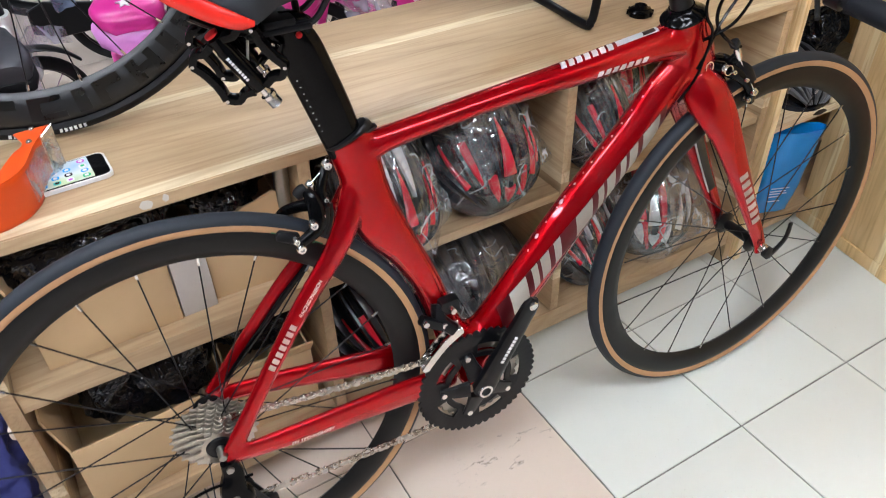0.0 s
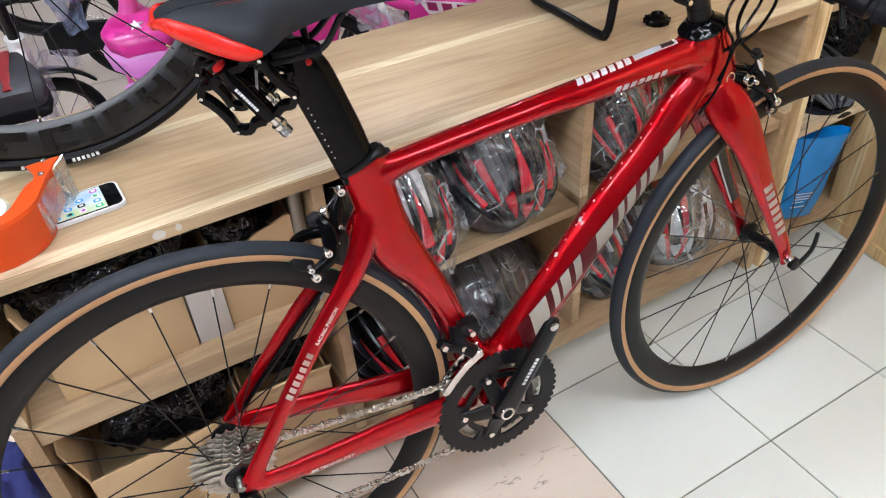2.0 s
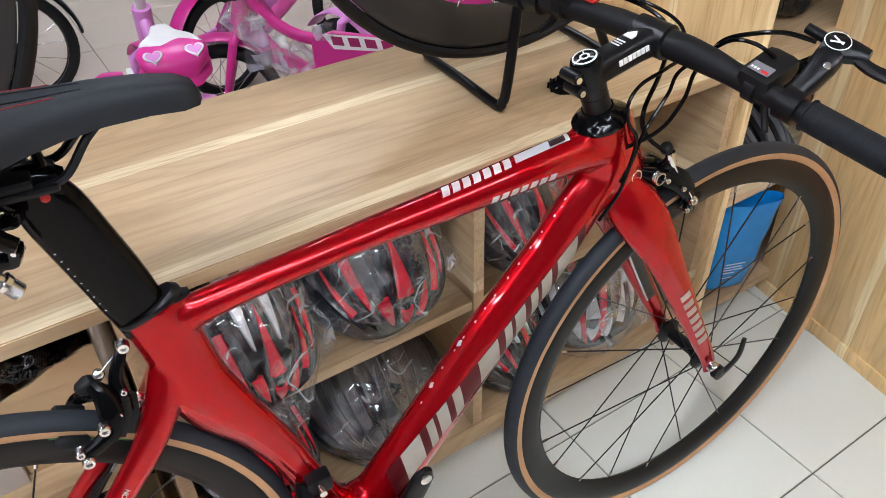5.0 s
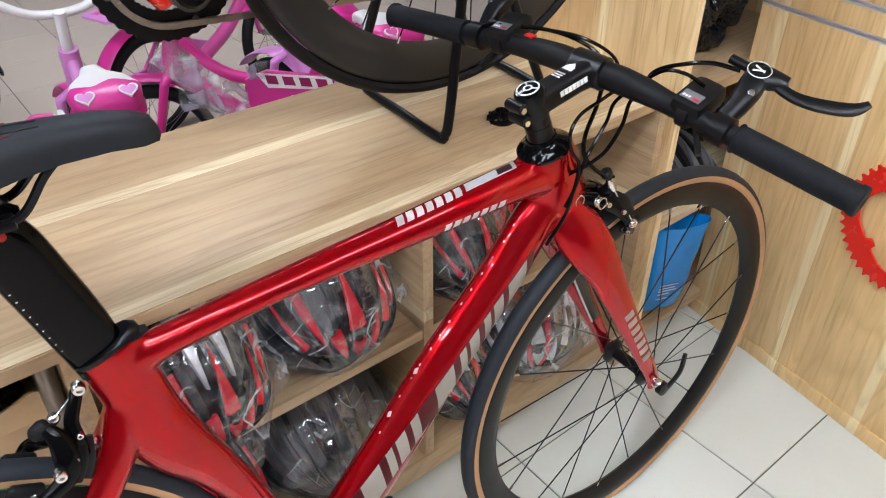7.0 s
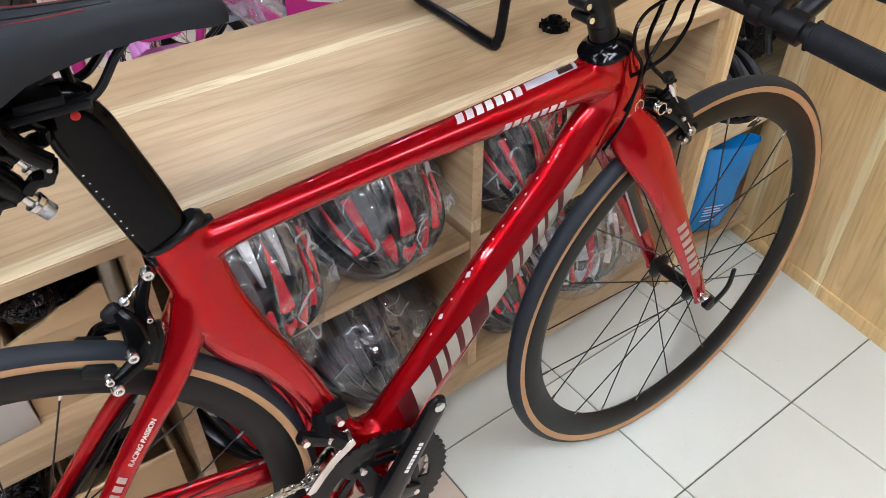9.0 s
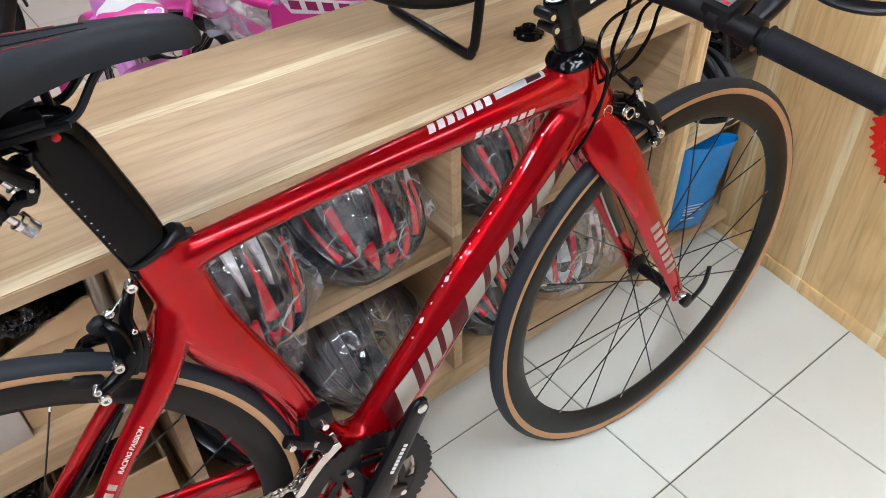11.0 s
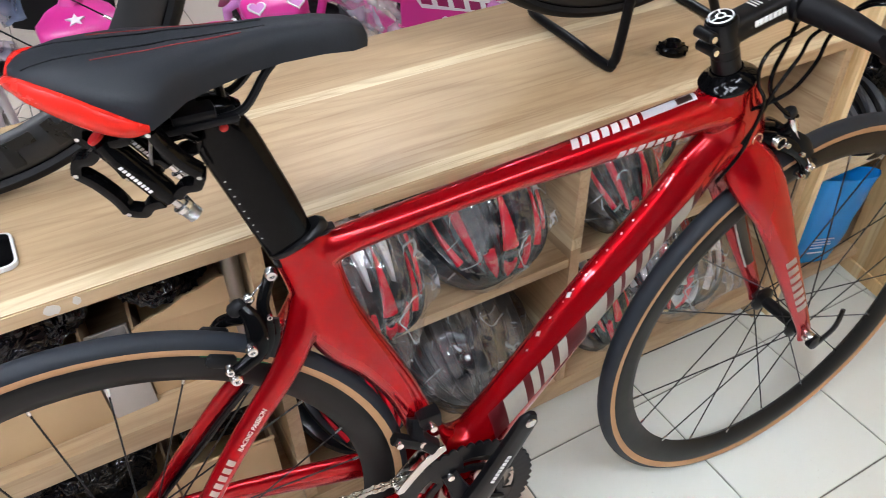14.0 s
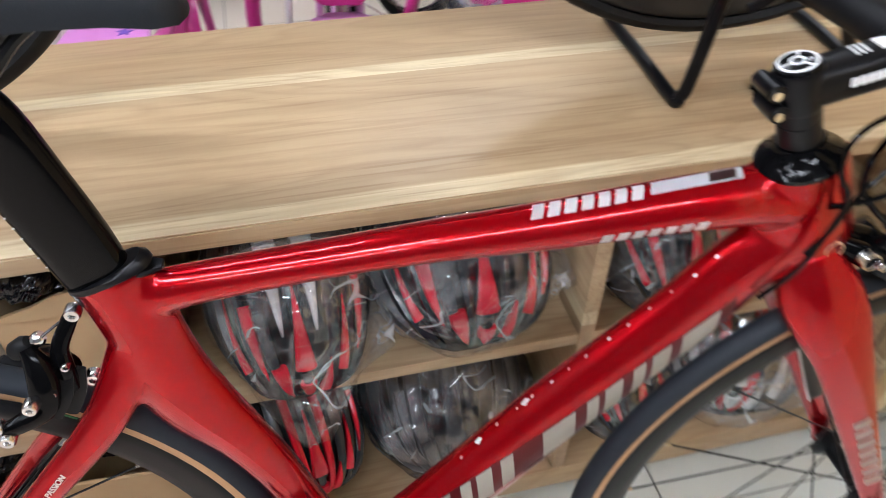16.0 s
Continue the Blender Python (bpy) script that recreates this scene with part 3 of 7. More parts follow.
    for s in (1, -1):
        leg = [(0.786, 0.350, 0.012), (0.797, 0.322, 0.021), (0.813, 0.293, 0.034), (0.836, 0.250, 0.044), (0.872, 0.176, 0.049), (0.918, 0.085, 0.051), (0.955, 0.012, 0.052), (0.962, -0.014, 0.052)]
        sweep(bm, curve_points([P(u, w, s * v) for u, w, v in leg], 5), smooth_values([0.012, 0.019, 0.0155, 0.0110, 0.0090, 0.0078, 0.0066, 0.0045], 5),
              smooth_values([0.022, 0.034, 0.034, 0.027, 0.021, 0.0160, 0.0125, 0.0110], 5), 16, power=2.3)
    fork_ob = fused(part("fork", bm, RED, bike, "red bladed fork"), 0.0020, 12)

    # dark inlay with a pale edge on the inner face of the left fork blade
    for mat, off, half, inset, label in ((FORK_INLAY, 0.0, 0.0085, 0.0, "dark inlay on the inner fork blade"), (SILVER_DECAL, -0.0085, 0.0016, 0.0006, "pale line on the inner fork blade")):
        bm = bmesh.new()
        run = [(0.846, 0.236, 0.0330), (0.872, 0.180, 0.0382), (0.898, 0.126, 0.0408), (0.920, 0.082, 0.0422)]
        sweep(bm, curve_points([P(u + off, w + off * 0.5, -v + inset) for u, w, v in run], 4), 0.0016, smooth_values([half, half, half * 0.9, half * 0.8], 4), 10, power=3)
        part("fork_inlay", bm, mat, bike, label)

    # wheels
    rear = wheel(bike, Matrix.Translation(P(0, 0)) @ pose(0, 0, 0, 0, -6, 0), RIM_BLACK, RUBBER, TAN, 24)
    wheel(bike, Matrix.Translation(P(0.960, 0.0)) @ pose(0, 0, 0, 1.4, 0, 2.5) @ pose(0, 0, 0, 0, 7, 0), RIM_BLACK, RUBBER, TAN, 20)
    # green label and worn patch on the rear tyre
    bm = bmesh.new()
    for k0, k1, r0, r1 in ((46, 60, 0.3165, 0.3178), (48, 58, 0.3145, 0.3155)):
        pts = [(r0 * math.cos(radians(a)), r0 * math.sin(radians(a))) for a in range(k0, k1)] + [(r1 * math.cos(radians(a)), r1 * math.sin(radians(a))) for a in range(k1 - 1, k0 - 1, -1)]
        plate(bm, pts, -0.0139, -0.0132)
    part("tyre_label", bm, speckled("green tyre print", (0.02, 0.14, 0.05), 0.5), rear, "green printed band", 0)

    # quick release lever on the front hub
    bm = bmesh.new()
    lathe(bm, [(0.004, 0.052), (0.009, 0.054), (0.009, 0.066), (0.007, 0.069), (0.004, 0.069)], 16, m=Matrix.Translation(P(0.960, 0)) @ pose(0, 0, 0, 180))
    part("skewer_nut", bm, CHROME, bike, "bright skewer nut")
    bm = bmesh.new()
    sweep(bm, curve_points([P(0.964, -0.010, 0.070), P(0.975, 0.002, 0.074), P(0.990, 0.022, 0.076), P(0.997, 0.050, 0.074)], 5), smooth_values([0.004, 0.003, 0.003, 0.003], 5), smooth_values([0.010, 0.007, 0.006, 0.004], 5), 8)
    lathe(bm, [(0.002, 0.064), (0.0115, 0.065), (0.0115, 0.074), (0.004, 0.0755)], 16, m=Matrix.Translation(P(0.962, -0.004)) @ pose(0, 0, 0, 180))
    part("quick_release_lever", bm, SATIN_BLACK, bike, "black curved quick-release lever")

    # seat post with its clamp collar
    bm = bmesh.new()
    po = [(0.2485, 0.365), (0.236, 0.415), (0.222, 0.462), (0.2090, 0.504), (0.2005, 0.527)]
    sweep(bm, curve_points([P(*p) for p in po], 4), smooth_values([0.0105, 0.0115, 0.0115, 0.013, 0.014], 4), smooth_values([0.024, 0.0262, 0.0265, 0.026, 0.020], 4), 18, power=2.6)
    sweep(bm, curve_points([P(0.150, 0.520), P(0.175, 0.527), P(0.203, 0.530), P(0.223, 0.524)], 4), smooth_values([0.008, 0.012, 0.014, 0.012], 4), smooth_values([0.008, 0.013, 0.016, 0.012], 4), 14, power=2.6)
    post = part("seat_post", bm, GLOSS_BLACK, bike, "gloss black aero seat post")
    for i in range(9):
        bm = bmesh.new()
        t = i / 9
        c = P(0.2155, 0.470).lerp(P(0.2355, 0.394), t) + Vector((-0.0165 + 0.002 * t, -0.0113, 0))
        box(bm, (c.x - 0.0010, c.y - 0.0004, c.z - 0.0003), (c.x + 0.0006, c.y + 0.0002, c.z + 0.0003))
        part("height_mark", bm, WHITE_DECAL, post, smooth=0)
    bm = bmesh.new()
    lathe(bm, [(0.0012, 0.0), (0.0034, 0.0), (0.0038, 0.003), (0.002, 0.004)], 12, m=Matrix.Translation(P(0.2085, 0.5215, 0.0120)) @ pose(0, 0, 0, 180))
    part("bolt", bm, RED_PART, post, "red bolt head")
    bm = bmesh.new()
    sweep(bm, [P(0.2530, 0.3820), P(0.2524, 0.3835), P(0.2514, 0.3868), P(0.2508, 0.3880)], [0.0148, 0.0160, 0.0156, 0.0125], [0.0312, 0.0325, 0.0318, 0.0280], 18, power=2.6)
    sweep(bm, [P(0.262, 0.384), P(0.280, 0.3868), P(0.289, 0.3875)], [0.012, 0.009, 0.005], [0.0035, 0.0032, 0.002], 10, power=3)
    part("seat_clamp", bm, SATIN_BLACK, bike, "black wedge collar")

    saddle(bike)
    cranks(bike)
    rear_gears(bike)
    brakes(bike)
    cockpit(bike)
    decals(bike, frame_ob, fork_ob)
    cables(bike)
    return bike


def saddle(bike):
    us = [0.072, 0.078, 0.090, 0.106, 0.124, 0.142, 0.156, 0.168, 0.184, 0.205, 0.235, 0.265, 0.300, 0.325, 0.338, 0.342]
    half = [0.010, 0.024, 0.038, 0.050, 0.060, 0.0665, 0.0675, 0.062, 0.050, 0.037, 0.0275, 0.0225, 0.0200, 0.0185, 0.0140, 0.005]
    top = [0.596, 0.599, 0.601, 0.602, 0.601, 0.600, 0.599, 0.598, 0.598, 0.597, 0.596, 0.595, 0.592, 0.587, 0.581, 0.572]
    drop = [0.009, 0.012, 0.018, 0.026, 0.034, 0.041, 0.043, 0.038, 0.034, 0.033, 0.030, 0.028, 0.026, 0.024, 0.018, 0.006]

    def rings(bm, keep, grow=0.0, slot=0):
        made = []
        for u, h, z, d in zip(us, half, top, drop):
            ring = []
            for j in keep:
                g = math.pi * j / 20
                c = math.cos(g)
                y = (h + grow) * math.copysign(abs(c) ** 0.75, c)
                zz = z + 0.002 - (d + grow * 0.5) * (1 - math.sin(g) ** 0.62) - 0.004 * max(0, 1 - (y / 0.012) ** 2) * (0.5 if u > 0.1 else 0)
                ring.append(bm.verts.new(P(u, zz, y)))
            made.append(ring)
        for a, b in zip(made, made[1:]):
            for j in range(len(a) - 1):
                bm.faces.new((a[j], a[j + 1], b[j + 1], b[j]))
        return made

    bm = bmesh.new()
    made = rings(bm, range(0, 21))
    bm.faces.new(made[0])
    bm.faces.new(made[-1][::-1])
    for a, b in zip(made, made[1:]):
        bm.faces.new((a[0], b[0], b[-1], a[-1]))
    sad = part("saddle", bm, SADDLE_SKIN, bike, "dark grey saddle with a red rear edge", 60)

    def over(u, v):
        """Height of the cover at u along and v across."""
        i = max(j for j in range(len(us) - 1) if us[j] <= u)
        q = (u - us[i]) / (us[i + 1] - us[i])
        h, z, d = (row[i] + (row[i + 1] - row[i]) * q for row in (half, top, drop))
        c = min(v / h, 0.999) ** (1 / 0.75)
        return z + 0.0024 - d * (1 - (1 - c * c) ** 0.31) - 0.004 * max(0, 1 - (v / 0.012) ** 2) * (0.5 if u > 0.1 else 0)

    # red rear bumper wrapped round the lower edge
    bm = bmesh.new()
    for s in (1, -1):
        pts = [P(0.0705, 0.588, 0)] + [P(u - 0.002, z - d + 0.006 - i * 0.0004, s * (h + 0.0005)) for i, (u, h, z, d) in enumerate(list(zip(us, half, top, drop))[1:7])]
        sweep(bm, curve_points(pts, 6), smooth_values([0.0045, 0.0055, 0.006, 0.006, 0.006, 0.005, 0.002], 6), smooth_values([0.0070, 0.008, 0.0095, 0.0105, 0.0100, 0.008, 0.003], 6), 10, side=(0, 1, 0.3))
    part("rear_edge", bm, RED_GLOSS, sad, "glossy red plastic edge")
    bm = bmesh.new()
    for s in (1, -1):
        line = [(0.128 + 0.010 * i, 0.0265 - 0.00115 * i) for i in range(12)]
        sweep(bm, [P(u, over(u, v) - 0.0003, s * v) for u, v in line], 0.0005, 0.0006, 5)
    part("red_piping", bm, RED_STITCH, sad, "thin red line")
    for s in (1, -1):
        bm = bmesh.new()
        line = [(0.082 + 0.011 * i, 0.0180 - 0.0007 * i) for i in range(17)]
        sweep(bm, [P(u, over(u, v) - 0.0003, s * v) for u, v in line], 0.0008, 0.0007, 5)
        part("seam", bm, MATT_BLACK, sad, "dark seam beside the channel")
    for s in (1, -1):
        bm = bmesh.new()
        pts = [P(0.098, 0.566, s * 0.030), P(0.125, 0.548, s * 0.024), P(0.160, 0.535, s * 0.022), P(0.205, 0.534, s * 0.022), P(0.228, 0.538, s * 0.021), P(0.250, 0.560, s * 0.014), P(0.268, 0.572, s * 0.008)]
        sweep(bm, curve_points(pts, 5), 0.0037, None, 8)
        part("rail", bm, SATIN_BLACK, sad, "black saddle rail")
    bm = bmesh.new()
    box(bm, P(0.150, 0.530, 0.029), P(0.222, 0.537, -0.029), 0.003)
    box(bm, P(0.170, 0.536, 0.027), P(0.205, 0.545, -0.027), 0.003)
    rod(bm, P(0.215, 0.515), P(0.213, 0.556), 0.004)
    rod(bm, P(0.160, 0.515), P(0.158, 0.556), 0.004)
    part("rail_clamp", bm, SATIN_BLACK, bike, "black rail clamp")
    # loose pedals tied under the saddle
    for du, dw, dv in ((0, 0, 0.033), (0.006, 0.012, -0.004)):
        ped = new("pedal")
        ped.parent = bike
        ped.matrix_basis = Matrix.Translation(P(0.137 + du, 0.5105 + dw, dv)) @ pose(0, 0, 0, 0, 59, 0) @ pose(0, 0, 0, 25) @ Matrix.Diagonal((0.84, 0.9, 0.86, 1))
        tagged(ped, "loose black platform pedal tied under the saddle")
        b = 0.046
        for s in (1, -1):
            bm = bmesh.new()
            sweep(bm, curve_points([(-0.030, 0, s * b), (-0.012, 0, s * (b - 0.004)), (0.012, 0, s * (b - 0.004)), (0.030, 0, s * b)], 3), 0.0078, 0.0055, 8, power=4)
            part("side_bar", bm, GLOSS_BLACK, ped)
            for e in (1, -1):
                bm = bmesh.new()
                sweep(bm, curve_points([(e * 0.030, 0, s * b), (e * 0.040, 0, s * (b - 0.012)), (e * 0.036, 0, s * 0.022), (e * 0.040, 0, s * 0.008)], 3), 0.0078, 0.0055, 8, power=4)
                part("end_arm", bm, GLOSS_BLACK, ped)
        bm = bmesh.new()
        lathe(bm, [(0.006, -0.046), (0.0105, -0.045), (0.0105, -0.030), (0.0120, -0.026), (0.0120, 0.030), (0.0105, 0.034), (0.0105, 0.040), (0.006, 0.0405)], 18, axis="x")
        part("axle_tube", bm, GLOSS_BLACK, ped)
        bm = bmesh.new()
        lathe(bm, [(0.0065, 0.040), (0.0065, 0.052), (0.0098, 0.0525), (0.0098, 0.0575), (0.0078, 0.058)] + [(0.0072 + 0.0013 * (i % 2), 0.059 + 0.0011 * i) for i in range(12)] + [(0.006, 0.0725), (0.002, 0.073)], 18, axis="x")
        part("spindle", bm, CHROME, ped, "bright threaded spindle", 25)
        bm = bmesh.new()
        lathe(bm, [(0.003, -0.047), (0.0085, -0.048), (0.0085, -0.0515), (0.004, -0.052)], 14, axis="x")
        part("end_cap", bm, RED_PART, ped, "red end cap")
        for e in (1, -1):
            for s in (1, -1):
                bm = bmesh.new()
                lathe(bm, [(0.001, -0.008), (0.0024, -0.008), (0.0024, 0.008), (0.001, 0.008)], 8, m=Matrix.Translation((e * 0.031, 0, s * 0.045)))
                part("pin", bm, CHROME, ped)
        marks("printed_bar", [((-0.020 + i * 0.0044, -0.0126, -0.0018), (-0.0172 + i * 0.0044, -0.0117, 0.0018)) for i in range(9)], WHITE_DECAL, ped)
    bm = bmesh.new()
    sweep(bm, curve_points([P(0.152, 0.532, 0.024), P(0.148, 0.520, 0.031), P(0.146, 0.503, 0.029), P(0.147, 0.492, 0.022)], 4), 0.0035, 0.0012, 6)
    part("cable_tie", bm, WHITE_PLASTIC, bike, "clear white plastic tie")


def cranks(bike):
    bb = P(0.395, -0.064)

    def ring(name, r, teeth, hole, v, mat, parent, label=""):
        bm = bmesh.new()
        out, inn = [], []
        for i in range(teeth):
            for f, dr in ((0.0, -0.0035), (0.22, 0.0), (0.42, 0.0015), (0.58, 0.0015), (0.78, 0.0)):
                g = 2 * math.pi * (i + f) / teeth
                out.append((r + dr, g))
                inn.append((hole, g))
        rows = []
        for lst, y in ((out, v + 0.0014), (out, v - 0.0014), (inn, v - 0.0020), (inn, v + 0.0020)):
            rows.append([bm.verts.new(bb + Vector((q * math.cos(g), -y, q * math.sin(g)))) for q, g in lst])
        k = len(out)
        for a in range(4):
            ra, rb = rows[a], rows[(a + 1) % 4]
            for j in range(k):
                bm.faces.new((ra[j], ra[(j + 1) % k], rb[(j + 1) % k], rb[j]))
        return part(name, bm, mat, parent, label, 30)

    cs = new("crankset")
    cs.parent = bike
    tagged(cs, "black double crankset without pedals")
    big = ring("large_chainring", 0.102, 50, 0.0765, 0.047, SATIN_BLACK, cs)
    ring("small_chainring", 0.0735, 34, 0.061, 0.040, STEEL, cs, "steel inner chainring")
    for k0 in range(5):
        # web between the windows of the large ring
        g0 = 108 + 72 * k0
        arc = [radians(g0 - 19 + 38 * i / 8) for i in range(9)]
        bm = bmesh.new()
        plate(bm, [(bb.x + 0.0772 * math.cos(g), bb.z + 0.0772 * math.sin(g)) for g in arc] + [(bb.x + 0.052 * math.cos(g), bb.z + 0.052 * math.sin(g)) for g in arc[::-1]], -0.0487, -0.0453, bevel=0.0006)
        part("web", bm, SATIN_BLACK, big, "black web between the windows")
        arc = [radians(g0 + 17 + 38 * i / 8) for i in range(9)]
        bm = bmesh.new()
        plate(bm, [(bb.x + 0.0600 * math.cos(g), bb.z + 0.0600 * math.sin(g)) for g in arc] + [(bb.x + 0.050 * math.cos(g), bb.z + 0.050 * math.sin(g)) for g in arc[::-1]], -0.0487, -0.0453, bevel=0.0006)
        part("web", bm, SATIN_BLACK, big, "black web between the windows")
    # arm and spider
    bm = bmesh.new()
    end = P(0.474, 0.080, 0.074)
    hub = bb + Vector((0, -0.066, 0))
    d = (end - hub)
    pts = [hub - d.normalized() * 0.012, hub, hub + d * 0.25, hub + d * 0.6, hub + d * 0.92, end, end + d.normalized() * 0.011]
    side = d.normalized().cross(Vector((0, 1, 0)))
    sweep(bm, pts, [0.012, 0.0205, 0.0175, 0.0155, 0.0145, 0.0135, 0.006], [0.006, 0.0085, 0.0085, 0.0075, 0.0065, 0.0065, 0.004], 14, side=tuple(side), power=3.2)
    part("crank_arm", bm, SATIN_BLACK, cs, "black crank arm with worn print")
    bm = bmesh.new()
    for a in (36, 108, 180, 252, 324):
        g = radians(a)
        e = bb + Vector((0.066 * math.cos(g), -0.050, 0.066 * math.sin(g)))
        c = bb + Vector((0.020 * math.cos(g), -0.058, 0.020 * math.sin(g)))
        sweep(bm, [c, c.lerp(e, 0.5), e], [0.016, 0.012, 0.011], [0.006, 0.005, 0.003], 10, side=(-math.sin(g), 0, math.cos(g)), power=3)
    part("spider", bm, SATIN_BLACK, cs)
    for a in (36, 108, 180, 252, 324):
        g = radians(a)
        bm = bmesh.new()
        lathe(bm, [(0.0022, 0.0558), (0.0046, 0.0560), (0.0052, 0.0545), (0.0052, 0.050)], 14, m=Matrix.Translation(bb + Vector((0.062 * math.cos(g), 0, 0.062 * math.sin(g)))) @ pose(0, 0, 0, 180))
        part("chainring_bolt", bm, CHROME, cs)
    bm = bmesh.new()
    lathe(bm, [(0.008, 0.0765), (0.0115, 0.0765), (0.0125, 0.072), (0.008, 0.071)], 24, m=Matrix.Translation(bb) @ pose(0, 0, 0, 180), closed=True)
    part("spindle_ring", bm, CHROME, cs, "bright spindle ring")
    bm = bmesh.new()
    lathe(bm, [(0.002, 0.0745), (0.0075, 0.0755), (0.0075, 0.070)], 20, m=Matrix.Translation(bb) @ pose(0, 0, 0, 180))
    part("spindle_cap", bm, MATT_BLACK, cs)
    bm = bmesh.new()
    lathe(bm, [(0.0015, 0.0822), (0.0055, 0.0824), (0.0072, 0.0812), (0.0072, 0.078)], 18, m=Matrix.Translation(P(0.474, 0.080)) @ pose(0, 0, 0, 180))
    part("pedal_thread", bm, CHROME, cs, "bright pedal hole")
    for i in range(8):
        bm = bmesh.new()
        c = hub + d * (0.36 + 0.040 * i) + Vector((0, -0.0086, 0))
        mm = facing(c, d.normalized(), Vector((0, 0, 1)))
        box(bm, (-0.0026, -0.0026, -0.0006), (0.0018, 0.0026, 0.0003), m=mm)
        part("printed_bar", bm, WHITE_DECAL, cs, smooth=0)
    # left arm, far side
    bm = bmesh.new()
    far = P(0.316, -0.206, -0.072)
    sweep(bm, [bb + Vector((0, 0.064, 0)), far], [0.017, 0.012], [0.008, 0.006], 10, side=(0.7, 0, -0.7), power=3)
    part("crank_arm", bm, SATIN_BLACK, cs)

    # front derailleur
    fd = new("front_derailleur")
    fd.parent = bike
    tagged(fd, "silver and black front derailleur")
    bm = bmesh.new()
    for v, dz in ((0.033, 0.0), (0.049, -0.002)):
        outline = [(0.302, 0.004), (0.306, -0.002), (0.314, -0.001), (0.328, 0.016), (0.346, 0.034), (0.368, 0.047), (0.374, 0.050), (0.372, 0.060), (0.362, 0.060), (0.340, 0.044), (0.318, 0.022)]
        plate(bm, [(x, z + AZ + dz) for x, z in outline], -v - 0.0012, -v + 0.0012, bevel=0.0005)
    box(bm, P(0.352, 0.046, 0.032), P(0.372, 0.058, 0.050), 0.002)
    box(bm, P(0.303, -0.001, 0.032), P(0.310, 0.004, 0.050), 0.002)
    part("cage", bm, CHROME, fd, "bright steel cage")
    bm = bmesh.new()
    sweep(bm, curve_points([P(0.360, 0.056, 0.044), P(0.350, 0.066, 0.040), P(0.342, 0.078, 0.032), P(0.346, 0.094, 0.022)], 4), [0.010] * 13, [0.010] * 13, 10, power=3)
    sweep(bm, [P(0.312, 0.088, 0.036), P(0.328, 0.076, 0.038), P(0.348, 0.064, 0.040)], 0.007, 0.008, 8, power=3)
    box(bm, P(0.346, 0.078, 0.016), P(0.376, 0.102, 0.036), 0.004)
    part("linkage", bm, SATIN_BLACK, fd)
    for u, w in ((0.360, 0.092), (0.345, 0.070), (0.316, 0.084)):
        bm = bmesh.new()
        lathe(bm, [(0.0015, 0.048), (0.0045, 0.048), (0.005, 0.045), (0.005, 0.034)], 12, m=Matrix.Translation(P(u, w)) @ pose(0, 0, 0, 180))
        part("bolt", bm, CHROME, fd)

    # chain
    chain = new("chain")
    chain.parent = bike
    tagged(chain, "oiled bare steel chain")
    path = [P(-0.012, 0.036, 0.036), P(0.012, 0.038, 0.036), P(0.395 - 0.012, -0.064 + 0.0705, 0.040)]
    runs = [path[1:], [P(0.375, -0.133, 0.040), P(0.030, -0.128, 0.042)]]
    plates, rollers = bmesh.new(), bmesh.new()
    for a, b in runs:
        length, step = (b - a).length, 0.0127
        d = (b - a).normalized()
        sag = 0.006
        for i in range(int(length / step)):
            q = (i + 0.5) * step / length
            c = a.lerp(b, q) + Vector((0, 0, -sag * 4 * q * (1 - q)))
            mm = facing(c, d, Vector((0, 0, 1)))
            off = 0.0034 if i % 2 else 0.0022
            for s in (1, -1):
                for e in (1, -1):
                    lathe(plates, [(0.0042, s * off - 0.0005), (0.0042, s * off + 0.0005)], 8, axis="z", m=mm @ Matrix.Translation((e * 0.0052, 0, 0)))
                box(plates, (-0.0056, -0.0030, s * off - 0.0005), (0.0056, 0.0030, s * off + 0.0005), m=mm)
            for e in (1, -1):
                rod(rollers, mm @ Vector((e * 0.0063, 0, -0.0042)), mm @ Vector((e * 0.0063, 0, 0.0042)), 0.0022, 6)
    tagged(part("link_plate", plates, CHAIN_STEEL, chain, smooth=0), kind="stuff")
    tagged(part("roller", rollers, CHAIN_STEEL, chain, smooth=0), kind="stuff")


CHAIN_STEEL = speckled("oily chain steel", (0.66, 0.63, 0.57), 0.26, 1.0, 0.4)


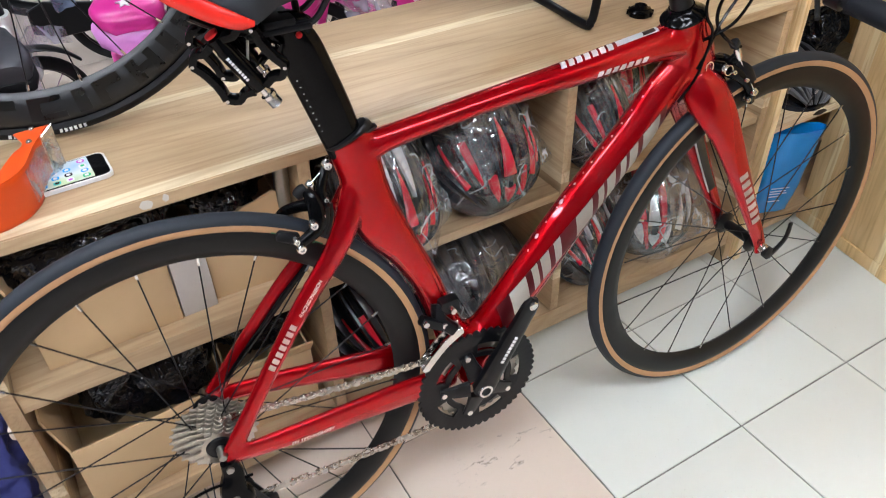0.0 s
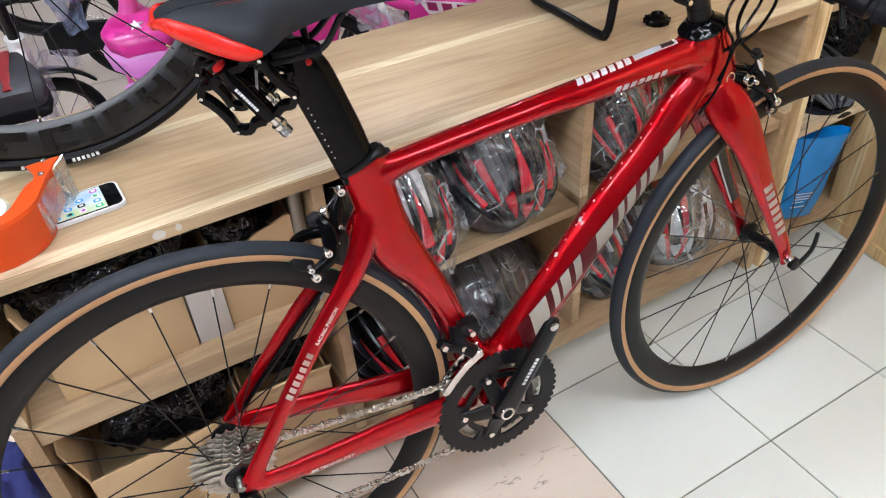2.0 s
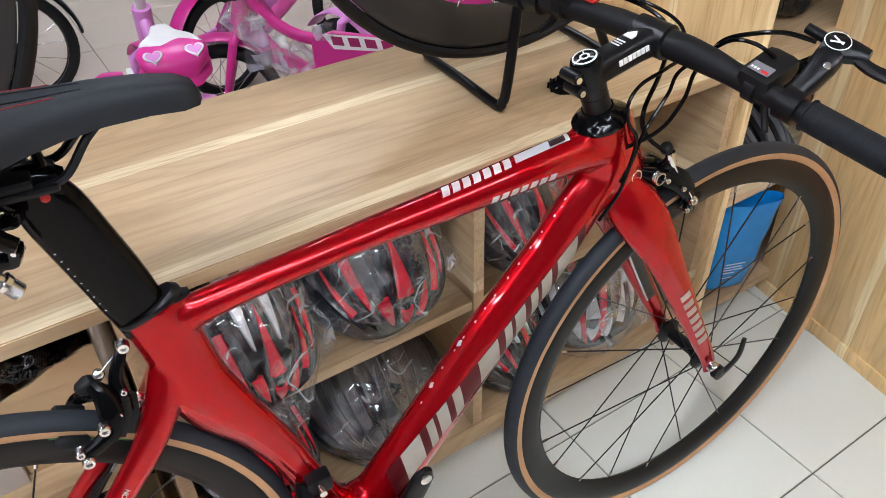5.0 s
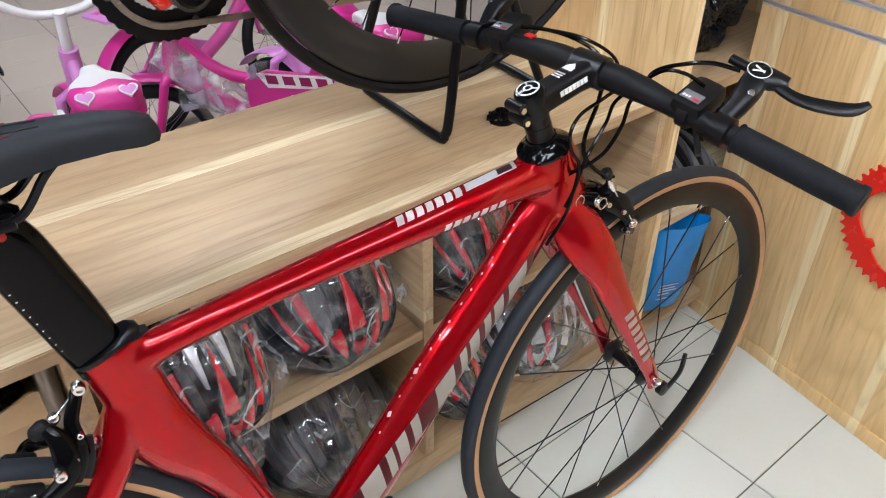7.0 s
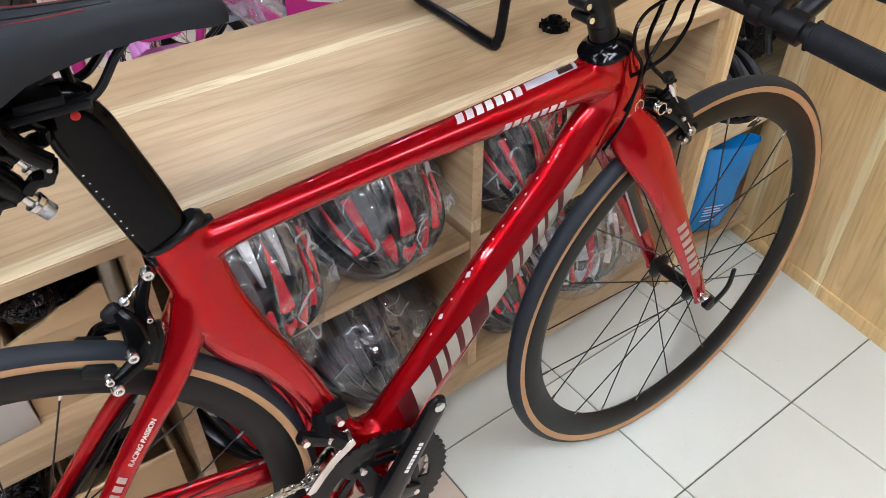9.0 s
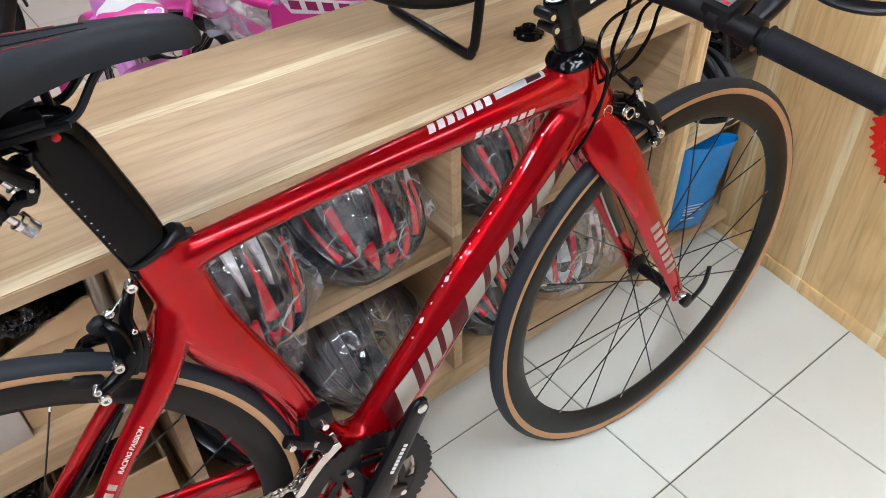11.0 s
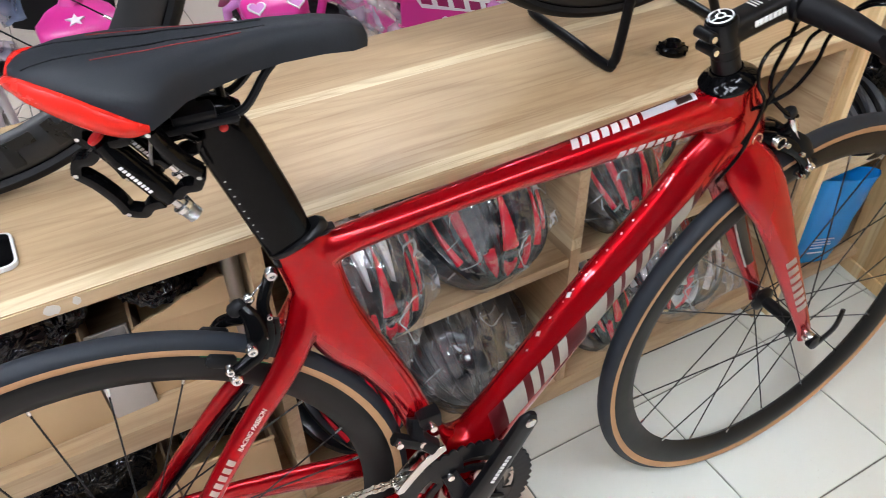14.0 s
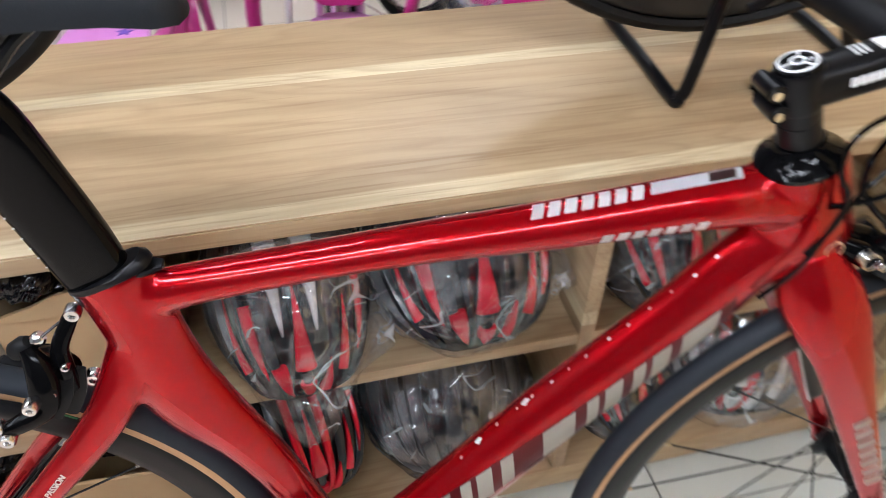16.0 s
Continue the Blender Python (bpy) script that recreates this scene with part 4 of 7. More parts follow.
def rear_gears(bike):
    cas = new("cassette")
    cas.parent = bike
    tagged(cas, "steel sprocket cassette")
    for i in range(9):
        r = 0.028 + 0.0040 * i
        teeth = int(2 * math.pi * r / 0.0127)
        v = 0.046 - 0.0036 * i
        bm = bmesh.new()
        pts = []
        for k in range(teeth):
            for f, dr in ((0.0, -0.004), (0.3, -0.0025), (0.44, 0.0012), (0.56, 0.0012), (0.7, -0.0025)):
                g = 2 * math.pi * (k + f + 0.3 * i) / teeth
                pts.append(((r + dr) * math.cos(g), (r + dr) * math.sin(g) + AZ))
        plate(bm, pts, -v - 0.0009, -v + 0.0009)
        part("sprocket", bm, SPROCKET, cas, smooth=0)
    bm = bmesh.new()
    lathe(bm, [(0.008, -0.050), (0.017, -0.050), (0.019, -0.046), (0.019, -0.012), (0.008, -0.012)], 24, m=Matrix.Translation(P(0, 0)))
    part("lock_ring", bm, SATIN_BLACK, cas)
    bm = bmesh.new()
    lathe(bm, [(0.002, -0.0705), (0.005, -0.070), (0.006, -0.066), (0.006, 0.066), (0.005, 0.072)], 16, m=Matrix.Translation(P(0, 0)))
    part("axle_nut", bm, STEEL, bike, "steel axle ends")
    rd = new("rear_derailleur")
    rd.parent = bike
    tagged(rd, "black rear derailleur")
    bm = bmesh.new()
    sweep(bm, curve_points([P(0.004, -0.012, 0.066), P(0.006, -0.034, 0.068), P(0.000, -0.060, 0.074), P(0.006, -0.082, 0.074), P(0.014, -0.098, 0.070)], 5),
          smooth_values([0.008, 0.011, 0.013, 0.015, 0.010], 5), smooth_values([0.011, 0.015, 0.019, 0.022, 0.014], 5), 12, power=2.8)
    part("body", bm, GLOSS_BLACK, rd)
    bm = bmesh.new()
    plate(bm, [(0.002, AZ - 0.090), (0.022, AZ - 0.088), (0.050, AZ - 0.150), (0.040, AZ - 0.162), (0.016, AZ - 0.140)], -0.054, -0.051)
    plate(bm, [(0.002, AZ - 0.090), (0.022, AZ - 0.088), (0.050, AZ - 0.150), (0.040, AZ - 0.162), (0.016, AZ - 0.140)], -0.040, -0.037)
    part("cage", bm, SATIN_BLACK, rd)
    for u, w in ((0.012, -0.096), (0.040, -0.146)):
        bm = bmesh.new()
        lathe(bm, [(0.004, -0.050), (0.017, -0.049), (0.017, -0.042), (0.004, -0.041)], 18, m=Matrix.Translation(P(u, w)))
        part("pulley", bm, MATT_BLACK, rd)
    for u, w, v in ((0.004, -0.020, 0.0775), (0.000, -0.066, 0.088)):
        bm = bmesh.new()
        lathe(bm, [(0.002, v + 0.001), (0.0052, v), (0.006, v - 0.006)], 14, m=Matrix.Translation(P(u, w)) @ pose(0, 0, 0, 180))
        part("bolt", bm, STEEL, rd)


def rim_brake(bike, arms, pads, bolts, plates, barrel, boot, wire, spring=()):
    """A dual-pivot rim brake; every point is ahead of, above and to the right of the rear axle."""
    br = new("brake_caliper")
    br.parent = bike
    tagged(br, "black dual-pivot rim brake with bright bolts")
    for pts, wide, thick in arms:
        bm = bmesh.new()
        sweep(bm, curve_points([P(*p) for p in pts], 5), smooth_values(wide, 5), smooth_values(thick, 5), 12, power=2.5)
        part("arm", bm, GLOSS_BLACK, br)
    for pts in plates:
        bm = bmesh.new()
        sweep(bm, curve_points([P(*p) for p in pts], 4), 0.0028, smooth_values([0.007, 0.0085, 0.0060], 4), 10, power=3)
        part("link_plate", bm, SATIN_BLACK, br)
    for a, b in pads:
        a, b = P(*a), P(*b)
        bm = bmesh.new()
        sweep(bm, [a, a.lerp(b, 0.1), a.lerp(b, 0.9), b], [0.003, 0.0050, 0.0050, 0.004], [0.004, 0.0072, 0.0080, 0.006], 10, power=3)
        part("pad", bm, MATT_BLACK, br)
    for u, w, v, r in bolts:
        s = 1 if v >= 0 else -1
        bm = bmesh.new()
        lathe(bm, [(r * 0.35, s * (v - 0.001) * -1), (r * 0.45, -s * abs(v) * 1.0 - 0.001), (r * 0.8, -v - s * 0.0012), (r, -v + s * 0.0008), (r, -v + s * 0.008)], 14, m=Matrix.Translation(P(u, w)))
        part("bolt", bm, CHROME, br)
    for name, (a, b), ra, rb, mat, label in (("barrel", barrel, 0.0042, 0.0056, CHROME, "bright barrel adjuster"), ("cable_boot", boot, 0.0055, 0.0078, MATT_BLACK, "black rubber cable boot")):
        a, b = P(*a), P(*b)
        bm = bmesh.new()
        sweep(bm, [a, a.lerp(b, 0.2), a.lerp(b, 0.75), b], [ra, rb, rb, ra], None, 14)
        part(name, bm, mat, br, label)
    bm = bmesh.new()
    sweep(bm, curve_points([P(*p) for p in wire], 4), 0.0011, None, 6)
    part("inner_cable", bm, CHROME, br, "bare steel cable")
    for u, w, v in spring:
        for k in range(3):
            bm = bmesh.new()
            c = P(u, w, v + 0.0032 * k)
            sweep(bm, [c + Vector((0.0075 * math.cos(g), 0.0006 * math.cos(g), 0.0075 * math.sin(g))) for g in [2 * math.pi * q / 14 for q in range(14)]], 0.0011, None, 5, closed=True)
            part("spring_coil", bm, CHROME, br, "bright spring coil")
    return br


def brakes(bike):
    # rear: behind the seat stays
    rim_brake(
        bike,
        [([(0.2194, 0.3533, 0.000), (0.2123, 0.3423, 0.006), (0.2045, 0.3271, 0.012), (0.2033, 0.3087, 0.016), (0.2030, 0.2920, 0.016)], [0.0045, 0.0055, 0.0060, 0.0075, 0.007], [0.0055, 0.0060, 0.0065, 0.0080, 0.008]),
         ([(0.1850, 0.3345, 0.016), (0.1905, 0.3215, 0.023), (0.1912, 0.3050, 0.029), (0.1868, 0.2885, 0.034), (0.1714, 0.2832, 0.041), (0.1589, 0.2795, 0.043)], [0.005, 0.0075, 0.0075, 0.0065, 0.0055, 0.005], [0.0060, 0.0095, 0.0110, 0.0095, 0.0075, 0.006]),
         ([(0.2040, 0.3010, 0.004), (0.1850, 0.2960, -0.014), (0.1640, 0.2850, -0.030), (0.1540, 0.2720, -0.038)], [0.007, 0.0075, 0.006, 0.005], [0.009, 0.008, 0.007, 0.006])],
        [((0.1385, 0.2870, 0.0215), (0.1640, 0.2735, 0.0215)), ((0.1385, 0.2870, -0.0215), (0.1640, 0.2735, -0.0215))],
        [(0.2194, 0.3533, 0.007, 0.0062), (0.1823, 0.2982, 0.043, 0.0058), (0.1573, 0.2850, 0.047, 0.0044), (0.1610, 0.2745, 0.050, 0.0062), (0.2071, 0.3162, 0.022, 0.0034), (0.1976, 0.3024, 0.034, 0.0030), (0.2150, 0.2840, 0.006, 0.0065)],
        [((0.2099, 0.3060, 0.012), (0.2050, 0.2870, 0.018), (0.1975, 0.2690, 0.022)), ((0.2040, 0.3120, 0.018), (0.1985, 0.2930, 0.026), (0.1900, 0.2760, 0.031))],
        ((0.1890, 0.3350, 0.012), (0.1960, 0.3405, 0.010)),
        ((0.1725, 0.3270, 0.012), (0.1865, 0.3365, 0.012)),
        [(0.1940, 0.3385, 0.011), (0.2070, 0.3460, 0.006), (0.2185, 0.3535, 0.004)])
    # front: ahead of the fork crown
    rim_brake(
        bike,
        [([(0.812, 0.3540, 0.012), (0.838, 0.3460, 0.025), (0.862, 0.3300, 0.032), (0.880, 0.3070, 0.034), (0.892, 0.2840, 0.027)], [0.007, 0.0085, 0.0080, 0.0065, 0.005], [0.009, 0.0110, 0.0095, 0.008, 0.006]),
         ([(0.848, 0.3680, 0.026), (0.842, 0.3560, 0.020), (0.846, 0.3520, 0.000), (0.862, 0.3400, -0.024), (0.880, 0.3070, -0.034), (0.892, 0.2840, -0.027)], [0.006, 0.0075, 0.009, 0.008, 0.0065, 0.005], [0.007, 0.0090, 0.010, 0.009, 0.008, 0.006]),
         ([(0.806, 0.3560, 0.000), (0.826, 0.3560, 0.004), (0.846, 0.3520, 0.004)], [0.008, 0.009, 0.008], [0.008, 0.010, 0.009])],
        [((0.876, 0.2900, 0.0205), (0.912, 0.2960, 0.0205)), ((0.876, 0.2900, -0.0205), (0.912, 0.2960, -0.0205))],
        [(0.880, 0.3075, 0.043, 0.0062), (0.872, 0.2960, 0.041, 0.0042), (0.838, 0.3460, 0.036, 0.0040), (0.860, 0.3310, 0.042, 0.0036)],
        [((0.846, 0.3560, 0.028), (0.862, 0.3440, 0.036), (0.874, 0.3260, 0.040))],
        ((0.8390, 0.3810, 0.030), (0.8480, 0.3620, 0.030)),
        ((0.8310, 0.3930, 0.029), (0.8370, 0.3840, 0.030)),
        [(0.8480, 0.3640, 0.030), (0.8620, 0.3360, 0.038), (0.8770, 0.3130, 0.041)],
        [(0.800, 0.3580, 0.016), (0.829, 0.3500, 0.026)])


def cockpit(bike):
    # headset, steerer, stem
    axis = (P(0.735, 0.500) - P(0.757, 0.438)).normalized()
    base = P(0.757, 0.436)
    mm = facing(base, Vector((0, 1, 0)), Vector((-axis.z, 0, axis.x)))
    if (mm.to_3x3() @ Vector((0, 0, 1))).dot(axis) < 0:
        mm = mm @ pose(0, 0, 0, 180)
    bm = bmesh.new()
    lathe(bm, [(0.012, -0.004), (0.0315, -0.003), (0.0325, 0.001), (0.0275, 0.006), (0.0200, 0.011), (0.0180, 0.016), (0.012, 0.016)], 32, axis="z", m=mm)
    part("headset_cap", bm, GLOSS_BLACK, bike, "gloss black headset cone")
    bm = bmesh.new()
    lathe(bm, [(0.010, 0.015), (0.0158, 0.015), (0.0158, 0.0335), (0.0150, 0.034), (0.0158, 0.0345), (0.0158, 0.045), (0.010, 0.045)], 28, axis="z", m=mm)
    part("spacer", bm, SATIN_BLACK, bike, "black carbon spacer stack")
    st = new("stem")
    st.parent = bike
    tagged(st, "black alloy stem with white print")
    bm = bmesh.new()
    lathe(bm, [(0.012, 0.0455), (0.0165, 0.0455), (0.0175, 0.048), (0.0175, 0.075), (0.0165, 0.078), (0.010, 0.078)], 28, axis="z", m=mm)
    a = mm @ Vector((0, 0, 0.061))
    b = P(0.821, 0.5146)
    sweep(bm, [a, a.lerp(b, 0.3), a.lerp(b, 0.7), b], [0.017, 0.0165, 0.0165, 0.020], [0.016, 0.0155, 0.0155, 0.017], 16, power=3)
    part("body", bm, SATIN_BLACK, st)
    bm = bmesh.new()
    lathe(bm, [(0.003, 0.0815), (0.0150, 0.0805), (0.0163, 0.0785), (0.010, 0.0782)], 28, axis="z", m=mm)
    cap = part("top_cap", bm, GLOSS_BLACK, st, "black top cap with a white badge")
    bm = bmesh.new()
    for r0, r1 in ((0.0118, 0.0135),):
        lathe(bm, [(r0, 0.0812), (r1, 0.0809), (r1, 0.0816), (r0, 0.0819)], 28, axis="z", m=mm, closed=True)
    lathe(bm, [(0.0035, 0.0818), (0.0055, 0.0817), (0.0055, 0.0822), (0.0035, 0.0823)], 20, axis="z", m=mm, closed=True)
    for g in (90, 210, 330):
        rod(bm, mm @ Vector((0.005 * math.cos(radians(g)), 0.005 * math.sin(radians(g)), 0.0816)), mm @ Vector((0.013 * math.cos(radians(g)), 0.013 * math.sin(radians(g)), 0.0813)), 0.0009, 5)
    part("badge", bm, WHITE_DECAL, cap, "white ring badge", 0)
    for z in (0.053, 0.070):
        bm = bmesh.new()
        rod(bm, mm @ Vector((0.013, 0.0205, z)), mm @ Vector((-0.013, 0.0205, z)), 0.0066, 12)
        part("clamp_lug", bm, SATIN_BLACK, st)
        bm = bmesh.new()
        rod(bm, mm @ Vector((0.0155, 0.0215, z)), mm @ Vector((-0.0155, 0.0215, z)), 0.0036, 10)
        part("clamp_bolt", bm, CHROME, st)
    d = (b - a).normalized()
    up_ = Vector((-d.z, 0, d.x))
    turned = facing(a.lerp(b, 0.55) + Vector((0, -0.0168, 0)), d, up_)
    marks("printed_bar", [((-0.020 + 0.0058 * i, -0.001, -0.0004), (-0.0154 + 0.0058 * i, 0.0055, 0.0006)) for i in range(7)], WHITE_DECAL, st, turned)
    flat = facing(a.lerp(b, 0.58) + up_ * 0.0161, d, Vector((0, 1, 0)))
    marks("printed_bar", [((-0.014 + 0.004 * i, -0.007, -0.0004), (-0.0128 + 0.004 * i, 0.006, 0.0006)) for i in range(3)], WHITE_DECAL, st, flat)
    bm = bmesh.new()
    plate(bm, [(0.003, -0.0075), (0.010, -0.0065), (0.017, 0.0), (0.010, 0.0065), (0.003, 0.0075)], -0.0006, 0.0003, flat @ pose(0, 0, 0, 90))
    part("shield_print", bm, WHITE_DECAL, st, "white shield print", 0)

    # flat bar: x' along the bar to the rider's right
    right = (Vector((0, -1, 0)) * math.cos(0.217) * math.cos(0.1006) + Vector((1, 0, 0)) * math.sin(0.217) * math.cos(0.1006) + Vector((0, 0, -1)) * math.sin(0.1006)).normalized()
    hb = new("handlebar")
    hb.parent = bike
    hb.matrix_basis = facing(b, right, Vector((0, 0, 1)))
    tagged(hb, "matt black flat handlebar with rubber grips")
    # local: x to the right grip, y up, z back to the rider
    bm = bmesh.new()

    def arm_of(s):
        """The bent half of the bar: past the clamp it drops and sweeps back slightly."""
        return Matrix.Translation((s * 0.06, 0, 0)) @ pose(0, 0, 0, 0, -1.93 * s, -5.34 * s) @ Matrix.Translation((-s * 0.06, 0, 0))

    pts = [arm_of(1 if x > 0 else -1) @ Vector((x, 0, 0)) if abs(x) > 0.06 else Vector((x, 0, 0)) for x in (-0.30, -0.17, -0.10, -0.075, -0.045, 0.045, 0.075, 0.10, 0.17, 0.30)]
    sweep(bm, pts, [0.0112, 0.0112, 0.0125, 0.0145, 0.0158, 0.0158, 0.0145, 0.0125, 0.0112, 0.0112], None, 20)
    part("bar", bm, MATT_BLACK, hb)
    bm = bmesh.new()
    sweep(bm, [(-0.022, 0, 0), (-0.020, 0, 0), (0.020, 0, 0), (0.022, 0, 0)], [0.017, 0.0195, 0.0195, 0.017], None, 20)
    part("face_plate", bm, SATIN_BLACK, hb)
    for s in (1, -1):
        bm = bmesh.new()
        prof = []
        for i in range(60):
            x = 0.188 + i * 0.0021
            prof += [(0.0146, s * x), (0.0150, s * (x + 0.0008)), (0.0150, s * (x + 0.0014)), (0.0146, s * (x + 0.0020))]
        lathe(bm, [(0.011, s * 0.186), (0.0162, s * 0.1865), (0.0162, s * 0.1880)] + prof + [(0.0163, s * 0.3120), (0.0163, s * 0.3175), (0.0150, s * 0.319), (0.006, s * 0.3195), (0.0045, s * 0.3185)], 22, axis="x", m=arm_of(s))
        part("grip", bm, GRIP_RUBBER, hb, "ribbed black rubber grip")
    for s in (1, -1):
        lv = new("brake_lever")
        lv.parent = hb
        lv.matrix_basis = arm_of(s) @ pose(s * 0.168, 0, 0, 38)
        tagged(lv, "black brake lever")
        bm = bmesh.new()
        lathe(bm, [(0.0122, -0.011), (0.0165, -0.010), (0.0165, 0.010), (0.0122, 0.011)], 20, axis="x")
        sweep(bm, curve_points([(-0.004 * s, 0, -0.014), (-0.002 * s, 0, -0.036), (-0.004 * s, 0, -0.060), (-0.010 * s, 0, -0.082)], 4), smooth_values([0.010, 0.012, 0.014, 0.009], 4), smooth_values([0.009, 0.010, 0.010, 0.006], 4), 12, side=(1, 0, 0), power=2.8)
        sweep(bm, curve_points([(-0.016 * s, 0, -0.070), (0.004 * s, 0, -0.072), (0.026 * s, 0, -0.076)], 4), smooth_values([0.009, 0.012, 0.007], 4), smooth_values([0.007, 0.009, 0.005], 4), 12, side=(0, 0, 1), power=2.8)
        rod(bm, (-0.040 * s, 0, -0.076), (-0.012 * s, 0, -0.074), 0.0055, 12)
        part("housing", bm, SATIN_BLACK, lv)
        bm = bmesh.new()
        sweep(bm, curve_points([(0.010 * s, 0, -0.074), (0.026 * s, -0.001, -0.068), (0.045 * s, -0.002, -0.067), (0.070 * s, -0.002, -0.072), (0.092 * s, -0.002, -0.081), (0.101 * s, -0.002, -0.093)], 4),
              smooth_values([0.007, 0.006, 0.0065, 0.0075, 0.007, 0.004], 4), smooth_values([0.006, 0.0045, 0.0045, 0.0045, 0.0045, 0.003], 4), 10, side=(0, 0, 1), power=2.6)
        part("blade", bm, SATIN_BLACK, lv)
        bm = bmesh.new()
        lathe(bm, [(0.0122, 0.0100), (0.0130, 0.0098), (0.0130, 0.0092), (0.0122, 0.0092)], 24, axis="y", m=Matrix.Translation((-0.004 * s, 0.001, -0.072)) @ Matrix.Diagonal((1, 1, 0.72, 1)), closed=True)
        for e in (-0.003, 0.003):
            rod(bm, (-0.004 * s - 0.006, 0.0104, -0.072 + e), (-0.004 * s + 0.006, 0.0104, -0.072 - e * 0.3), 0.0009, 5)
        part("badge", bm, WHITE_DECAL, lv, "white round badge")
        bm = bmesh.new()
        lathe(bm, [(0.0012, 0.0115), (0.0036, 0.011), (0.004, 0.006)], 12, axis="y", m=Matrix.Translation((0.004 * s, 0.000, -0.046)))
        part("pivot_bolt", bm, CHROME, lv)
        # gear shifter pod
        sh = new("gear_shifter")
        sh.parent = hb
        sh.matrix_basis = arm_of(s) @ pose(s * 0.128, 0, 0, 14)
        bm = bmesh.new()
        box(bm, (-0.019, -0.006, -0.044), (0.019, 0.0195, 0.012), 0.010)
        lathe(bm, [(0.0122, -0.007), (0.0160, -0.006), (0.0160, 0.006), (0.0122, 0.007)], 20, axis="x")
        sweep(bm, curve_points([(0.010 * s, -0.012, -0.004), (0.022 * s, -0.026, 0.006), (0.030 * s, -0.032, 0.014)], 4), 0.005, 0.0035, 8)
        part("pod", bm, MATT_BLACK, sh)
        bm = bmesh.new()
        box(bm, (-0.012, 0.0199, -0.010), (0.011, 0.0207, 0.004), 0.0004)
        part("window", bm, DIM_LABEL, sh, "grey label window", 0)
        bm = bmesh.new()
        box(bm, (0.002, 0.0207, -0.001), (0.009, 0.0211, 0.0025))
        part("red_mark", bm, RED_PART, sh, "red mark", 0)
        marks("printed_bar", [((-0.010 + 0.0034 * i, 0.0207, -0.0015), (-0.0078 + 0.0034 * i, 0.0211, 0.0015)) for i in range(3)], WHITE_DECAL, sh)
    bm = bmesh.new()
    box(bm, (-0.094, 0.0120, -0.004), (-0.082, 0.0142, 0.006), 0.0005)
    part("red_label", bm, RED_PART, hb, "small red printed mark", 0)
    return hb


DIM_LABEL = speckled("grey printed label", (0.16, 0.16, 0.18), 0.35)
RED_STITCH = speckled("dull red stitching", (0.20, 0.012, 0.012), 0.6)
GRIP_RUBBER = speckled("grip rubber", (0.007, 0.008, 0.011), 0.65, 0, 0.3, 60, 0.1, Specular_IOR_Level=0.2)


